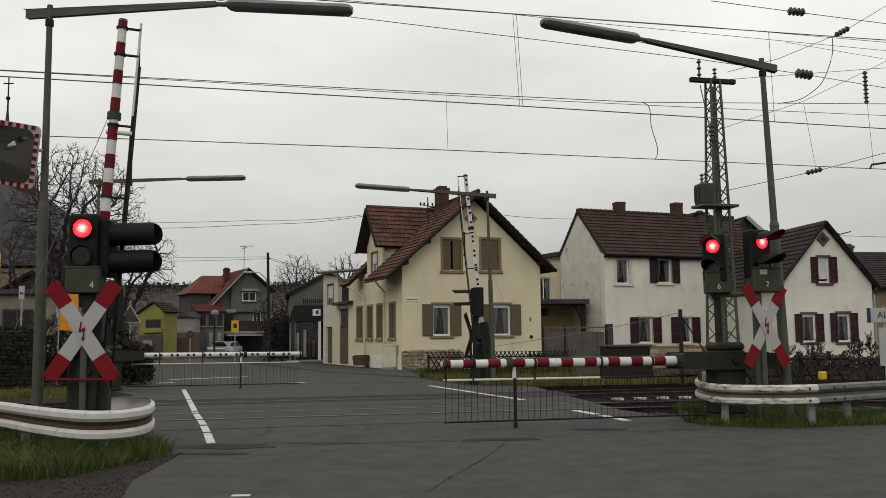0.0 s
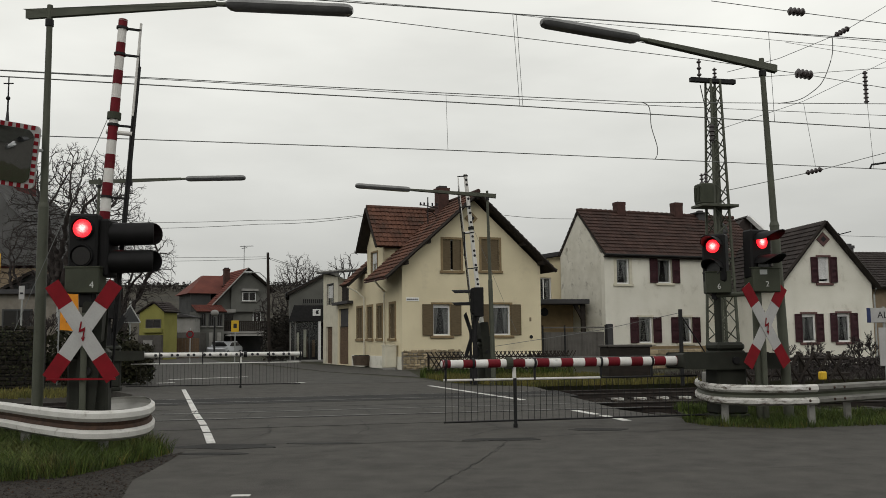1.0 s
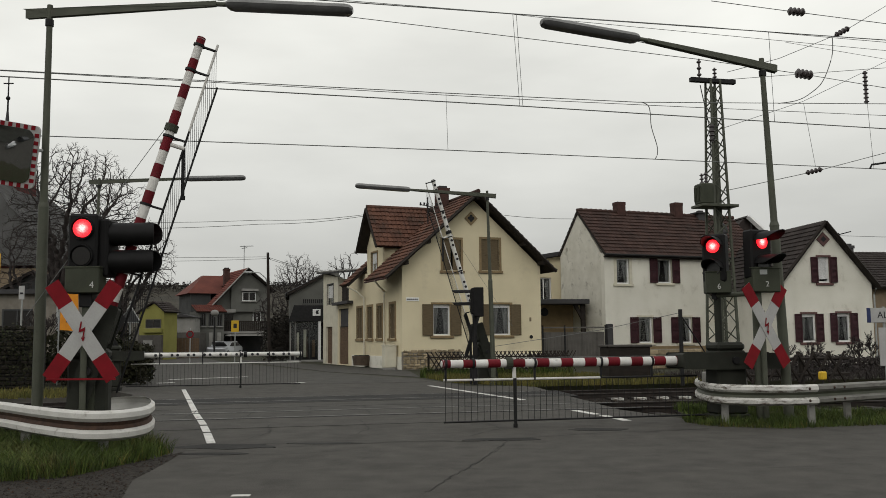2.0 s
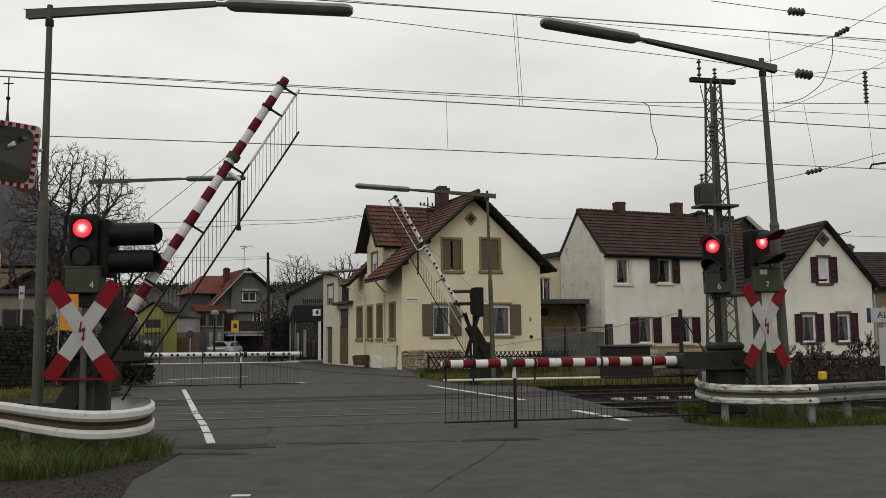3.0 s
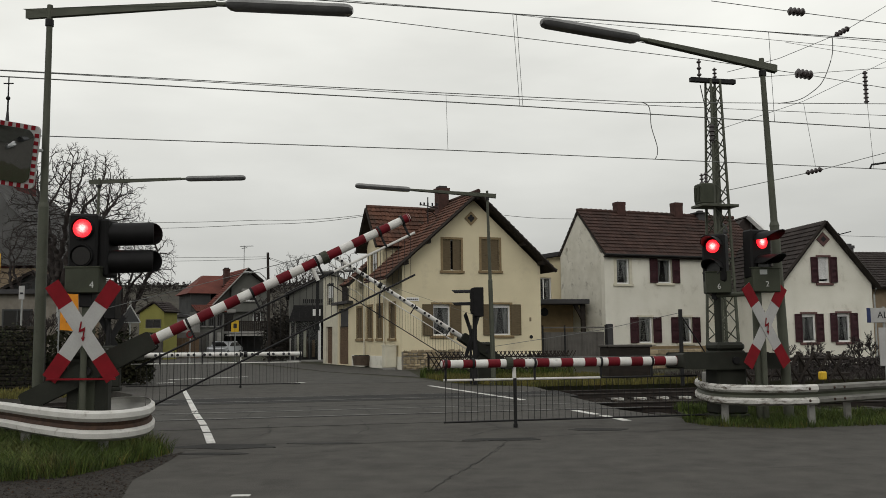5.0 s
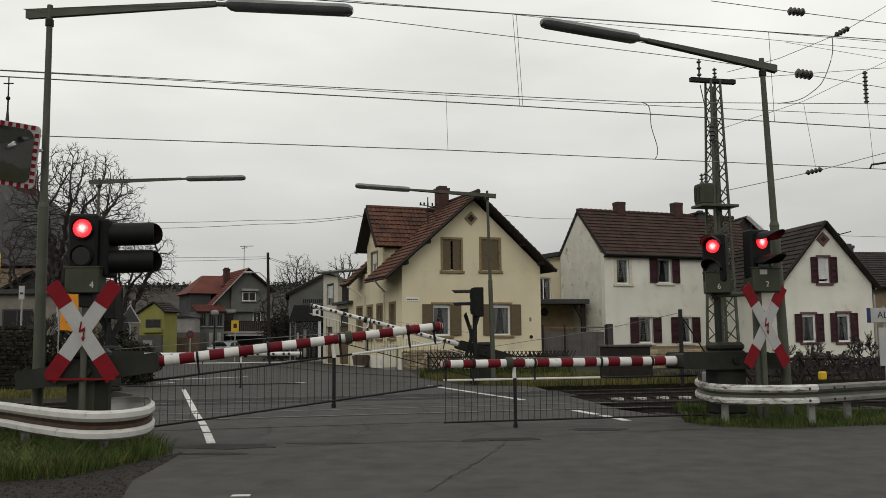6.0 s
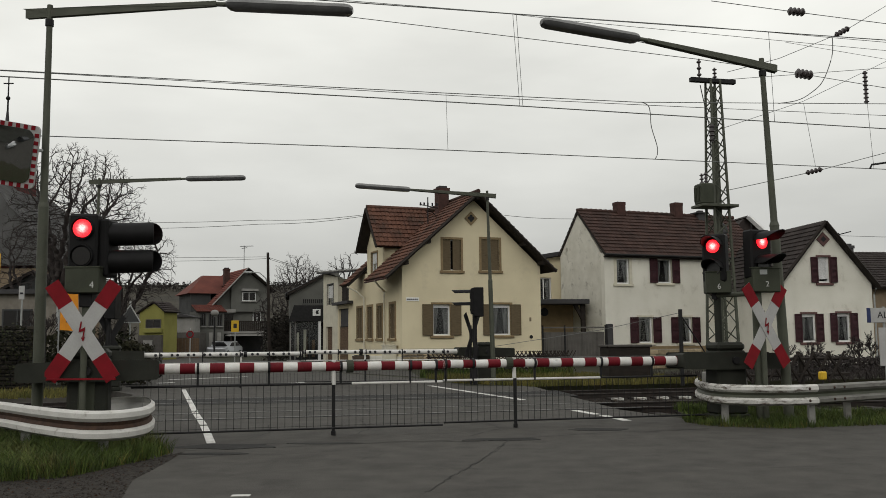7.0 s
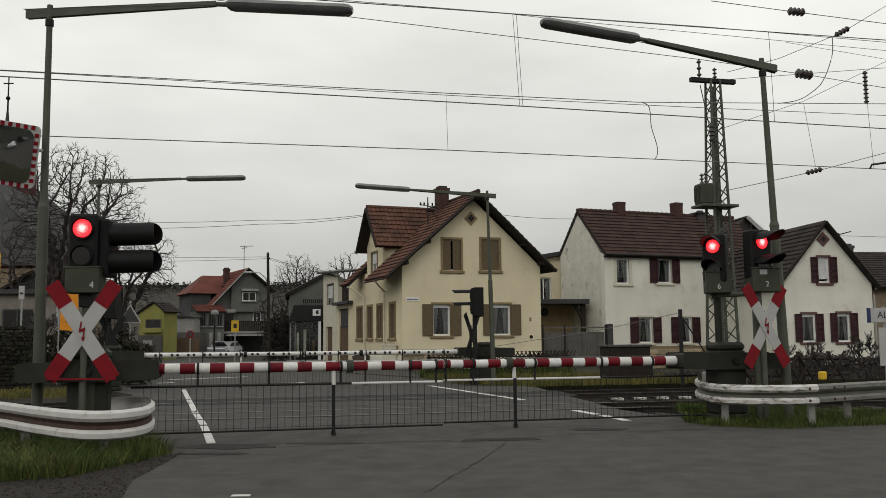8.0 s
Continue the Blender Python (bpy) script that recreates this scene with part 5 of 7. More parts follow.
part("end_wall", prism(B(), [(0.36, 0), (WD - 0.36, 0), (WD - 0.36, 6.4), (2.72, 8.7), (0.36, 6.1)], 0, 0.3), M["whitewash"], wh, at=wall_frame(WW - 0.3, 0, 0, 90))
window(wh, FRONT, *ups[0], trim="plaster_trim", sill="plaster_trim", tr=0.17)
for d in ups[1:]:
    window(wh, FRONT, *d, trim="plaster_trim", shutters="open", smat="maroon", shw=0.52, sill="plaster_trim", tr=0.10, bars=0)
for d in downs:
    window(wh, FRONT, *d, trim="plaster_trim", shutters="open", smat="maroon", shw=0.55, sill="plaster_trim", tr=0.10)
dr_ = part("door", box(B(), 8.45, 9.75, 0.12, 0.18, 0, 3.0, 0.01), M["wood"], wh, "brown front door with a fanlight")
part("door_glass", box(B(), 8.65, 9.55, 0.1, 0.119, 2.2, 2.85), M["lens_dark"], dr_)
for x in (8.6, 9.15):
    part("door_panel", box(B(), x, x + 0.45, 0.095, 0.121, 0.3, 2.0, 0.01), M["wood"], dr_)
part("plinth", box(B(), -0.03, 8.4, -0.07, 0.0, 0, 0.95), M["ochre_trim"], wh)
roof(wh, (-0.06, -0.26, 6.06), (WW + 0.3, 0, 0), (0, 3.0, 2.82), M["tile_brown"], seed=10)
roof(wh, (-0.06, WD + 0.12, 6.46), (WW + 0.3, 0, 0), (0, -2.28, 2.42), M["tile_brown"], seed=11)
bm = B()
for k in range(34):
    x = -0.06 + k * (WW + 0.3) / 34
    chain(bm, [(x, 2.74, 8.90), (x + 0.36, 2.74, 8.93)], 0.10, 0.125, 8)
part("ridge_tiles", bm, M["tile_brown"], wh)
pipe(wh, [(-0.1, -0.33, 6.03), (WW, -0.33, 6.03)], 0.06, "dark_metal", "gutter")
part("eave_board", box(B(), -0.04, WW, -0.24, 0.0, 5.90, 5.96), M["wood_dark"], wh)
chimney(wh, 2.85, 2.74, 8.2, 9.62, 0.55, cap=False)
chimney(wh, 6.98, 2.74, 8.2, 9.78, 0.55, cap=False)
bm = box(B(), 8.35, 8.95, 2.4, 2.9, 8.6, 9.05, 0.02)
box(bm, 8.2, 9.1, 2.3, 3.0, 9.05, 9.12)
box(bm, 8.5, 8.8, 2.5, 2.8, 9.12, 9.25)
part("roof_vent", bm, M["slate"], wh)
bm = B()
bmesh.ops.create_cone(bm, cap_ends=True, segments=20, radius1=0.42, radius2=0.3, depth=0.12, matrix=Matrix.Translation((8.9, 0.85, 7.95)) @ Matrix.Rotation(radians(75), 4, "X"))
rod(bm, (8.9, 0.9, 7.0), (8.9, 0.9, 7.9), 0.03)
part("dish", bm, M["slate"], wh, "dark satellite dish on the roof")
part("dish_mount", chain(B(), [(8.9, 0.2, 6.5), (8.9, 0.85, 7.2)], 0.03, 0.03, 6), M["zinc"], wh)

# cross-gabled neighbour behind it
nb = thing("back_house", "dark-roofed house behind the white one", "house", pose(17.7, 56.5, 0, 0, 0, 8))
part("gable", prism(B(), [(0, 0), (6, 0), (6, 4.8), (1.4, 8.9), (-1.0, 6.6)], 0, 4), M["tile_dark"], nb)
roof(nb, (6.3, -0.4, 4.65), (0, 4.8, 0), (-4.9, 0, 4.35), M["tile_dark"], seed=12)
part("barge_board", chain(B(), [(6.3, -0.42, 4.6), (1.4, -0.42, 8.95)], 0.16, 0.16, 4), M["frame_white"], nb)

# the small white gable house
gh = thing("gable_house", "small white gabled house with maroon shutters and trim", "house", pose(16.85, 45.32, 0, 0, 0, 8))
GW, GD = 5.0, 8.0
gwin = [(1.12, 1.14, 1.86, 2.55), (3.02, 1.14, 3.72, 2.58), (2.12, 4.12, 2.74, 5.42)]
part("front_wall", prism(B(), [(0, 0), (GW, 0), (GW, 4.15), (2.5, 7.05), (0, 4.15)], 0, 0.3, gwin), M["whitewash"], gh)
part("left_wall", box(B(), 0, 0.3, 0.31, GD, 0, 4.1), M["whitewash"], gh)
part("right_wall", box(B(), GW - 0.3, GW, 0.31, GD, 0, 4.1), M["whitewash"], gh)
for i, d in enumerate(gwin):
    window(gh, FRONT, *d, trim="maroon_trim", shutters="open", smat="maroon", shw=0.38, sill="maroon_trim", tr=0.09, blind=0.92 if i == 2 else 0.06)
ge = Vector((GW + 0.32, -0.3, 3.88)), Vector((-0.32, -0.3, 3.88))
top = Vector((2.5, -0.3, 7.25))
roof(gh, ge[0], (0, GD + 0.3, 0), top - ge[0], M["tile_dark"], seed=13)
roof(gh, ge[1], (0, GD + 0.3, 0), top - ge[1], M["tile_dark"], seed=14)
for e in ge:
    part("barge_board", chain(B(), [e + Vector((0, -0.02, -0.05)), top + Vector((0, -0.02, -0.05))], 0.08, 0.08, 4), M["wood_dark"], gh)
bm = box(B(), -0.26, 0.26, -0.03, 0.02, -0.26, 0.26)
ros = part("gable_rosette", bm, M["maroon_trim"], gh, at=pose(2.46, -0.03, 6.32, 0, 45, 0))
part("rosette_opening", box(B(), -0.11, 0.11, -0.045, -0.03, -0.11, 0.11), M["ink"], ros)
pipe(gh, [(GW + 0.2, -0.1, 3.85), (GW + 0.05, -0.1, 3.5), (GW + 0.05, -0.08, 0.1)], 0.045, "zinc")

# dark-roofed house at the far side of it
fr = thing("dark_roof_house", "low house with a dark roof beyond the garden", "house", pose(23.5, 52, 0, 0, 0, 8))
part("body", box(B(), 0, 8, 0, 7, 0, 4.4), M["stone_trim"], fr)
roof(fr, (-0.5, -0.5, 4.2), (9, 0, 0), (0, 4, 2.4), M["tile_dark"], seed=15)
chimney(fr, 1.4, 2.6, 5.2, 7.0, 0.6, "slate")
bm = rod(B(), (0.6, 2, 5.5), (0.6, 2, 7.6), 0.03)
rod(bm, (0.6, 2, 7.5), (1.4, 2, 7.7), 0.03)
part("aerial", bm, M["dark_metal"], fr)

# annex, carport and gate between the two houses
ax = thing("annex", "cream annex with a dark roof edge behind the gate", "annex", pose(6.35, 56.0, 0, 0, 0, 10))
part("front_wall", prism(B(), [(-3, 0), (1.25, 0), (1.25, 6.6), (-0.3, 6.3), (-3, 5.9)], 0, 0.3, [(-0.6, 3.7, 0.35, 5.2)]), M["cream"], ax)
window(ax, FRONT, -0.6, 3.7, 0.35, 5.2, bars=1)
part("roof", prism(B(), [(-3.1, 5.9), (1.45, 6.65), (1.45, 6.9), (-3.1, 6.15)], -0.4, 5), M["slate"], ax)
part("downpipe", rod(B(), (1.05, -0.08, 0), (1.05, -0.08, 6.5), 0.06), M["dark_metal"], ax)
cp = thing("carport", "dark timber carport beside the cream house", "carport", pose(5.6, 51.0, 0, 0, 0, 10))
part("roof", box(B(), -1.2, 2.55, -0.6, 4, 3.35, 3.62, 0.02), M["slate"], cp)
part("post", box(B(), 2.15, 2.4, -0.3, -0.1, 0, 3.35, 0.01), M["wood_dark"], cp)
part("brace", prism(B(), [(1.7, 3.35), (2.2, 2.4), (2.2, 2.65), (1.95, 3.35)], -0.28, -0.12), M["wood_dark"], cp)
part("back_wall", box(B(), -1.2, 2.15, 1.2, 1.4, 0, 3.35), M["ochre_trim"], cp)
vent = part("vent", rod(B(), (0.42, 1.16, 2.95), (0.42, 1.2, 2.95), 0.24, seg=16), M["ink"], cp)
gt = thing("yard_gate", "grey sheet metal yard gate with a top rail", "gate", pose(5.05, 46.6, 0, 0, 0, 8))
for x0, x1 in ((0.05, 1.15), (1.22, 3.3)):
    lf = part("leaf", box(B(), x0, x1, 0, 0.04, 0.15, 1.75), M["gate_grey"], gt)
    n = int((x1 - x0) / 0.16)
    for k in range(n):
        xx = x0 + 0.03 + k * (x1 - x0) / n
        part("slat", box(B(), xx, xx + 0.1, -0.025, -0.001, 0.18, 1.72), M["gate_grey"] if k % 5 else M["sheet_brown"], lf)
    part("top_rail", box(B(), x0, x1, -0.02, 0.05, 1.95, 2.02), M["gate_grey"], lf)
for x in (0, 1.16, 3.34):
    part("gate_post", box(B(), x, x + 0.07, -0.03, 0.06, 0, 2.1), M["dark_metal"], gt)
part("gate_post", box(B(), 3.45, 3.75, -0.1, 0.2, 0, 2.15, 0.01), M["slate"], gt)

# ---- railway details ----
RAIL_RUNS = ((-45.0, -3.0), (9.2, 45.0))
sl = mesh_of("sleeper", box(B(), -0.13, 0.13, -1.3, 1.3, -0.2, -0.10, 0.015), M["wood_dark"])
white_end = mesh_of("white_end", box(B(), -0.132, 0.132, -1.305, -1.12, -0.15, -0.085, 0.01), M["rail_worn"])
for w, first in ((NEAR, 8.5), (FAR, 9.6)):
    bed = thing("track_bed", "dark timber sleepers under the rails", "sleepers", Matrix.Translation(track(0, w)) @ pose(0, 0, 0, 0, 0, 13.5), group="track beds", kind="structure")
    for s0, s1 in ((first, 30.0), (-24.0, -3.0)):
        s = s0
        while s < s1:
            ob = share("sleeper", sl, bed, pose(s, 0, 0))
            if w == FAR and 9.0 < s < 14.5:
                share("white_end", white_end, ob, Matrix(), "whitewashed sleeper end")
            s += 0.62


def scatter(name, label, category, material, spots, make, seed, kind="stuff"):
    """Very many small pieces in one sheet: make(rnd, x, y) gives vertices and faces."""
    rnd = random.Random(seed)
    verts, faces = [], []
    for x, y in spots(rnd):
        vs, fs = make(rnd, x, y)
        i = len(verts)
        verts += vs
        faces += [tuple(k + i for k in f) for f in fs]
    me = bpy.data.meshes.new(name)
    me.from_pydata(verts, [], faces)
    me.materials.append(material)
    return tagged(new(name, me), label, category, kind=kind)


def inside(poly, x, y):
    hit = False
    for (xa, ya), (xb, yb) in zip(poly, poly[1:] + poly[:1]):
        if (ya > y) != (yb > y) and x < (xb - xa) * (y - ya) / (yb - ya) + xa:
            hit = not hit
    return hit


def in_poly(poly, count, patchy=0.0):
    def spots(rnd):
        xs, ys = [p[0] for p in poly], [p[1] for p in poly]
        n = 0
        while n < count:
            x, y = rnd.uniform(min(xs), max(xs)), rnd.uniform(min(ys), max(ys))
            if inside(poly, x, y) and noise.noise(Vector((x * 0.9, y * 0.9, 3.3))) > -1 + patchy - rnd.random() * 0.4:
                n += 1
                yield x, y
    return spots


def blade(h0, h1, wide, base=0.0, lean=0.5):
    def make(rnd, x, y):
        a, h = rnd.uniform(0, math.tau), rnd.uniform(h0, h1) * (0.7 + 0.6 * (noise.noise(Vector((x * 1.7, y * 1.7, 0))) + 0.5))
        c, s = math.cos(a), math.sin(a)
        bend = rnd.uniform(0.1, lean) * h
        w = wide * rnd.uniform(0.6, 1.3)
        q = rnd.uniform(0, math.tau)
        bx, by = bend * math.cos(q), bend * math.sin(q)
        return [(x - c * w, y - s * w, base), (x + c * w, y + s * w, base), (x + c * w * 0.6 + bx * 0.4, y + s * w * 0.6 + by * 0.4, base + h * 0.6), (x - c * w * 0.6 + bx * 0.4, y - s * w * 0.6 + by * 0.4, base + h * 0.6), (x + bx, y + by, base + h)], [(0, 1, 2, 3), (3, 2, 4)]
    return make


def pebble(r0, r1, base=0.0):
    def make(rnd, x, y):
        r = rnd.uniform(r0, r1)
        vs = [(x + r * math.cos(k * 1.2566 + r * 50) * rnd.uniform(0.7, 1.2), y + r * math.sin(k * 1.2566 + r * 50) * rnd.uniform(0.7, 1.2), base) for k in range(5)]
        t = (x + rnd.uniform(-0.3, 0.3) * r, y + rnd.uniform(-0.3, 0.3) * r, base + r * rnd.uniform(0.5, 0.9))
        return vs + [t], [(k, (k + 1) % 5, 5) for k in range(5)]
    return make


def strip_poly(pts):
    return [tuple(track(s, w).xy) for s, w in pts]


for name, poly, n in (("ballast", strip_poly([(7.9, 16.2), (22, 16.2), (22, 24.5), (9.2, 24.5)]), 16000), ("ballast", strip_poly([(-16, 16.0), (-2.4, 16.0), (-2.4, 24.4), (-16, 24.4)]), 9000)):
    scatter(name, "loose brown track ballast", "ballast", M["gravel"], in_poly(poly, n), pebble(0.025, 0.06, -0.17), 5)
LEFT_GREEN = [(-9.5, 9.2), (-4.5, 9.34), (-3.95, 9.62), (-3.72, 10.4), (-3.5, 11.2), (-3.45, 11.7), (-3.75, 12.1), (-4.3, 13.0), (-9.5, 14.2)]
scatter("grass", "long green grass around the guard rail", "grass", M["grass"], in_poly(LEFT_GREEN, 38000, 0.45), blade(0.06, 0.27, 0.0055, lean=1.25), 6)
scatter("dry_grass", "dead straw between the grass", "grass", M["dry_grass"], in_poly(LEFT_GREEN, 5000, 0.55), blade(0.04, 0.2, 0.005, lean=1.2), 16)
RIGHT_GREEN = [(4.15, 16.0), (4.0, 15.2), (4.25, 14.5), (5.2, 14.05), (7.0, 14.5), (9.5, 15.3), (16, 17.0), (16, 18.6), (9.0, 17.0), (5.0, 16.6)]
scatter("grass", "lush green grass below the guard rail", "grass", M["grass"], in_poly(RIGHT_GREEN, 24000, 0.45), blade(0.05, 0.17, 0.006, lean=0.95), 7)
scatter("dry_grass", "dead leaves and straw below the guard rail", "grass", M["dry_grass"], in_poly(RIGHT_GREEN, 6000, 0.3), blade(0.02, 0.10, 0.006, lean=1.2), 17)
scatter("grass", "grass growing over the edge of the ballast", "grass", M["grass"], in_poly(strip_poly([(8.3, 15.5), (11, 15.4), (11, 16.4), (8.6, 16.5)]), 4000), blade(0.06, 0.2, 0.007), 8)
DRY = strip_poly([(8.9, 25.6), (14.5, 25.6), (14.5, 31), (7.2, 33.0), (7.3, 28.6)])
BANK = strip_poly([(14.5, 25.6), (34, 25.6), (34, 31.5), (14.5, 31.5)])
scatter("dead_bramble", "brown dead brambles on the trackside bank", "brambles", M["twig"], in_poly(BANK, 9000, 0.1), blade(0.08, 0.35, 0.012, lean=1.2), 19)
scatter("dry_grass", "yellowed winter grass beyond the tracks", "grass", M["dry_grass"], in_poly(DRY, 16000, 0.1), blade(0.08, 0.24, 0.014), 9)
scatter("dry_grass", "yellowed grass at the foot of the wall", "grass", M["dry_grass"], in_poly(strip_poly([(-20, 25.0), (-3.4, 25.0), (-4.0, 28.6), (-20, 30)]), 11000, 0.1), blade(0.08, 0.2, 0.014), 10)
SHOULDER = [(-9.5, 7.0), (-2.6, 7.0), (-2.93, 8.37), (-3.2, 9.45), (-3.27, 10.9), (-3.35, 11.8), (-3.7, 10.6), (-3.9, 9.8), (-4.5, 9.5), (-9.5, 9.4)]
solo("shoulder", slab(B(), SHOULDER, -0.15, 0.003), M["gravel"], "dark gravel and leaf mould at the road's edge", "gravel", kind="structure")
scatter("gravel", "gravel shoulder at the road's edge", "gravel", M["gravel"], in_poly(SHOULDER, 7000), pebble(0.006, 0.024, 0.0), 11)
scatter("leaf_litter", "dead brown leaves on the gravel", "leaves", M["rust"], in_poly(SHOULDER, 500), blade(0.01, 0.025, 0.014, lean=1.5), 18)

# cracks and patches in the asphalt


def crack(points, w, seed):
    rnd = random.Random(seed)
    pts = []
    for (xa, ya), (xb, yb) in zip(points, points[1:]):
        n = max(2, int(math.hypot(xb - xa, yb - ya) / 0.12))
        pts += [Vector((xa + (xb - xa) * k / n + rnd.uniform(-0.03, 0.03), ya + (yb - ya) * k / n + rnd.uniform(-0.03, 0.03), 0.0065)) for k in range(n)]
    bm, prev = B(), None
    for a, b in zip(pts, pts[1:]):
        d = (b - a).normalized()
        n = Vector((-d.y, d.x, 0)) * w * rnd.uniform(0.25, 0.8) / 2
        cur = (bm.verts.new(b + n), bm.verts.new(b - n))
        if prev:
            bm.faces.new((prev[0], prev[1], cur[1], cur[0]))
        prev = cur
    solo("asphalt_crack", bm, M["asphalt_new"], "thin dark crack in the asphalt", "crack", kind="structure")


crack([(0.9, 12.9), (0.55, 11.2), (0.1, 9.6), (-0.2, 8.4)], 0.02, 1)
crack([(-3.4, 12.3), (-1.5, 12.9), (0.4, 12.7), (2.2, 13.6), (4.2, 14.2)], 0.05, 2)
crack([(-3.5, 11.9), (-2.2, 12.2), (-1.0, 12.6), (0.2, 12.9)], 0.04, 3)
crack([(-1.4, 13.4), (-1.2, 14.6), (-1.5, 16.3)], 0.03, 4)
crack([(3.4, 11.6), (5.5, 10.4), (8.0, 9.8)], 0.015, 5)
crack([(-3.2, 11.0), (-2.6, 11.5), (-2.0, 11.4), (-1.1, 11.9)], 0.03, 6)
for i, (x0, y0, x1, y1) in enumerate(((-3.7, 12.0, -2.2, 12.7), (-3.4, 11.45, -2.4, 11.7), (-2.2, 12.5, -1.1, 12.75), (0.2, 12.75, 1.5, 13.1), (1.9, 13.9, 2.9, 14.5))):
    rnd = random.Random(40 + i)
    n = 14
    pts = [((x0 + x1) / 2 + math.cos(k * math.tau / n) * (x1 - x0) / 2 * rnd.uniform(0.7, 1.1), (y0 + y1) / 2 + math.sin(k * math.tau / n) * (y1 - y0) / 2 * rnd.uniform(0.6, 1.15)) for k in range(n)]
    solo("asphalt_patch", slab(B(), pts, 0.0, 0.004), M["asphalt_new"], "dark repaired patch in the asphalt", "asphalt patch", kind="structure")
crack([(-0.4, 10.2), (1.8, 9.6), (4.2, 10.0), (7.5, 11.6)], 0.018, 7)
crack([(2.6, 12.0), (4.4, 12.9), (7.0, 13.4)], 0.02, 8)
crack([(-2.6, 9.4), (-1.2, 10.4), (-0.6, 11.8)], 0.014, 9)
crack([(-2.9, 12.9), (-2.7, 14.2), (-3.0, 15.6)], 0.03, 10)
crack([(0.3, 13.2), (0.9, 14.6), (0.5, 16.2)], 0.025, 11)
crack([(-4.5, 16.6), (-1.0, 17.4), (3.0, 18.3)], 0.03, 12)
for k in range(9):
    s = -1.9 + k * 1.15
    a, b = track(s, NEAR - 0.6), track(s + 0.25, NEAR + 1.9)
    crack([(a.x, a.y), (b.x, b.y)], 0.03, 60 + k)
strip("panel_joint", [(-2.0, 15.25), (7.5, 15.25), (7.5, 15.29), (-2.0, 15.29)], 0.0, 0.004, M["asphalt_new"], "dark joint before the crossing panels", "joint")
strip("panel_joint", [(-2.2, 19.75), (7.9, 19.75), (7.9, 19.8), (-2.2, 19.8)], 0.0, 0.005, M["asphalt_new"], "dark joint between the two tracks", "joint")
stripe(-1.95, 8.44, -1.78, 8.44, 0.08, "bit of worn white paint")
for w in (NEAR - 0.72, NEAR + 0.72, FAR - 0.72, FAR + 0.72):
    for dw in (-0.07, 0.075):
        strip("flange_groove", [(-2.3, w + dw - 0.03), (8.2, w + dw - 0.03), (8.2, w + dw + 0.03), (-2.3, w + dw + 0.03)], 0.0, 0.006, M["ink"], "dark flange groove beside the rail", "groove")

for w in (NEAR - 0.72, NEAR + 0.72, FAR - 0.72, FAR + 0.72):
    strip("rail_head", [(-2.4, w - 0.03), (8.4, w - 0.03), (8.4, w + 0.03), (-2.4, w + 0.03)], 0.0, 0.012, M["rail_head"], "worn shiny head of a rail set in the road", "rail")

# ---- fences, cabinets and signs beyond the tracks ----


def lattice_fence(x0, y0, x1, y1, high, step, w, label):
    a, b = Vector((x0, y0, 0)), Vector((x1, y1, 0))
    d = (b - a)
    n = int(d.length / step)
    ob = thing("lattice_fence", label, "fence", Matrix.Translation(a) @ pose(0, 0, 0, 0, 0, math.degrees(math.atan2(d.y, d.x))), group="lattice fences")
    run = high * 0.62
    for sgn, y in ((1, 0.0), (-1, 0.035)):
        me = mesh_of("slat", rod(B(), (0, y, 0.04), (sgn * run, y, high), w, seg=6), M["wood_dark"])
        for k in range(n):
            share("slat", me, ob, pose(k * step + (0 if sgn > 0 else run), 0, 0))
    for z in (high * 0.28, high * 0.78):
        part("rail", rod(B(), (0, 0.08, z), (d.length, 0.08, z), w * 1.2, seg=6), M["wood_dark"], ob)
    for k in range(int(d.length / 2.2) + 1):
        part("post", rod(B(), (k * 2.2 + 0.1, 0.15, 0), (k * 2.2 + 0.1, 0.15, high * 0.9), w * 2, seg=8), M["wood_dark"], ob)


lattice_fence(-0.65, 34.5, 4.5, 35.7, 0.95, 0.17, 0.022, "dark wooden hunter's fence before the cream house")
lattice_fence(3.6, 38.5, 5.4, 39.2, 0.9, 0.17, 0.022, "dark wooden hunter's fence beside the gate")
lattice_fence(8.6, 26.9, 12.4, 27.8, 0.95, 0.52, 0.04, "coarse fence of crossed dark planks by the track")
scatter("ivy", "dark ivy and weeds along the fence", "shrub", M["grass"], in_poly([(-0.9, 34.2), (5, 35.4), (5, 35.9), (-0.9, 34.7)], 2600), blade(0.1, 0.45, 0.02), 12)

cab = thing("relay_cabinet", "low dark brown relay cabinet with a pale lid", "cabinet", pose(5.25, 29.0, 0, 0, 0, 13.5))
part("body", box(B(), 0, 1.45, 0, 0.7, 0, 1.12, 0.02), M["wood_dark"], cab)
part("lid", box(B(), -0.05, 1.50, -0.05, 0.75, 1.12, 1.2, 0.02), M["sheet_brown"], cab)
for x in (0.04, 0.69):
    part("door", box(B(), x, x + 0.66, -0.02, -0.001, 0.1, 1.05, 0.006), M["wood_dark"], cab)
bx = thing("utility_cabinet", "pale grey utility cabinet at the house corner", "cabinet", pose(-2.85, 43.6, 0, 0, 0, 22))
part("body", box(B(), 0, 0.62, 0, 0.4, 0.1, 1.14, 0.02), M["plaster_trim"], bx)
part("lid", box(B(), -0.03, 0.65, -0.03, 0.43, 1.14, 1.20, 0.01), M["plaster_trim"], bx)
part("foot", box(B(), 0.02, 0.6, 0.02, 0.38, 0, 0.1), M["concrete"], bx)
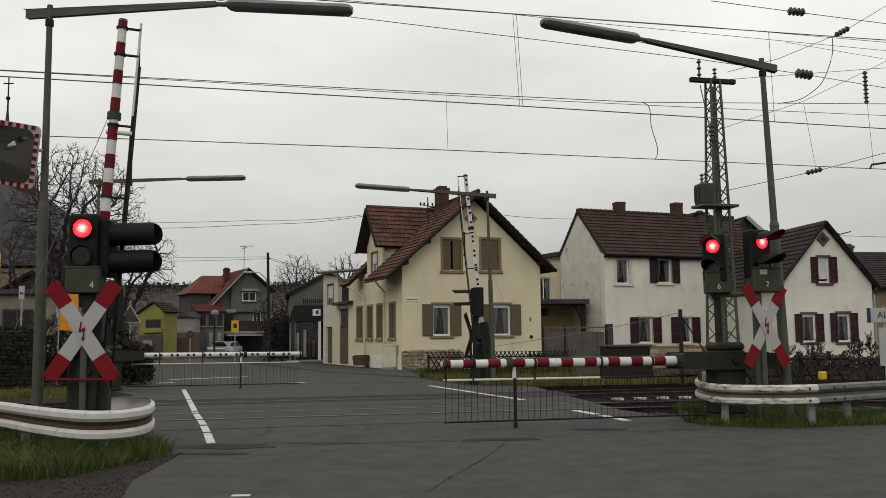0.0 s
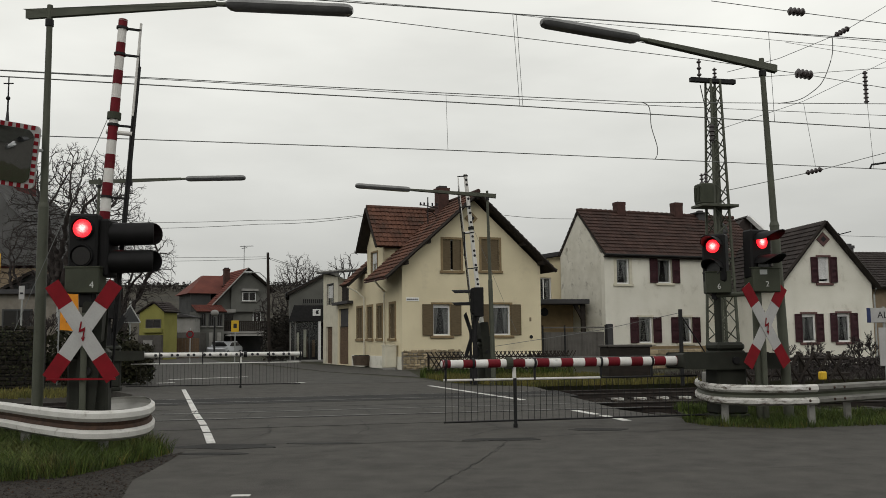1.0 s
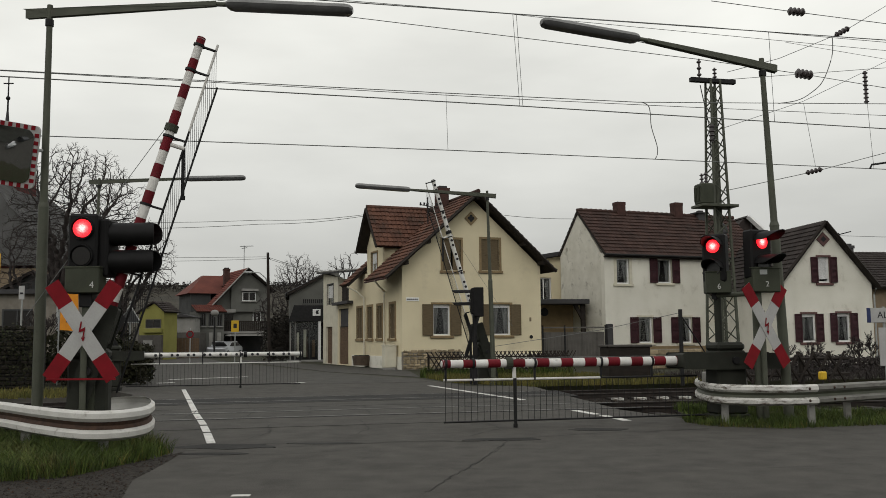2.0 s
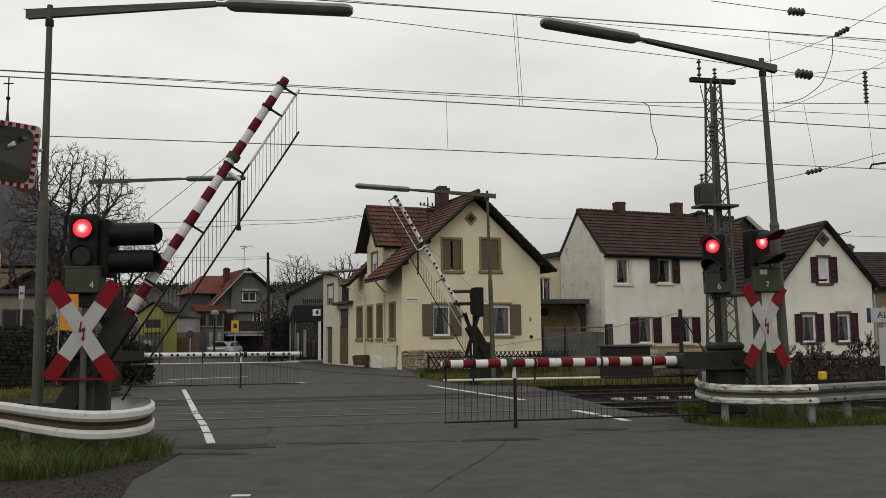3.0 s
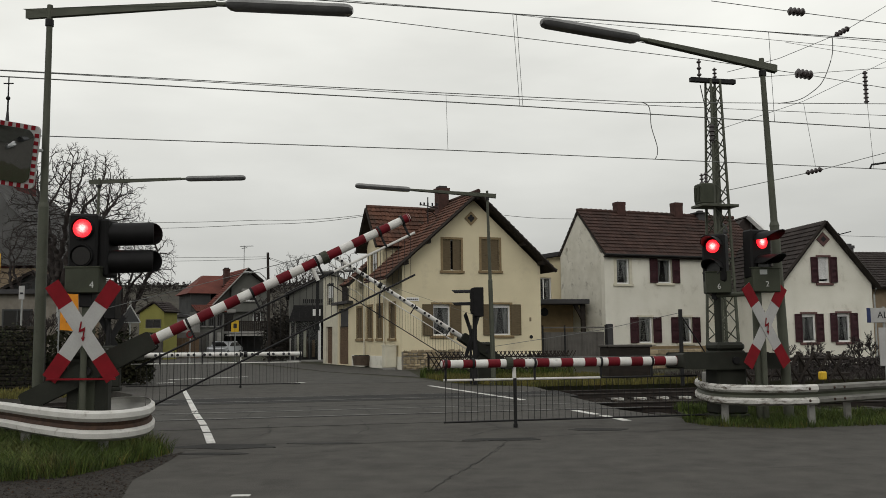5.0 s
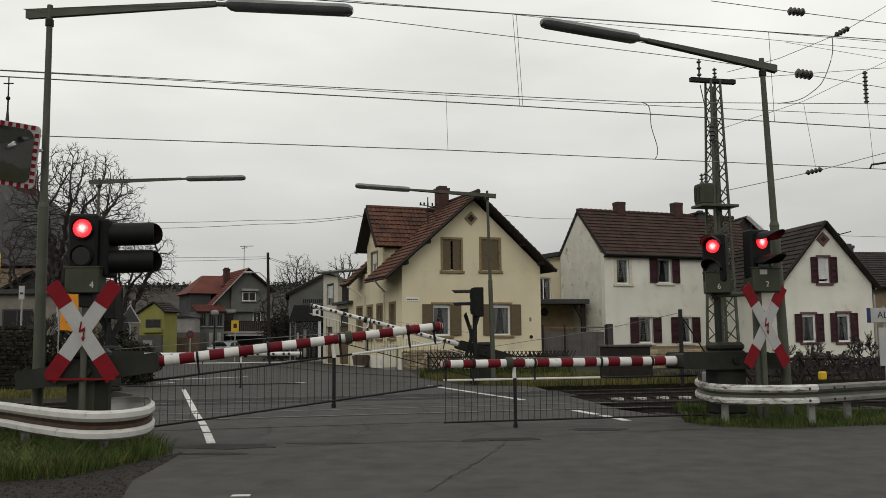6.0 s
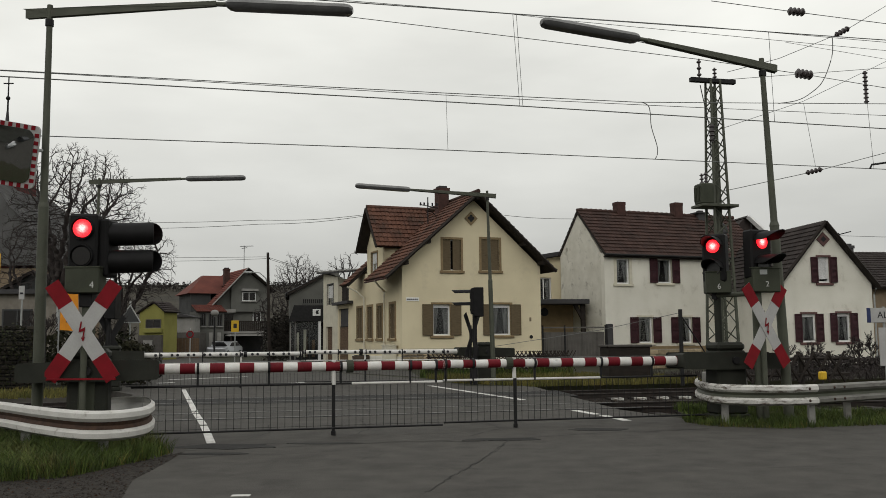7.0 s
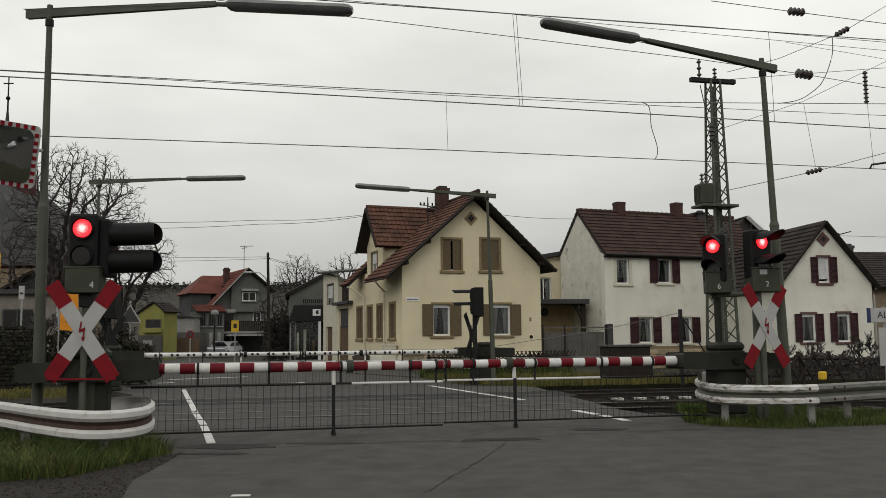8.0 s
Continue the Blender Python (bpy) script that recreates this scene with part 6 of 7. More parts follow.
pt = thing("planter", "round brown planter on the pavement", "planter", pose(-4.35, 48.2, 0.1))
bm = rod(B(), (0, 0, 0), (0, 0, 0.5), 0.44, 0.52, 20)
part("bowl", bm, M["terracotta"], pt)
part("soil", rod(B(), (0, 0, 0.44), (0, 0, 0.54), 0.46, 0.40, 18), M["earth"], pt)
mk = thing("marker_box", "yellow marker box on the trackside", "marker", pose(9.95, 24.0, 0, 0, 0, 20))
part("box", box(B(), -0.095, 0.095, -0.08, 0.08, 0.27, 0.49, 0.03), M["sign_yellow"], mk)
part("stake", rod(B(), (0, 0, -0.15), (0, 0, 0.25), 0.03), M["dark_metal"], mk)
st = thing("station_sign", "white station name board with a blue edge", "sign", pose(13.12, 27.6, 0, 0, 0, 6))
part("board", box(B(), -0.12, 2.4, 0, 0.05, 1.81, 2.26, 0.01), M["white"], st)
part("blue_edge", box(B(), -0.23, -0.121, 0, 0.05, 1.81, 2.26, 0.01), M["blue"], st)
lettering("name", "AL", 0.29, M["ink"], st, pose(0.25, -0.004, 2.035, 90))
for x in (0.35, 1.9):
    part("post", rod(B(), (x, 0.1, 0), (x, 0.1, 2.3), 0.04), M["zinc"], st)
part("notice", box(B(), 0.12, 1.6, 0.02, 0.06, 0.5, 1.66, 0.01), M["white"], st)
gp = thing("wire_post", "short dark post with a slanting wire brace", "post", pose(7.05, 27.0, 0))
part("post", rod(B(), (0, 0, 0), (0, 0, 2.25), 0.06, seg=10), M["dark_metal"], gp)
part("brace", chain(B(), [(0, 0, 2.1), (1.0, 0.3, 0.6)], 0.02, 0.02, 6), M["dark_metal"], gp)
part("wire", chain(B(), [(0, 0, 2.15), (-2.4, 0.2, 1.65), (-5.5, 0.4, 1.2)], 0.008, 0.008, 5), M["wire"], gp)
lw = thing("low_wall", "low sandstone wall before the white house", "wall", pose(7.2, 41.0, 0, 0, 0, 16), kind="structure")
rnd = random.Random(8)
part("core", box(B(), 0, 5.0, 0.05, 0.35, 0, 0.9), M["mortar"], lw)
zz = 0.0
while zz < 0.85:
    x = 0.0
    while x < 4.9:
        ww = min(rnd.uniform(0.3, 0.6), 5 - x)
        part("stone", box(B(), x + 0.01, x + ww - 0.01, 0.0, 0.06, zz + 0.01, zz + 0.21, 0.015), M["stone"], lw)
        x += ww
    zz += 0.22

# far signals, seen from behind
for x, y, turn, hd, nm in ((0.98, 28.6, -88, 0.6, "far crossing signal seen from the side with long hoods"), (-10.2, 27.6, 160, 0.3, "far crossing signal seen from behind")):
    sg = thing("crossing_signal", nm, "crossing signal", pose(x, y, 0), group="crossing signals")
    part("post", rod(B(), (0, 0, 0), (0, 0, 2.9), 0.07, seg=12), M["dark_metal"], sg)
    head(sg, pose(-0.02, 0, 2.62, 0, 0, turn), hd, lit=False, wide=0.42, round_=(25, 130), cut=0.5)
    part("backboard", box(B(), -0.04, 0.28, -0.25, 0.25, 2.12, 3.04, 0.02), M["black"], sg)
for x, y in ((0.90, 28.75), (-10.15, 27.75)):
    cr = thing("st_andrews_cross", "dark back of a warning cross on its post", "warning cross", pose(x, y, 1.55, 0, 0, 60), group="warning crosses")
    for a in (56, -56):
        part("arm", box(B(), -0.8, 0.8, -0.006, 0.006, -0.1, 0.1), M["dark_metal"], cr, at=pose(0, 0.008 if a > 0 else -0.008, 0, 0, a, 0))
    part("post", rod(B(), (0, 0.06, -1.55), (0, 0.06, 0.3), 0.04), M["dark_metal"], cr)

# ---- far side of the street ----


def simple_window(house, x, y, z, w, h, turn=0, frame="frame_white"):
    wm = pose(x, y, z, 0, 0, turn)
    bm = B()
    for a, b, c, d in ((0, 0.07, 0, h), (w - 0.07, w, 0, h), (0.07, w - 0.07, 0, 0.07), (0.07, w - 0.07, h - 0.07, h), (w / 2 - 0.03, w / 2 + 0.03, 0.07, h - 0.07)):
        box(bm, a, b, -0.05, 0.02, c, d)
    wn = part("window", bm, M[frame], house, at=wm)
    part("pane", box(B(), 0.07, w - 0.07, -0.02, -0.005, 0.07, h - 0.07), M["lens_dark"], wn)
    part("sill", box(B(), -0.1, w + 0.1, -0.15, 0, -0.1, 0), M["concrete"], wn)


rh = thing("balcony_house", "grey house with steep red roof and dark balcony", "house", pose(-21.2, 90, 0, 0, 0, 28))
part("gable_wall", prism(B(), [(0.1, 4.4), (3.75, 4.4), (3.75, 6.9), (1.6, 8.5), (0.1, 7.0)], 0, 0.4), M["grey_render"], rh)
part("body", box(B(), -1.2, 3.7, 0.4, 9, 0, 5.2), M["grey_render"], rh)
part("upper_body", prism(B(), [(0.1, 5.2), (3.7, 5.2), (3.7, 6.8), (1.6, 8.4), (-1.6, 5.2)], 0.41, 8.8), M["grey_render"], rh)
roof(rh, (4.5, -0.6, 6.45), (0, 9.6, 0), (-2.9, 0, 2.3), M["tile_bright"], seed=20)
roof(rh, (-2.15, -0.6, 4.75), (0, 2.6, 0), (3.75, 0, 4.0), M["tile_bright"], seed=21)
roof(rh, (0.1, 2.0, 7.15), (0, 7, 0), (1.5, 0, 1.6), M["tile_bright"], seed=31)
for e in ((-2.15, 4.75), (4.5, 6.45)):
    part("barge_board", chain(B(), [(e[0], -0.62, e[1]), (1.6, -0.62, 8.75)], 0.07, 0.07, 4), M["wood_dark"] if e[0] > 0 else M["concrete"], rh)
part("cross_wing", box(B(), -3.2, -1.2, 3.0, 8.6, 0, 6.4), M["dark_render"], rh)
bm = B()
lo_ = [bm.verts.new(v) for v in ((-3.6, 2.6, 6.3), (1.4, 2.6, 6.3), (1.4, 9.0, 6.3), (-3.6, 9.0, 6.3))]
hi_ = [bm.verts.new(v) for v in ((-1.5, 5.4, 8.3), (1.4, 5.4, 8.3), (1.4, 6.4, 8.3), (-1.5, 6.4, 8.3))]
for k in range(4):
    bm.faces.new((lo_[k], lo_[(k + 1) % 4], hi_[(k + 1) % 4], hi_[k]))
bm.faces.new(lo_), bm.faces.new(hi_)
part("hipped_roof", bm, M["tile_bright"], rh)
fw = part("front_wing", box(B(), -3.75, -1.25, -2.6, 1.0, 0, 4.35), M["grey_render"], rh)
roof(rh, (-3.95, -2.8, 4.3), (2.9, 0, 0), (0, 2.4, 0.7), M["tile_bright"], seed=23)
for x in (-3.5, -2.75, -1.95):
    simple_window(rh, x, -2.62, 2.9, 0.5, 1.2, frame="dark_render")
    part("pale_panel", box(B(), x + 0.05, x + 0.4, -2.66, -2.6, 0.9, 2.3, 0.01), M["concrete"], rh)
simple_window(rh, 1.2, -0.02, 5.45, 1.35, 0.9)
part("window_awning", prism(B(), [(1.05, 6.45), (2.75, 6.45), (2.7, 6.68), (1.1, 6.68)], -0.45, 0.0), M["concrete"], rh)
simple_window(rh, 2.4, 0.38, 3.4, 0.85, 1.0)
bal = part("balcony", box(B(), -1.15, 3.8, -1.4, 0.4, 2.2, 2.42, 0.01), M["concrete"], rh)
for k in range(24):
    part("baluster", box(B(), -1.13 + k * 0.207, -0.98 + k * 0.207, -1.4, -1.36, 2.42, 3.35), M["wood_dark"], bal)
part("balcony_rail", box(B(), -1.15, 3.8, -1.44, -1.32, 3.35, 3.45), M["wood_dark"], bal)
part("balcony_door", box(B(), -0.6, 0.4, 0.34, 0.399, 2.42, 4.2), M["lens_dark"], rh)
part("name_board", box(B(), -1.1, 0.5, -0.2, -0.1, 4.28, 4.62, 0.01), M["concrete"], rh, "pale board under the gable")
part("carport_roof", prism(B(), [(-0.9, 1.95), (3.4, 1.95), (3.2, 2.12), (-0.7, 2.12)], -3.4, -1.45), M["concrete"], rh)
for x in (-0.8, 3.2):
    part("carport_post", box(B(), x, x + 0.12, -3.3, -3.18, 0, 1.95), M["wood_dark"], rh)
# near-black panel on the wall paints the shade of a garage opening
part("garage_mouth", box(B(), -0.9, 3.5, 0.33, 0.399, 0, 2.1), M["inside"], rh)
chimney(rh, 0.35, 3.0, 7.0, 9.0, 0.55)
bm = rod(B(), (1.75, 1.5, 8.2), (1.75, 1.5, 11.2), 0.03)
for k, a, b in ((11.1, -0.45, 0.95), (10.9, -0.25, 0.3)):
    rod(bm, (1.75 + a, 1.5, k), (1.75 + b, 1.5, k + 0.1), 0.03)
part("aerial", bm, M["dark_metal"], rh)

gy = thing("lime_house", "small lime-yellow house with a shallow gable", "house", pose(-25.6, 75, 0, 0, 0, -15))
part("body", prism(B(), [(0.5, 0), (2.78, 0), (2.78, 3.95), (1.85, 4.6), (0.5, 3.9)], 0, 2.0), M["lime"], gy)
roof(gy, (3.0, -0.2, 3.9), (0, 2.4, 0), (-1.15, 0, 0.88), M["tile_dark"], seed=24, thick=0.08)
roof(gy, (0.25, -0.2, 3.8), (0, 2.4, 0), (1.6, 0, 0.98), M["tile_dark"], seed=25, thick=0.08)
simple_window(gy, 1.12, -0.02, 2.56, 1.42, 0.74, frame="sheet_brown")
part("balcony_panel", box(B(), 1.0, 2.7, -0.3, 0.0, 2.2, 2.55, 0.02), M["lime"], gy)
part("porch", box(B(), 0.6, 2.74, -0.28, 0.0, 0, 2.0), M["sheet_brown"], gy)
part("door", box(B(), 1.08, 1.96, -0.32, -0.28, 0, 1.58, 0.01), M["concrete"], gy, "pale door")
wf = thing("board_fence", "brown board fence beside the lime house", "fence", pose(-23.6, 78, 0, 0, 0, -5))
for k in range(9):
    part("board", box(B(), k * 0.3, k * 0.3 + 0.27, 0, 0.03, 0.05, 1.75), M["wood"], wf)
gs = thing("shed", "low shed with a pale upper wall", "shed", pose(-25.2, 84, 0))
part("body", box(B(), 0, 2.6, 0, 4, 0, 2.3), M["sheet_brown"], gs)
part("upper_wall", box(B(), 0.1, 2.1, -0.02, 3.9, 2.3, 3.7), M["concrete"], gs)
part("roof", prism(B(), [(-0.1, 3.7), (2.3, 3.7), (1.0, 4.0)], -0.3, 4.3), M["slate"], gs)

tp = thing("telegraph_pole", "dark wooden telegraph pole with a curved lamp", "telegraph pole", pose(-11.5, 60, 0))
part("pole", rod(B(), (0, 0, 0), (-0.18, 0, 7.3), 0.12, 0.085, 12), M["wood_dark"], tp)
part("lamp_arm", chain(B(), [(-0.14, 0, 5.0), (-0.3, 0, 5.6), (-0.7, 0, 5.95), (-1.3, 0, 6.0)], 0.035, 0.035, 8), M["zinc"], tp)
part("lamp_head", box(B(), -1.75, -1.2, -0.1, 0.1, 5.92, 6.06, 0.04), M["zinc"], tp)
part("insulator_peg", box(B(), -0.24, -0.02, -0.04, 0.04, 6.86, 6.96, 0.01), M["dark_metal"], tp)
PHONE = [((-19.5, 48, 7.95), (-9.79, 48, 7.87), (-4.1, 48, 8.12)), ((-19.5, 48, 7.55), (-9.79, 48, 7.65), (-4.1, 48, 8.05)), ((2.0, 49, 8.35), (7.7, 51.5, 8.25)), ((-24, 60, 7.3), (-11.68, 60, 7.02)), ((-24, 60, 6.9), (-11.68, 60, 6.9)), ((-11.68, 60, 7.0), (-7.6, 58.5, 5.9)), ((-11.68, 60, 6.9), (-7.6, 58.5, 5.8)), ((24.0, 55, 7.55), (40, 55, 7.3))]
for run in PHONE:
    pts = [Vector(p) for p in run]
    fine = []
    for a, b in zip(pts, pts[1:]):
        fine += [a.lerp(b, k / 6) - Vector((0, 0, 0.12 * math.sin(math.pi * k / 6))) for k in range(6)]
    solo("telephone_wire", chain(B(), fine + [pts[-1]], 0.014, 0.014, 5), M["wire"], "dark telephone wire between house and pole", "wire", group="telephone wires")

ys = thing("yellow_sign", "yellow sign with a dark mark on a post", "sign", pose(-13.8, 60.0, 0))
part("plate", box(B(), -0.25, 0.25, 0, 0.03, 2.05, 2.8, 0.01), M["sign_yellow"], ys)
part("mark", box(B(), -0.1, 0.12, -0.012, -0.001, 2.3, 2.6), M["ink"], ys)
part("post", rod(B(), (0, 0.05, 0), (0, 0.05, 2.7), 0.04), M["zinc"], ys)
gl = thing("globe_lamp", "white globe lamp on a wall post", "lamp", pose(-20.2, 80.0, 0))
part("globe", ball(B(), (0, 0, 3.95), 0.36, 16, (1, 1, 0.8)), M["concrete"], gl, smooth=True)
part("post", rod(B(), (0, 0, 0), (0, 0, 3.6), 0.08), M["dark_metal"], gl)
rs = thing("round_sign", "red-ringed round road sign on a post", "sign", pose(-16.2, 58.0, 0))
part("ring", rod(B(), (0, 0, 1.9), (0, -0.02, 1.9), 0.24, seg=20), M["red"], rs)
part("disc", rod(B(), (0, -0.021, 1.9), (0, -0.03, 1.9), 0.16, seg=20), M["dark_render"], rs)
part("post", rod(B(), (0, 0.04, 0), (0, 0.04, 2.3), 0.035), M["zinc"], rs)
tg = thing("triangle_sign", "grey back of a triangular road sign", "sign", pose(-10.9, 31.5, 0, 0, 0, 10))
bm = B()
for a, b in (((-0.35, 2.1), (0, 2.7)), ((0.35, 2.1), (0, 2.7)), ((-0.35, 2.1), (0.35, 2.1))):
    rod(bm, (a[0], 0, a[1]), (b[0], 0, b[1]), 0.022, seg=8)
part("rim", bm, M["zinc"], tg)
part("plate", prism(B(), [(-0.31, 2.12), (0.31, 2.12), (0, 2.65)], -0.008, 0.008), M["dark_render"], tg)
part("post", rod(B(), (0, 0.04, 0), (0, 0.04, 2.85), 0.03), M["zinc"], tg)


def car(at, body, label):
    ob = thing("car", label, "car", at, group="parked cars")
    prof = [(-2.1, 0.35), (-2.15, 0.75), (-1.9, 0.95), (-1.2, 1.0), (-0.6, 1.42), (0.9, 1.45), (1.6, 1.05), (2.05, 0.95), (2.1, 0.35)]
    bm = prism(B(), prof, -0.85, 0.85)
    bmesh.ops.bevel(bm, geom=[e for e in bm.edges if abs(e.verts[0].co.y - e.verts[1].co.y) < 0.01], offset=0.07, segments=2, affect="EDGES")
    part("body", bm, M[body], ob, smooth=True)
    for y in (-0.858, 0.858):
        part("side_window", prism(B(), [(-1.0, 1.0), (-0.5, 1.35), (0.85, 1.38), (1.35, 1.05)], y - 0.006, y + 0.006), M["lens_dark"], ob)
    part("windscreen", prism(B(), [(-0.7, -0.02), (0.7, -0.02), (0.6, 0.6), (-0.6, 0.6)], -0.01, 0.01), M["lens_dark"], ob, at=pose(-1.2, 0, 1.03, 0, 0, 90) @ pose(0, 0, 0, -55))
    for x in (-1.35, 1.35):
        for y in (-0.8, 0.8):
            wl_ = part("wheel", rod(B(), (x, y - 0.1, 0.32), (x, y + 0.1, 0.32), 0.32, seg=20), M["rubber"], ob)
            part("rim", rod(B(), (x, y - 0.11, 0.32), (x, y + 0.11, 0.32), 0.19, seg=16), M["zinc"], wl_)
    return ob


car(pose(-20.3, 84.5, 0, 0, 0, 80), "car_silver", "silver car parked under the balcony house")
car(pose(-9.0, -6.5, 0, 0, 0, 70), "car_silver", "silver car parked behind, seen in the mirror")
car(pose(-6.6, -14.0, 0, 0, 0, 60), "car_dark", "dark car parked behind, seen in the mirror")

# what lies behind the camera closes the place
bh = thing("house_behind", "plain pale house across the road, seen in the mirror", "house", pose(-22, -32, 0, 0, 0, 10))
part("body", box(B(), 0, 26, 0, 8, 0, 6), M["grey_render"], bh)
roof(bh, (-0.3, 8.3, 5.9), (26.6, 0, 0), (0, -4.3, 3.6), M["tile_brown"], seed=26, tile=0.6, course=0.6)

# ---- left of the crossing: garden wall, sheds, church ----
wl_thing = thing("garden_wall", "dark rubble garden wall with overgrown top", "wall", Matrix.Translation(track(-5.6, 31.0)) @ pose(0, 0, 0, 0, 0, 180 + 13.5 - 6))
part("core", box(B(), 0, 14, -0.2, 0.2, 0, 1.85), M["inside"], wl_thing)
rnd = random.Random(14)
count = 0
big = []
zz = 0.0
while zz < 1.85:
    hh = rnd.uniform(0.09, 0.17)
    x = rnd.uniform(-0.1, 0.0)
    while x < 13.8:
        ww = rnd.uniform(0.10, 0.34)
        bm = box(B(), x + 0.015, x + ww - 0.015, 0.18, 0.22 + rnd.uniform(0.02, 0.07), zz + 0.01 + rnd.uniform(0, 0.02), zz + hh - rnd.uniform(0.0, 0.02), 0.02)
        if x < 6.5 and count < 230:
            part("stone", bm, M["stone_grey"], wl_thing)
            count += 1
        else:
            me = mesh_of("stone", bm, M["stone_grey"])
            big.append(me)
        x += ww
    zz += hh
bm = B()
for me in big:
    bm.from_mesh(me)
    bpy.data.meshes.remove(me)
tagged(part("stones", bm, M["stone_grey"], wl_thing), kind="stuff")

lb = thing("garage_row", "grey-beige garage row behind the garden wall", "garage", pose(-24.5, 41, 0, 0, 0, 12))
part("body", box(B(), 0, 7.2, 0, 6, 0, 3.7), M["mortar"], lb)
part("roof", box(B(), -0.2, 7.4, -0.3, 6.2, 3.7, 3.9), M["slate"], lb)
for x in (0.6, 2.4, 4.2):
    simple_window(lb, x, -0.02, 1.9, 1.3, 1.1, frame="dark_render")
pipe(lb, [(6.6, -0.1, 3.6), (6.6, -0.1, 0.2)], 0.05)
hs = thing("back_house", "low house with a dark gable behind the garages", "house", pose(-33, 58, 0, 0, 0, 5))
part("body", box(B(), 0, 8.6, 0, 6, 0, 4.0), M["mortar"], hs)
part("gable", prism(B(), [(3.0, 4.0), (8.6, 4.0), (6.4, 6.0)], 0, 6), M["dark_render"], hs)
roof(hs, (8.9, -0.3, 3.8), (0, 6.6, 0), (-2.5, 0, 2.3), M["tile_dark"], seed=27)
roof(hs, (2.7, -0.3, 3.8), (0, 6.6, 0), (3.7, 0, 2.3), M["tile_dark"], seed=33)
ob = thing("banner", "orange advertising banner with dark bars", "banner", pose(-12.95, 30.6, 0, 0, 0, 8))
part("sheet", prism(B(), [(0.0, 1.85), (0.62, 1.8), (0.55, 3.25), (0.02, 3.2)], -0.01, 0.01), M["orange"], ob)
for k, (x0, z0, x1, z1) in enumerate(((0.1, 2.75, 0.3, 2.95), (0.15, 2.45, 0.45, 2.6), (0.2, 2.1, 0.5, 2.25))):
    part("bar", box(B(), x0, x1, -0.018, -0.011, z0, z1), M["red"] if k == 0 else M["ink"], ob)
part("pole", rod(B(), (-0.03, 0, 0), (-0.03, 0, 3.3), 0.025), M["zinc"], ob)
ob = thing("stop_sign_post", "small white sign on a thin post", "sign", pose(-13.9, 29.8, 0))
part("plate", box(B(), -0.09, 0.09, -0.02, 0, 2.85, 3.3), M["white"], ob)
part("bar", box(B(), -0.05, 0.05, -0.026, -0.021, 3.02, 3.08), M["ink"], ob)
part("post", rod(B(), (0, 0.03, 0), (0, 0.03, 3.3), 0.03), M["zinc"], ob)
ob = thing("yellow_sign", "yellow plate at the edge of the garden", "sign", pose(-14.85, 30.0, 0))
part("plate", box(B(), -0.3, 0.1, 0, 0.02, 3.7, 4.4), M["sign_yellow"], ob)
part("post", rod(B(), (-0.1, 0.04, 0), (-0.1, 0.04, 4.3), 0.03), M["zinc"], ob)

chu = thing("church", "slate-roofed church with a red brick tower and spire", "church", pose(-39.0, 74, 0))
part("nave", box(B(), -8, 5.6, 0.4, 14, 0, 7.6), M["stone_trim"], chu)
# bell-cast roof: steep above, flaring out towards the eave
cast = [(-4.0, 19.0), (-0.5, 16.2), (2.4, 13.9), (3.1, 12.75), (4.05, 11.9), (4.85, 10.95), (5.65, 9.9), (6.1, 7.8)]
bm = B()
rows_ = [[bm.verts.new((x, y, z)) for x, z in cast] for y in (0.0, 14.0)]
for k in range(len(cast) - 1):
    bm.faces.new((rows_[0][k], rows_[0][k + 1], rows_[1][k + 1], rows_[1][k]))
for row in rows_:
    bm.faces.new(row + [bm.verts.new((-4.0, row[0].co.y, 7.8))])
rf_ = part("roof", bm, M["old_slate"], chu)
rnd = random.Random(28)
tv, tf = [], []
for (xa, za), (xb, zb) in zip(cast, cast[1:]):
    n = max(1, round(math.hypot(xb - xa, zb - za) / 0.45))
    for k in range(n):
        x0, z0, x1, z1 = xa + (xb - xa) * k / n, za + (zb - za) * k / n, xa + (xb - xa) * (k + 1) / n, za + (zb - za) * (k + 1) / n
        y = -0.02
        while y < 13.6:
            i, lift = len(tv), rnd.uniform(0.02, 0.05)
            tv += [(x0, y, z0 + 0.01), (x0, y + 0.42, z0 + 0.01), (x1 + lift, y + 0.42, z1 + lift), (x1 + lift, y, z1 + lift)]
            tf.append((i, i + 1, i + 2, i + 3))
            y += 0.45
me = bpy.data.meshes.new("slate_cladding")
me.from_pydata(tv, [], tf)
me.materials.append(M["old_slate"])
sl_ = new("slate_cladding", me)
sl_.parent = rf_
tagged(sl_, kind="stuff")
tow = part("tower", box(B(), -2.6, 1.0, 6, 9.6, 0, 17.0), M["tower_brick"], chu, "red brick tower with dark louvred openings")
for x in (-1.9, -0.2):
    part("louvre", box(B(), x, x + 0.7, 5.95, 6.0, 14.0, 16.2), M["ink"], tow)
bm = B()
bmesh.ops.create_cone(bm, cap_ends=True, segments=8, radius1=0.7, radius2=0.10, depth=6.5, matrix=Matrix.Translation((-1.1, 7.8, 19.5)))
part("spire", bm, M["slate"], chu)
bm = rod(B(), (-1.1, 7.8, 22.4), (-1.1, 7.8, 26.1), 0.09, 0.05)
ball(bm, (-1.1, 7.8, 24.0), 0.2, 10)
rod(bm, (-1.55, 7.8, 25.4), (-0.65, 7.8, 25.4), 0.06)
part("spire_cross", bm, M["dark_metal"], chu)

# ---- bare trees and shrubs ----


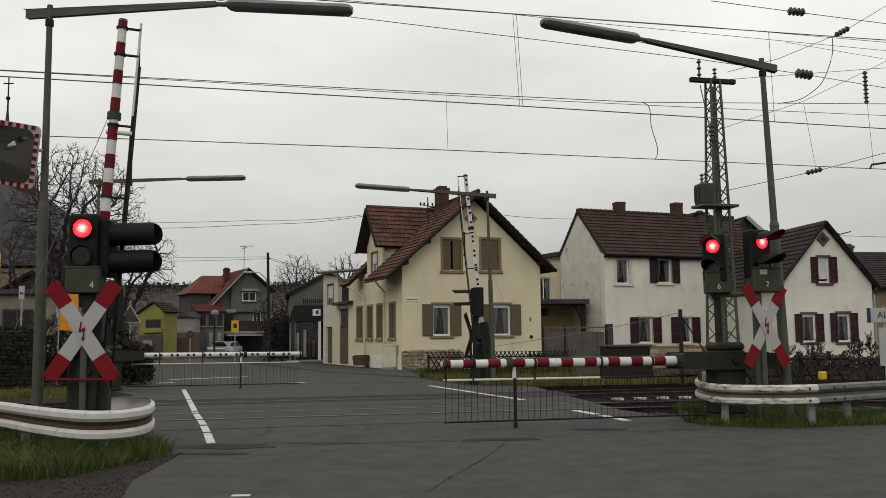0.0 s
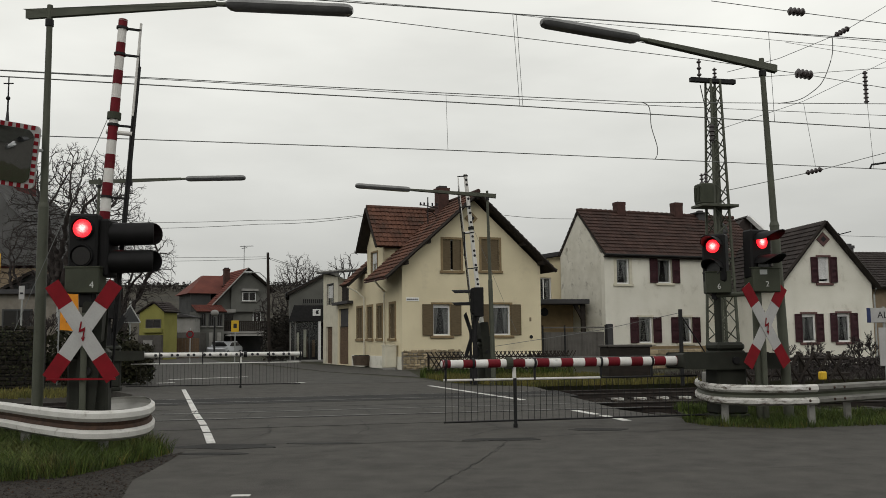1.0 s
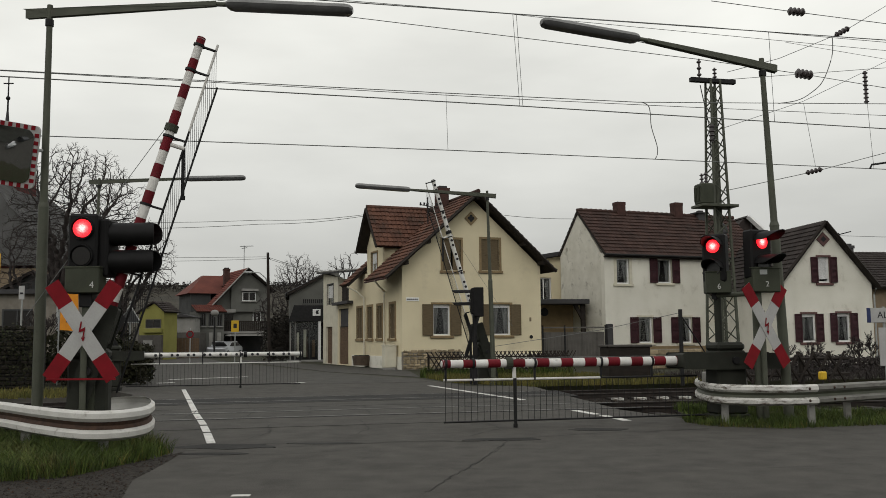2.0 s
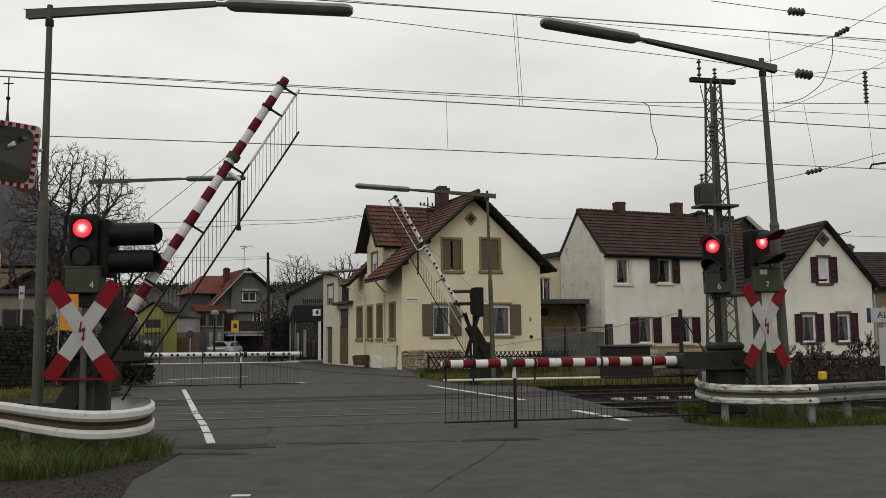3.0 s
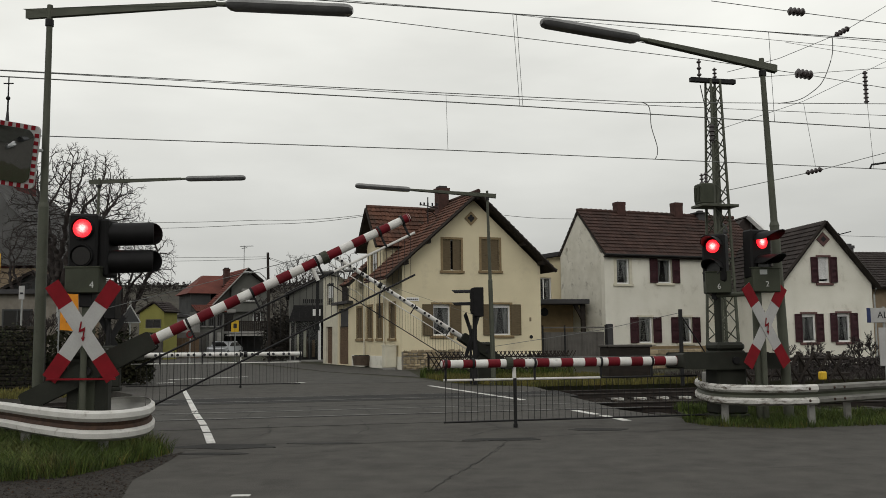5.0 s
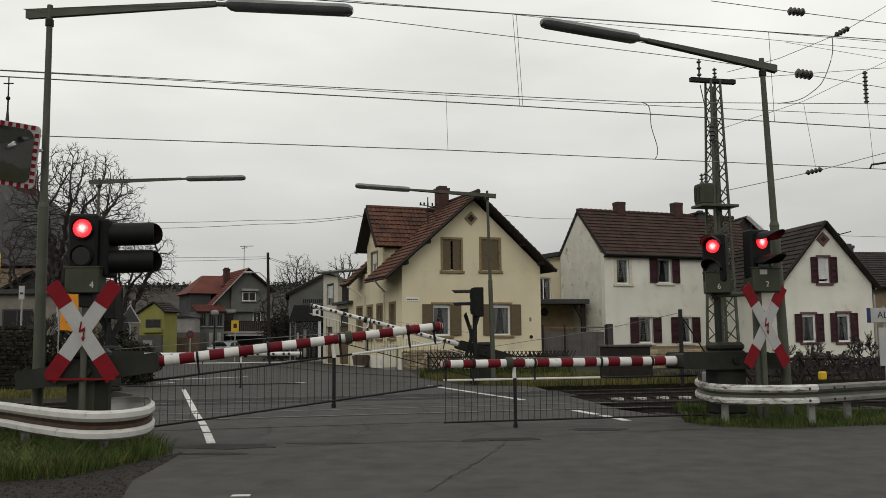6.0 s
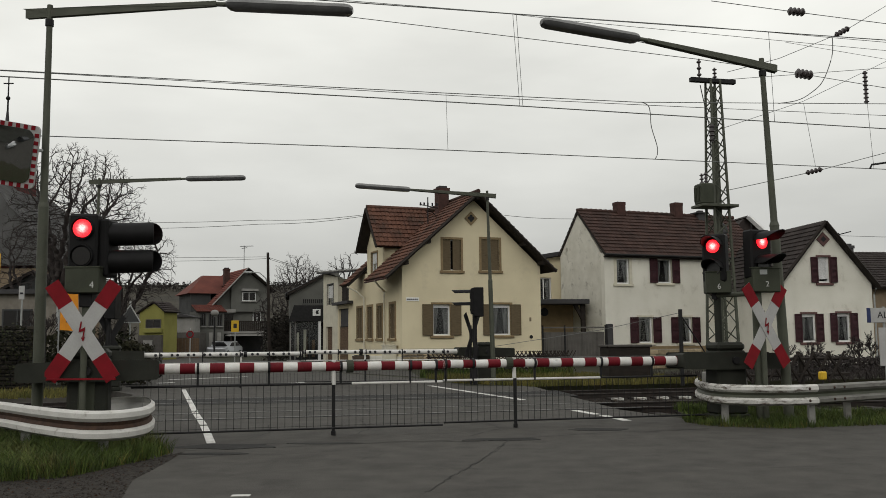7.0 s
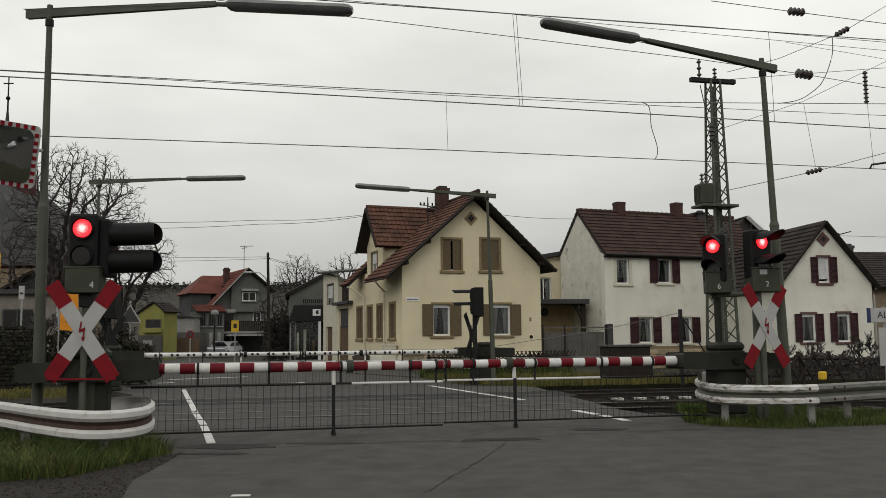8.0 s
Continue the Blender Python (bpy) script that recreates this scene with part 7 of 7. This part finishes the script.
def tree(name, label, x, y, high, spread, seed, limbs=7, levels=4, trunk_r=None, kids=(3, 5), start=0.22, z=0.0):
    rnd = random.Random(seed)
    ob = thing(name, label, "tree" if "tree" in name else "shrub", pose(x, y, z), group="bare trees")
    r0 = trunk_r or high * 0.024
    tv, tf = [], []

    def tube(pts, ra, rb, seg):
        base = len(tv)
        for i, p in enumerate(pts):
            d = (pts[min(i + 1, len(pts) - 1)] - pts[max(i - 1, 0)]).normalized()
            a = d.cross(Vector((0.31, 0.2, 0.93)) if abs(d.z) < 0.9 else Vector((1, 0, 0))).normalized()
            b = d.cross(a)
            r = ra + (rb - ra) * i / (len(pts) - 1)
            tv.extend(p + (a * math.cos(k * math.tau / seg) + b * math.sin(k * math.tau / seg)) * r for k in range(seg))
        for i in range(len(pts) - 1):
            for k in range(seg):
                tf.append((base + i * seg + k, base + i * seg + (k + 1) % seg, base + (i + 1) * seg + (k + 1) % seg, base + (i + 1) * seg + k))

    def branch(p, d, length, r, level):
        n = 4 if level > 1 else 3
        pts = [p]
        for i in range(n):
            d = (d + Vector((rnd.uniform(-1, 1), rnd.uniform(-1, 1), rnd.uniform(-0.7, 0.9))) * (0.12 + 0.035 * (levels - level))).normalized()
            pts.append(pts[-1] + d * length / n)
        tube(pts, r, max(r * 0.45, 0.006), 5 if level > 1 else 3)
        if level <= 0:
            return
        for k in range(rnd.randint(*kids) + (1 if level < 2 else 0)):
            i = rnd.randint(1, n)
            q = pts[i]
            out = Vector((rnd.uniform(-1, 1), rnd.uniform(-1, 1), rnd.uniform(-0.25, 0.9)))
            nd = (d * 0.95 + out * 0.75).normalized()
            branch(q, nd, length * rnd.uniform(0.48, 0.68), max(r * (1 - 0.1 * i) * 0.56, 0.010), level - 1)

    th = high * start
    trunk = part("trunk", chain(B(), [(0, 0, -0.1), (0.04, 0, th * 0.5), (0.0, 0.05, th), (0.08, 0.02, high * 0.45), (0.1, 0, high * 0.58)], r0, r0 * 0.3, 10), M["bark"], ob, smooth=True)
    for k in range(limbs):
        f = k / max(1, limbs - 1)
        zz = th + (high * 0.56 - th) * f
        a = k * 2.4 + rnd.uniform(-0.4, 0.4)
        d = Vector((math.cos(a) * (1 - 0.45 * f), math.sin(a) * (1 - 0.45 * f), 0.55 + 0.7 * f)).normalized()
        branch(Vector((0.05, 0, zz)), d, spread * rnd.uniform(0.75, 1.05) * (1 - 0.3 * f), r0 * (0.55 - 0.3 * f), levels)
    me = bpy.data.meshes.new("crown")
    me.from_pydata([tuple(v) for v in tv], [], tf)
    me.materials.append(M["twig"])
    cr = new("crown", me)
    cr.parent = ob
    tagged(cr, "bare limbs and twigs without leaves", kind="stuff")
    return ob


def grown_tree(label, foot, fork, centre, radii, count, seed, step=0.3, stems=3, tip=0.011, hollow=0.0, droop=0.0):
    """A bare tree whose limbs grow from a fork towards points strewn through a crown."""
    rng = np.random.default_rng(seed)
    foot, fork, centre, radii = (np.array(v, float) for v in (foot, fork, centre, radii))
    pts = rng.normal(size=(count, 3))
    pts /= np.linalg.norm(pts, axis=1)[:, None]
    reach = (hollow + (1 - hollow) * rng.random(count)) ** 0.45 * (0.93 + 0.07 * np.sin(pts[:, 0] * 7 + seed) * np.cos(pts[:, 2] * 6))
    pts = centre + pts * reach[:, None] * radii
    nodes, parent = [foot], [-1]
    n0 = max(2, int(np.linalg.norm(fork - foot) / step))
    for k in range(1, n0 + 1):
        nodes.append(foot + (fork - foot) * k / n0 + rng.normal(size=3) * 0.03)
        parent.append(len(nodes) - 2)
    first = len(nodes) - 1
    # stout stems lead from the fork into the crown
    for m in range(stems):
        a = math.tau * m / stems + rng.uniform(-0.4, 0.4)
        goal = centre + radii * np.array([0.5 * math.cos(a), 0.5 * math.sin(a), rng.uniform(-0.15, 0.35)])
        n = max(2, int(np.linalg.norm(goal - fork) / step))
        last = first
        side = rng.normal(size=3) * 0.25
        for k in range(1, n + 1):
            f = k / n
            nodes.append(fork + (goal - fork) * f + side * math.sin(f * math.pi) + rng.normal(size=3) * 0.05)
            parent.append(last)
            last = len(nodes) - 1
    best = np.full(len(pts), 1e9)
    who = np.zeros(len(pts), int)
    fresh = list(range(first, len(nodes)))
    for _ in range(90):
        for q in fresh:
            d = np.linalg.norm(pts - nodes[q], axis=1)
            near = d < best
            best[near], who[near] = d[near], q
        keep = best > step * 1.5
        pts, best, who = pts[keep], best[keep], who[keep]
        if len(pts) == 0:
            break
        fresh = []
        for q in np.unique(who):
            g = pts[who == q] - nodes[q]
            g = (g / np.linalg.norm(g, axis=1)[:, None]).mean(axis=0) + rng.normal(size=3) * 0.14
            run = nodes[q] - nodes[parent[q]]
            g = g / (np.linalg.norm(g) + 1e-6) + 0.75 * run / (np.linalg.norm(run) + 1e-6)
            g = g / (np.linalg.norm(g) + 1e-6)
            nodes.append(nodes[q] + g * step)
            parent.append(int(q))
            fresh.append(len(nodes) - 1)
    # fine twigs at every open end
    kids = np.zeros(len(nodes), int)
    for q in parent[1:]:
        kids[q] += 1
    for q in [k for k in range(first + 1, len(nodes)) if kids[k] == 0 or (kids[k] == 1 and rng.random() < 0.3)]:
        d0 = nodes[q] - nodes[parent[q]]
        d0 = d0 / (np.linalg.norm(d0) + 1e-6)
        for _ in range(3):
            last, d = q, d0 + rng.normal(size=3) * 0.55
            for k in range(2):
                d = d / np.linalg.norm(d) + rng.normal(size=3) * 0.25 - np.array([0, 0, droop])
                nodes.append(nodes[last] + d / np.linalg.norm(d) * step * 0.62)
                parent.append(last)
                last = len(nodes) - 1
    load = np.zeros(len(nodes))
    for q in range(len(nodes) - 1, 0, -1):
        load[q] = max(load[q], 1.0)
        load[parent[q]] += load[q]
    rad = tip * np.maximum(load, 1) ** 0.46
    ob = thing("bare_tree", label, "tree", Matrix.Translation(Vector(foot)), group="bare trees")
    for name, low, high, material in (("trunk", 0, first + 1, "bark"), ("crown", first + 1, len(nodes), "twig")):
        tv, tf = [], []
        for q in range(max(1, low), high):
            a, b = Vector(nodes[parent[q]] - foot), Vector(nodes[q] - foot)
            d = (b - a).normalized()
            e = d.cross(Vector((0.3, 0.9, 0.2))).normalized()
            f = d.cross(e)
            seg = 9 if rad[q] > 0.1 else 5 if rad[q] > 0.04 else 3
            ra = min(rad[parent[q]], rad[q] * 1.5)
            base = len(tv)
            for p, r in ((a, ra), (b + d * rad[q] * 0.3, rad[q])):
                tv += [tuple(p + (e * math.cos(k * math.tau / seg) + f * math.sin(k * math.tau / seg)) * r) for k in range(seg)]
            tf += [(base + k, base + (k + 1) % seg, base + seg + (k + 1) % seg, base + seg + k) for k in range(seg)]
        me = bpy.data.meshes.new(name)
        me.from_pydata(tv, [], tf)
        me.materials.append(M[material])
        piece = new(name, me)
        piece.parent = ob
        if name == "crown":
            tagged(piece, "bare limbs and twigs without leaves", kind="stuff")
    return ob


grown_tree("large bare tree with a rounded crown of fine twigs", (-22.9, 54, 0), (-22.9, 54, 3.6), (-22.0, 54, 9.2), (4.3, 3.8, 4.5), 4600, 3, step=0.25, stems=7, tip=0.0085)
grown_tree("bare tree with drooping twigs beside the large one", (-20.6, 58, 0), (-20.4, 58, 3.0), (-20.0, 58, 6.2), (3.0, 2.6, 3.2), 2200, 5, step=0.24, stems=6, tip=0.008, droop=0.12)
grown_tree("bare tree with drooping twigs behind the garages", (-26.5, 58, 0), (-26.4, 58, 3.2), (-26.6, 58, 6.6), (2.7, 2.4, 3.1), 1300, 8, step=0.28, stems=4, tip=0.0085, droop=0.12)
grown_tree("bare tree behind the street lamp pole", (-12.4, 76, 0), (-12.4, 76, 2.4), (-12.3, 76, 5.8), (2.1, 2.0, 3.3), 2200, 11, step=0.2, stems=8, tip=0.0075)
grown_tree("bare tree beside the shop roof", (-10.6, 73, 0), (-10.5, 73, 2.2), (-10.6, 73, 5.0), (2.0, 1.8, 2.9), 1900, 12, step=0.2, stems=8, tip=0.0075)
grown_tree("bare tree showing above the corrugated roof", (-8.7, 80, 0), (-8.7, 80, 5.4), (-8.7, 80, 7.8), (1.6, 1.4, 1.5), 170, 13, step=0.30, stems=7, tip=0.014)
grown_tree("dark bare tree behind the telegraph pole", (-13.2, 70, 0), (-13.2, 70, 1.0), (-13.0, 70, 3.2), (1.9, 1.6, 2.6), 1700, 14, step=0.2, stems=8, tip=0.009)
tree("bare_shrub", "bare reddish shrub before the gable house", 17.3, 38.5, 1.4, 0.6, 21, limbs=8, levels=3, trunk_r=0.04, start=0.08)
tree("bare_shrub", "bare reddish shrub before the gable house", 18.7, 40.0, 1.6, 0.6, 22, limbs=8, levels=3, trunk_r=0.04, start=0.08)
tree("bare_shrub", "bare shrub in the garden of the gable house", 14.2, 38.0, 1.1, 0.6, 23, limbs=8, levels=3, trunk_r=0.03, start=0.08)
tree("bare_shrub", "bare shrub in the garden of the gable house", 15.6, 38.6, 1.1, 0.6, 24, limbs=8, levels=3, trunk_r=0.03, start=0.08)
tree("bare_shrub", "bare shrub on top of the garden wall", -14.2, 32.2, 2.9, 1.0, 25, limbs=8, levels=3, trunk_r=0.03, start=0.4)


def hedge_spots(x0, x1, y0, y1, n):
    def spots(rnd):
        for _ in range(n):
            yield rnd.uniform(x0, x1), rnd.uniform(y0, y1)
    return spots


def leafy(h, size):
    def make(rnd, x, y):
        z = rnd.uniform(0.02, 1) ** 0.8 * h * (0.75 + 0.4 * noise.noise(Vector((x * 0.8, y * 0.8, 5))))
        a, b = Vector((rnd.uniform(-1, 1), rnd.uniform(-1, 1), rnd.uniform(-1, 1))) * size, Vector((rnd.uniform(-1, 1), rnd.uniform(-1, 1), rnd.uniform(-1, 1))) * size
        p = Vector((x, y, z))
        return [tuple(p - a), tuple(p + b), tuple(p + a), tuple(p - b)], [(0, 1, 2, 3)]
    return make


scatter("hedge", "dark brown winter bramble hedge along the railway", "hedge", M["twig"], hedge_spots(11.5, 34, 33.5, 36.0, 26000), leafy(0.85, 0.045), 31)
scatter("hedge", "dark ivy hedge over the garden wall", "hedge", M["turf"], hedge_spots(-16.5, -10.8, 30.6, 32.0, 5000), leafy(2.2, 0.07), 32)
scatter("ivy", "dark ivy hanging over the garden wall", "ivy", M["turf"], hedge_spots(-18.0, -12.4, 27.75, 28.35, 2600), leafy(2.1, 0.045), 39)
scatter("hedge", "dark bare hedge beside the street", "hedge", M["stone_grey"], hedge_spots(-12.9, -10.2, 64, 70, 9000), leafy(3.6, 0.07), 33)
scatter("hedge", "dark hedge at the foot of the lime house", "hedge", M["stone_grey"], hedge_spots(-17.0, -11.3, 33.0, 36.0, 5000), leafy(1.2, 0.09), 34)

scatter("hedge", "dark brambles behind the far barrier machine", "hedge", M["turf"], hedge_spots(-12.6, -9.9, 29.9, 31.2, 7000), leafy(1.7, 0.06), 36)
tree("bare_shrub", "dark bare shrub behind the far barrier machine", -11.3, 30.6, 3.3, 1.2, 26, limbs=10, levels=3, trunk_r=0.05, start=0.1)

# wooded hill on the horizon
rnd = random.Random(9)
bm = B()
rows = []
for j, (y, h) in enumerate(((330, 0.0), (360, 8.0), (400, 18.0), (440, 24.0), (480, 27.0), (560, 24.0))):
    rows.append([bm.verts.new((x, y, h * 1.22 * (0.9 + 0.22 * noise.noise(Vector((x * 0.006, j * 0.4, 2)))) * (1.0 if x < 0 else max(0.2, 1 - x / 500)) - 1)) for x in range(-520, 521, 20)])
for a, b in zip(rows, rows[1:]):
    for k in range(len(a) - 1):
        bm.faces.new((a[k], a[k + 1], b[k + 1], b[k]))
solo("hill", bm, M["field_far"], "low brown vineyard hill on the horizon", "hill", kind="structure")


def canopy(rnd, x, y):
    p = Vector((x, y, 28.0 * (0.9 + 0.22 * noise.noise(Vector((x * 0.006, 1.4, 2)))) * (1.0 if x < 0 else max(0.2, 1 - x / 500)) - 2))
    s = rnd.uniform(0.5, 1.2)
    vs, fs = [], []
    for k in range(9):
        c = p + Vector((rnd.uniform(-3, 3), rnd.uniform(-3, 3), rnd.uniform(-1, 3.4)))
        i = len(vs)
        a = [Vector((rnd.uniform(-1, 1), rnd.uniform(-1, 1), rnd.uniform(-1, 1))) * s * 0.8 for _ in range(3)]
        vs += [tuple(c + a[0]), tuple(c + a[1]), tuple(c + a[2])]
        fs.append((i, i + 1, i + 2))
    return vs, fs


scatter("far_wood", "dark bare woods along the hilltop", "woods", M["wood_far"], hedge_spots(-420, 200, 425, 470, 6000), canopy, 35)

# ---- what moves ----


def lower(barrier_made, rows):
    """Lowers a boom; its grille hangs plumb on parallel links all the while."""
    boom, low, moving, depth, stay, pin = barrier_made
    top = depth + GRILLE
    walk(boom, [(t, pose(0, 0, 1.02, 0, -a, 0)) for t, a in rows])
    walk(low, [(t, Matrix.Translation(Vector((0, 0, top)) + pose(0, 0, 0, 0, a, 0) @ Vector((0, 0, depth - top)))) for t, a in rows])
    walk(stay, [(t, Matrix.Translation(pin) @ pose(0, 0, 0, 0, 17.0 * min(1.0, a / 40), 0)) for t, a in rows])
    for bar, place in moving:
        walk(bar, [(t, Matrix.Translation(place) @ pose(0, 0, 0, 0, a, 0)) for t, a in rows])


def motions():
    lower(barrier_a, [(0.0, 86.5), (1.0, 86.5), (1.1, 86.2), (1.2, 85.2), (1.3, 84.1), (1.4, 82.6), (1.5, 81.1), (1.6, 79.6), (1.7, 78.1), (2.25, 69.8), (2.8, 61.3), (3.0, 58.4), (3.5, 50.9), (4.0, 43.1), (4.5, 35.3), (4.7, 31.9), (5.25, 21.3), (5.8, 10.6), (6.0, 6.7), (6.2, 3.3), (6.4, 0.8), (6.5, 0.2), (6.6, 0.0), (8.0, 0.0)])
    lower(barrier_c, [(0.0, 84.2), (1.1, 84.2), (1.3, 82.6), (1.5, 80.1), (1.7, 77.2), (2.25, 69.8), (2.8, 62.3), (3.5, 53.0), (4.0, 46.0), (4.5, 39.1), (4.7, 36.2), (5.25, 27.8), (5.8, 18.7), (6.0, 14.9), (6.2, 11.0), (6.4, 7.5), (6.6, 4.4), (6.8, 1.7), (7.0, 0.4), (7.2, 0.0), (8.0, 0.0)])


motions()
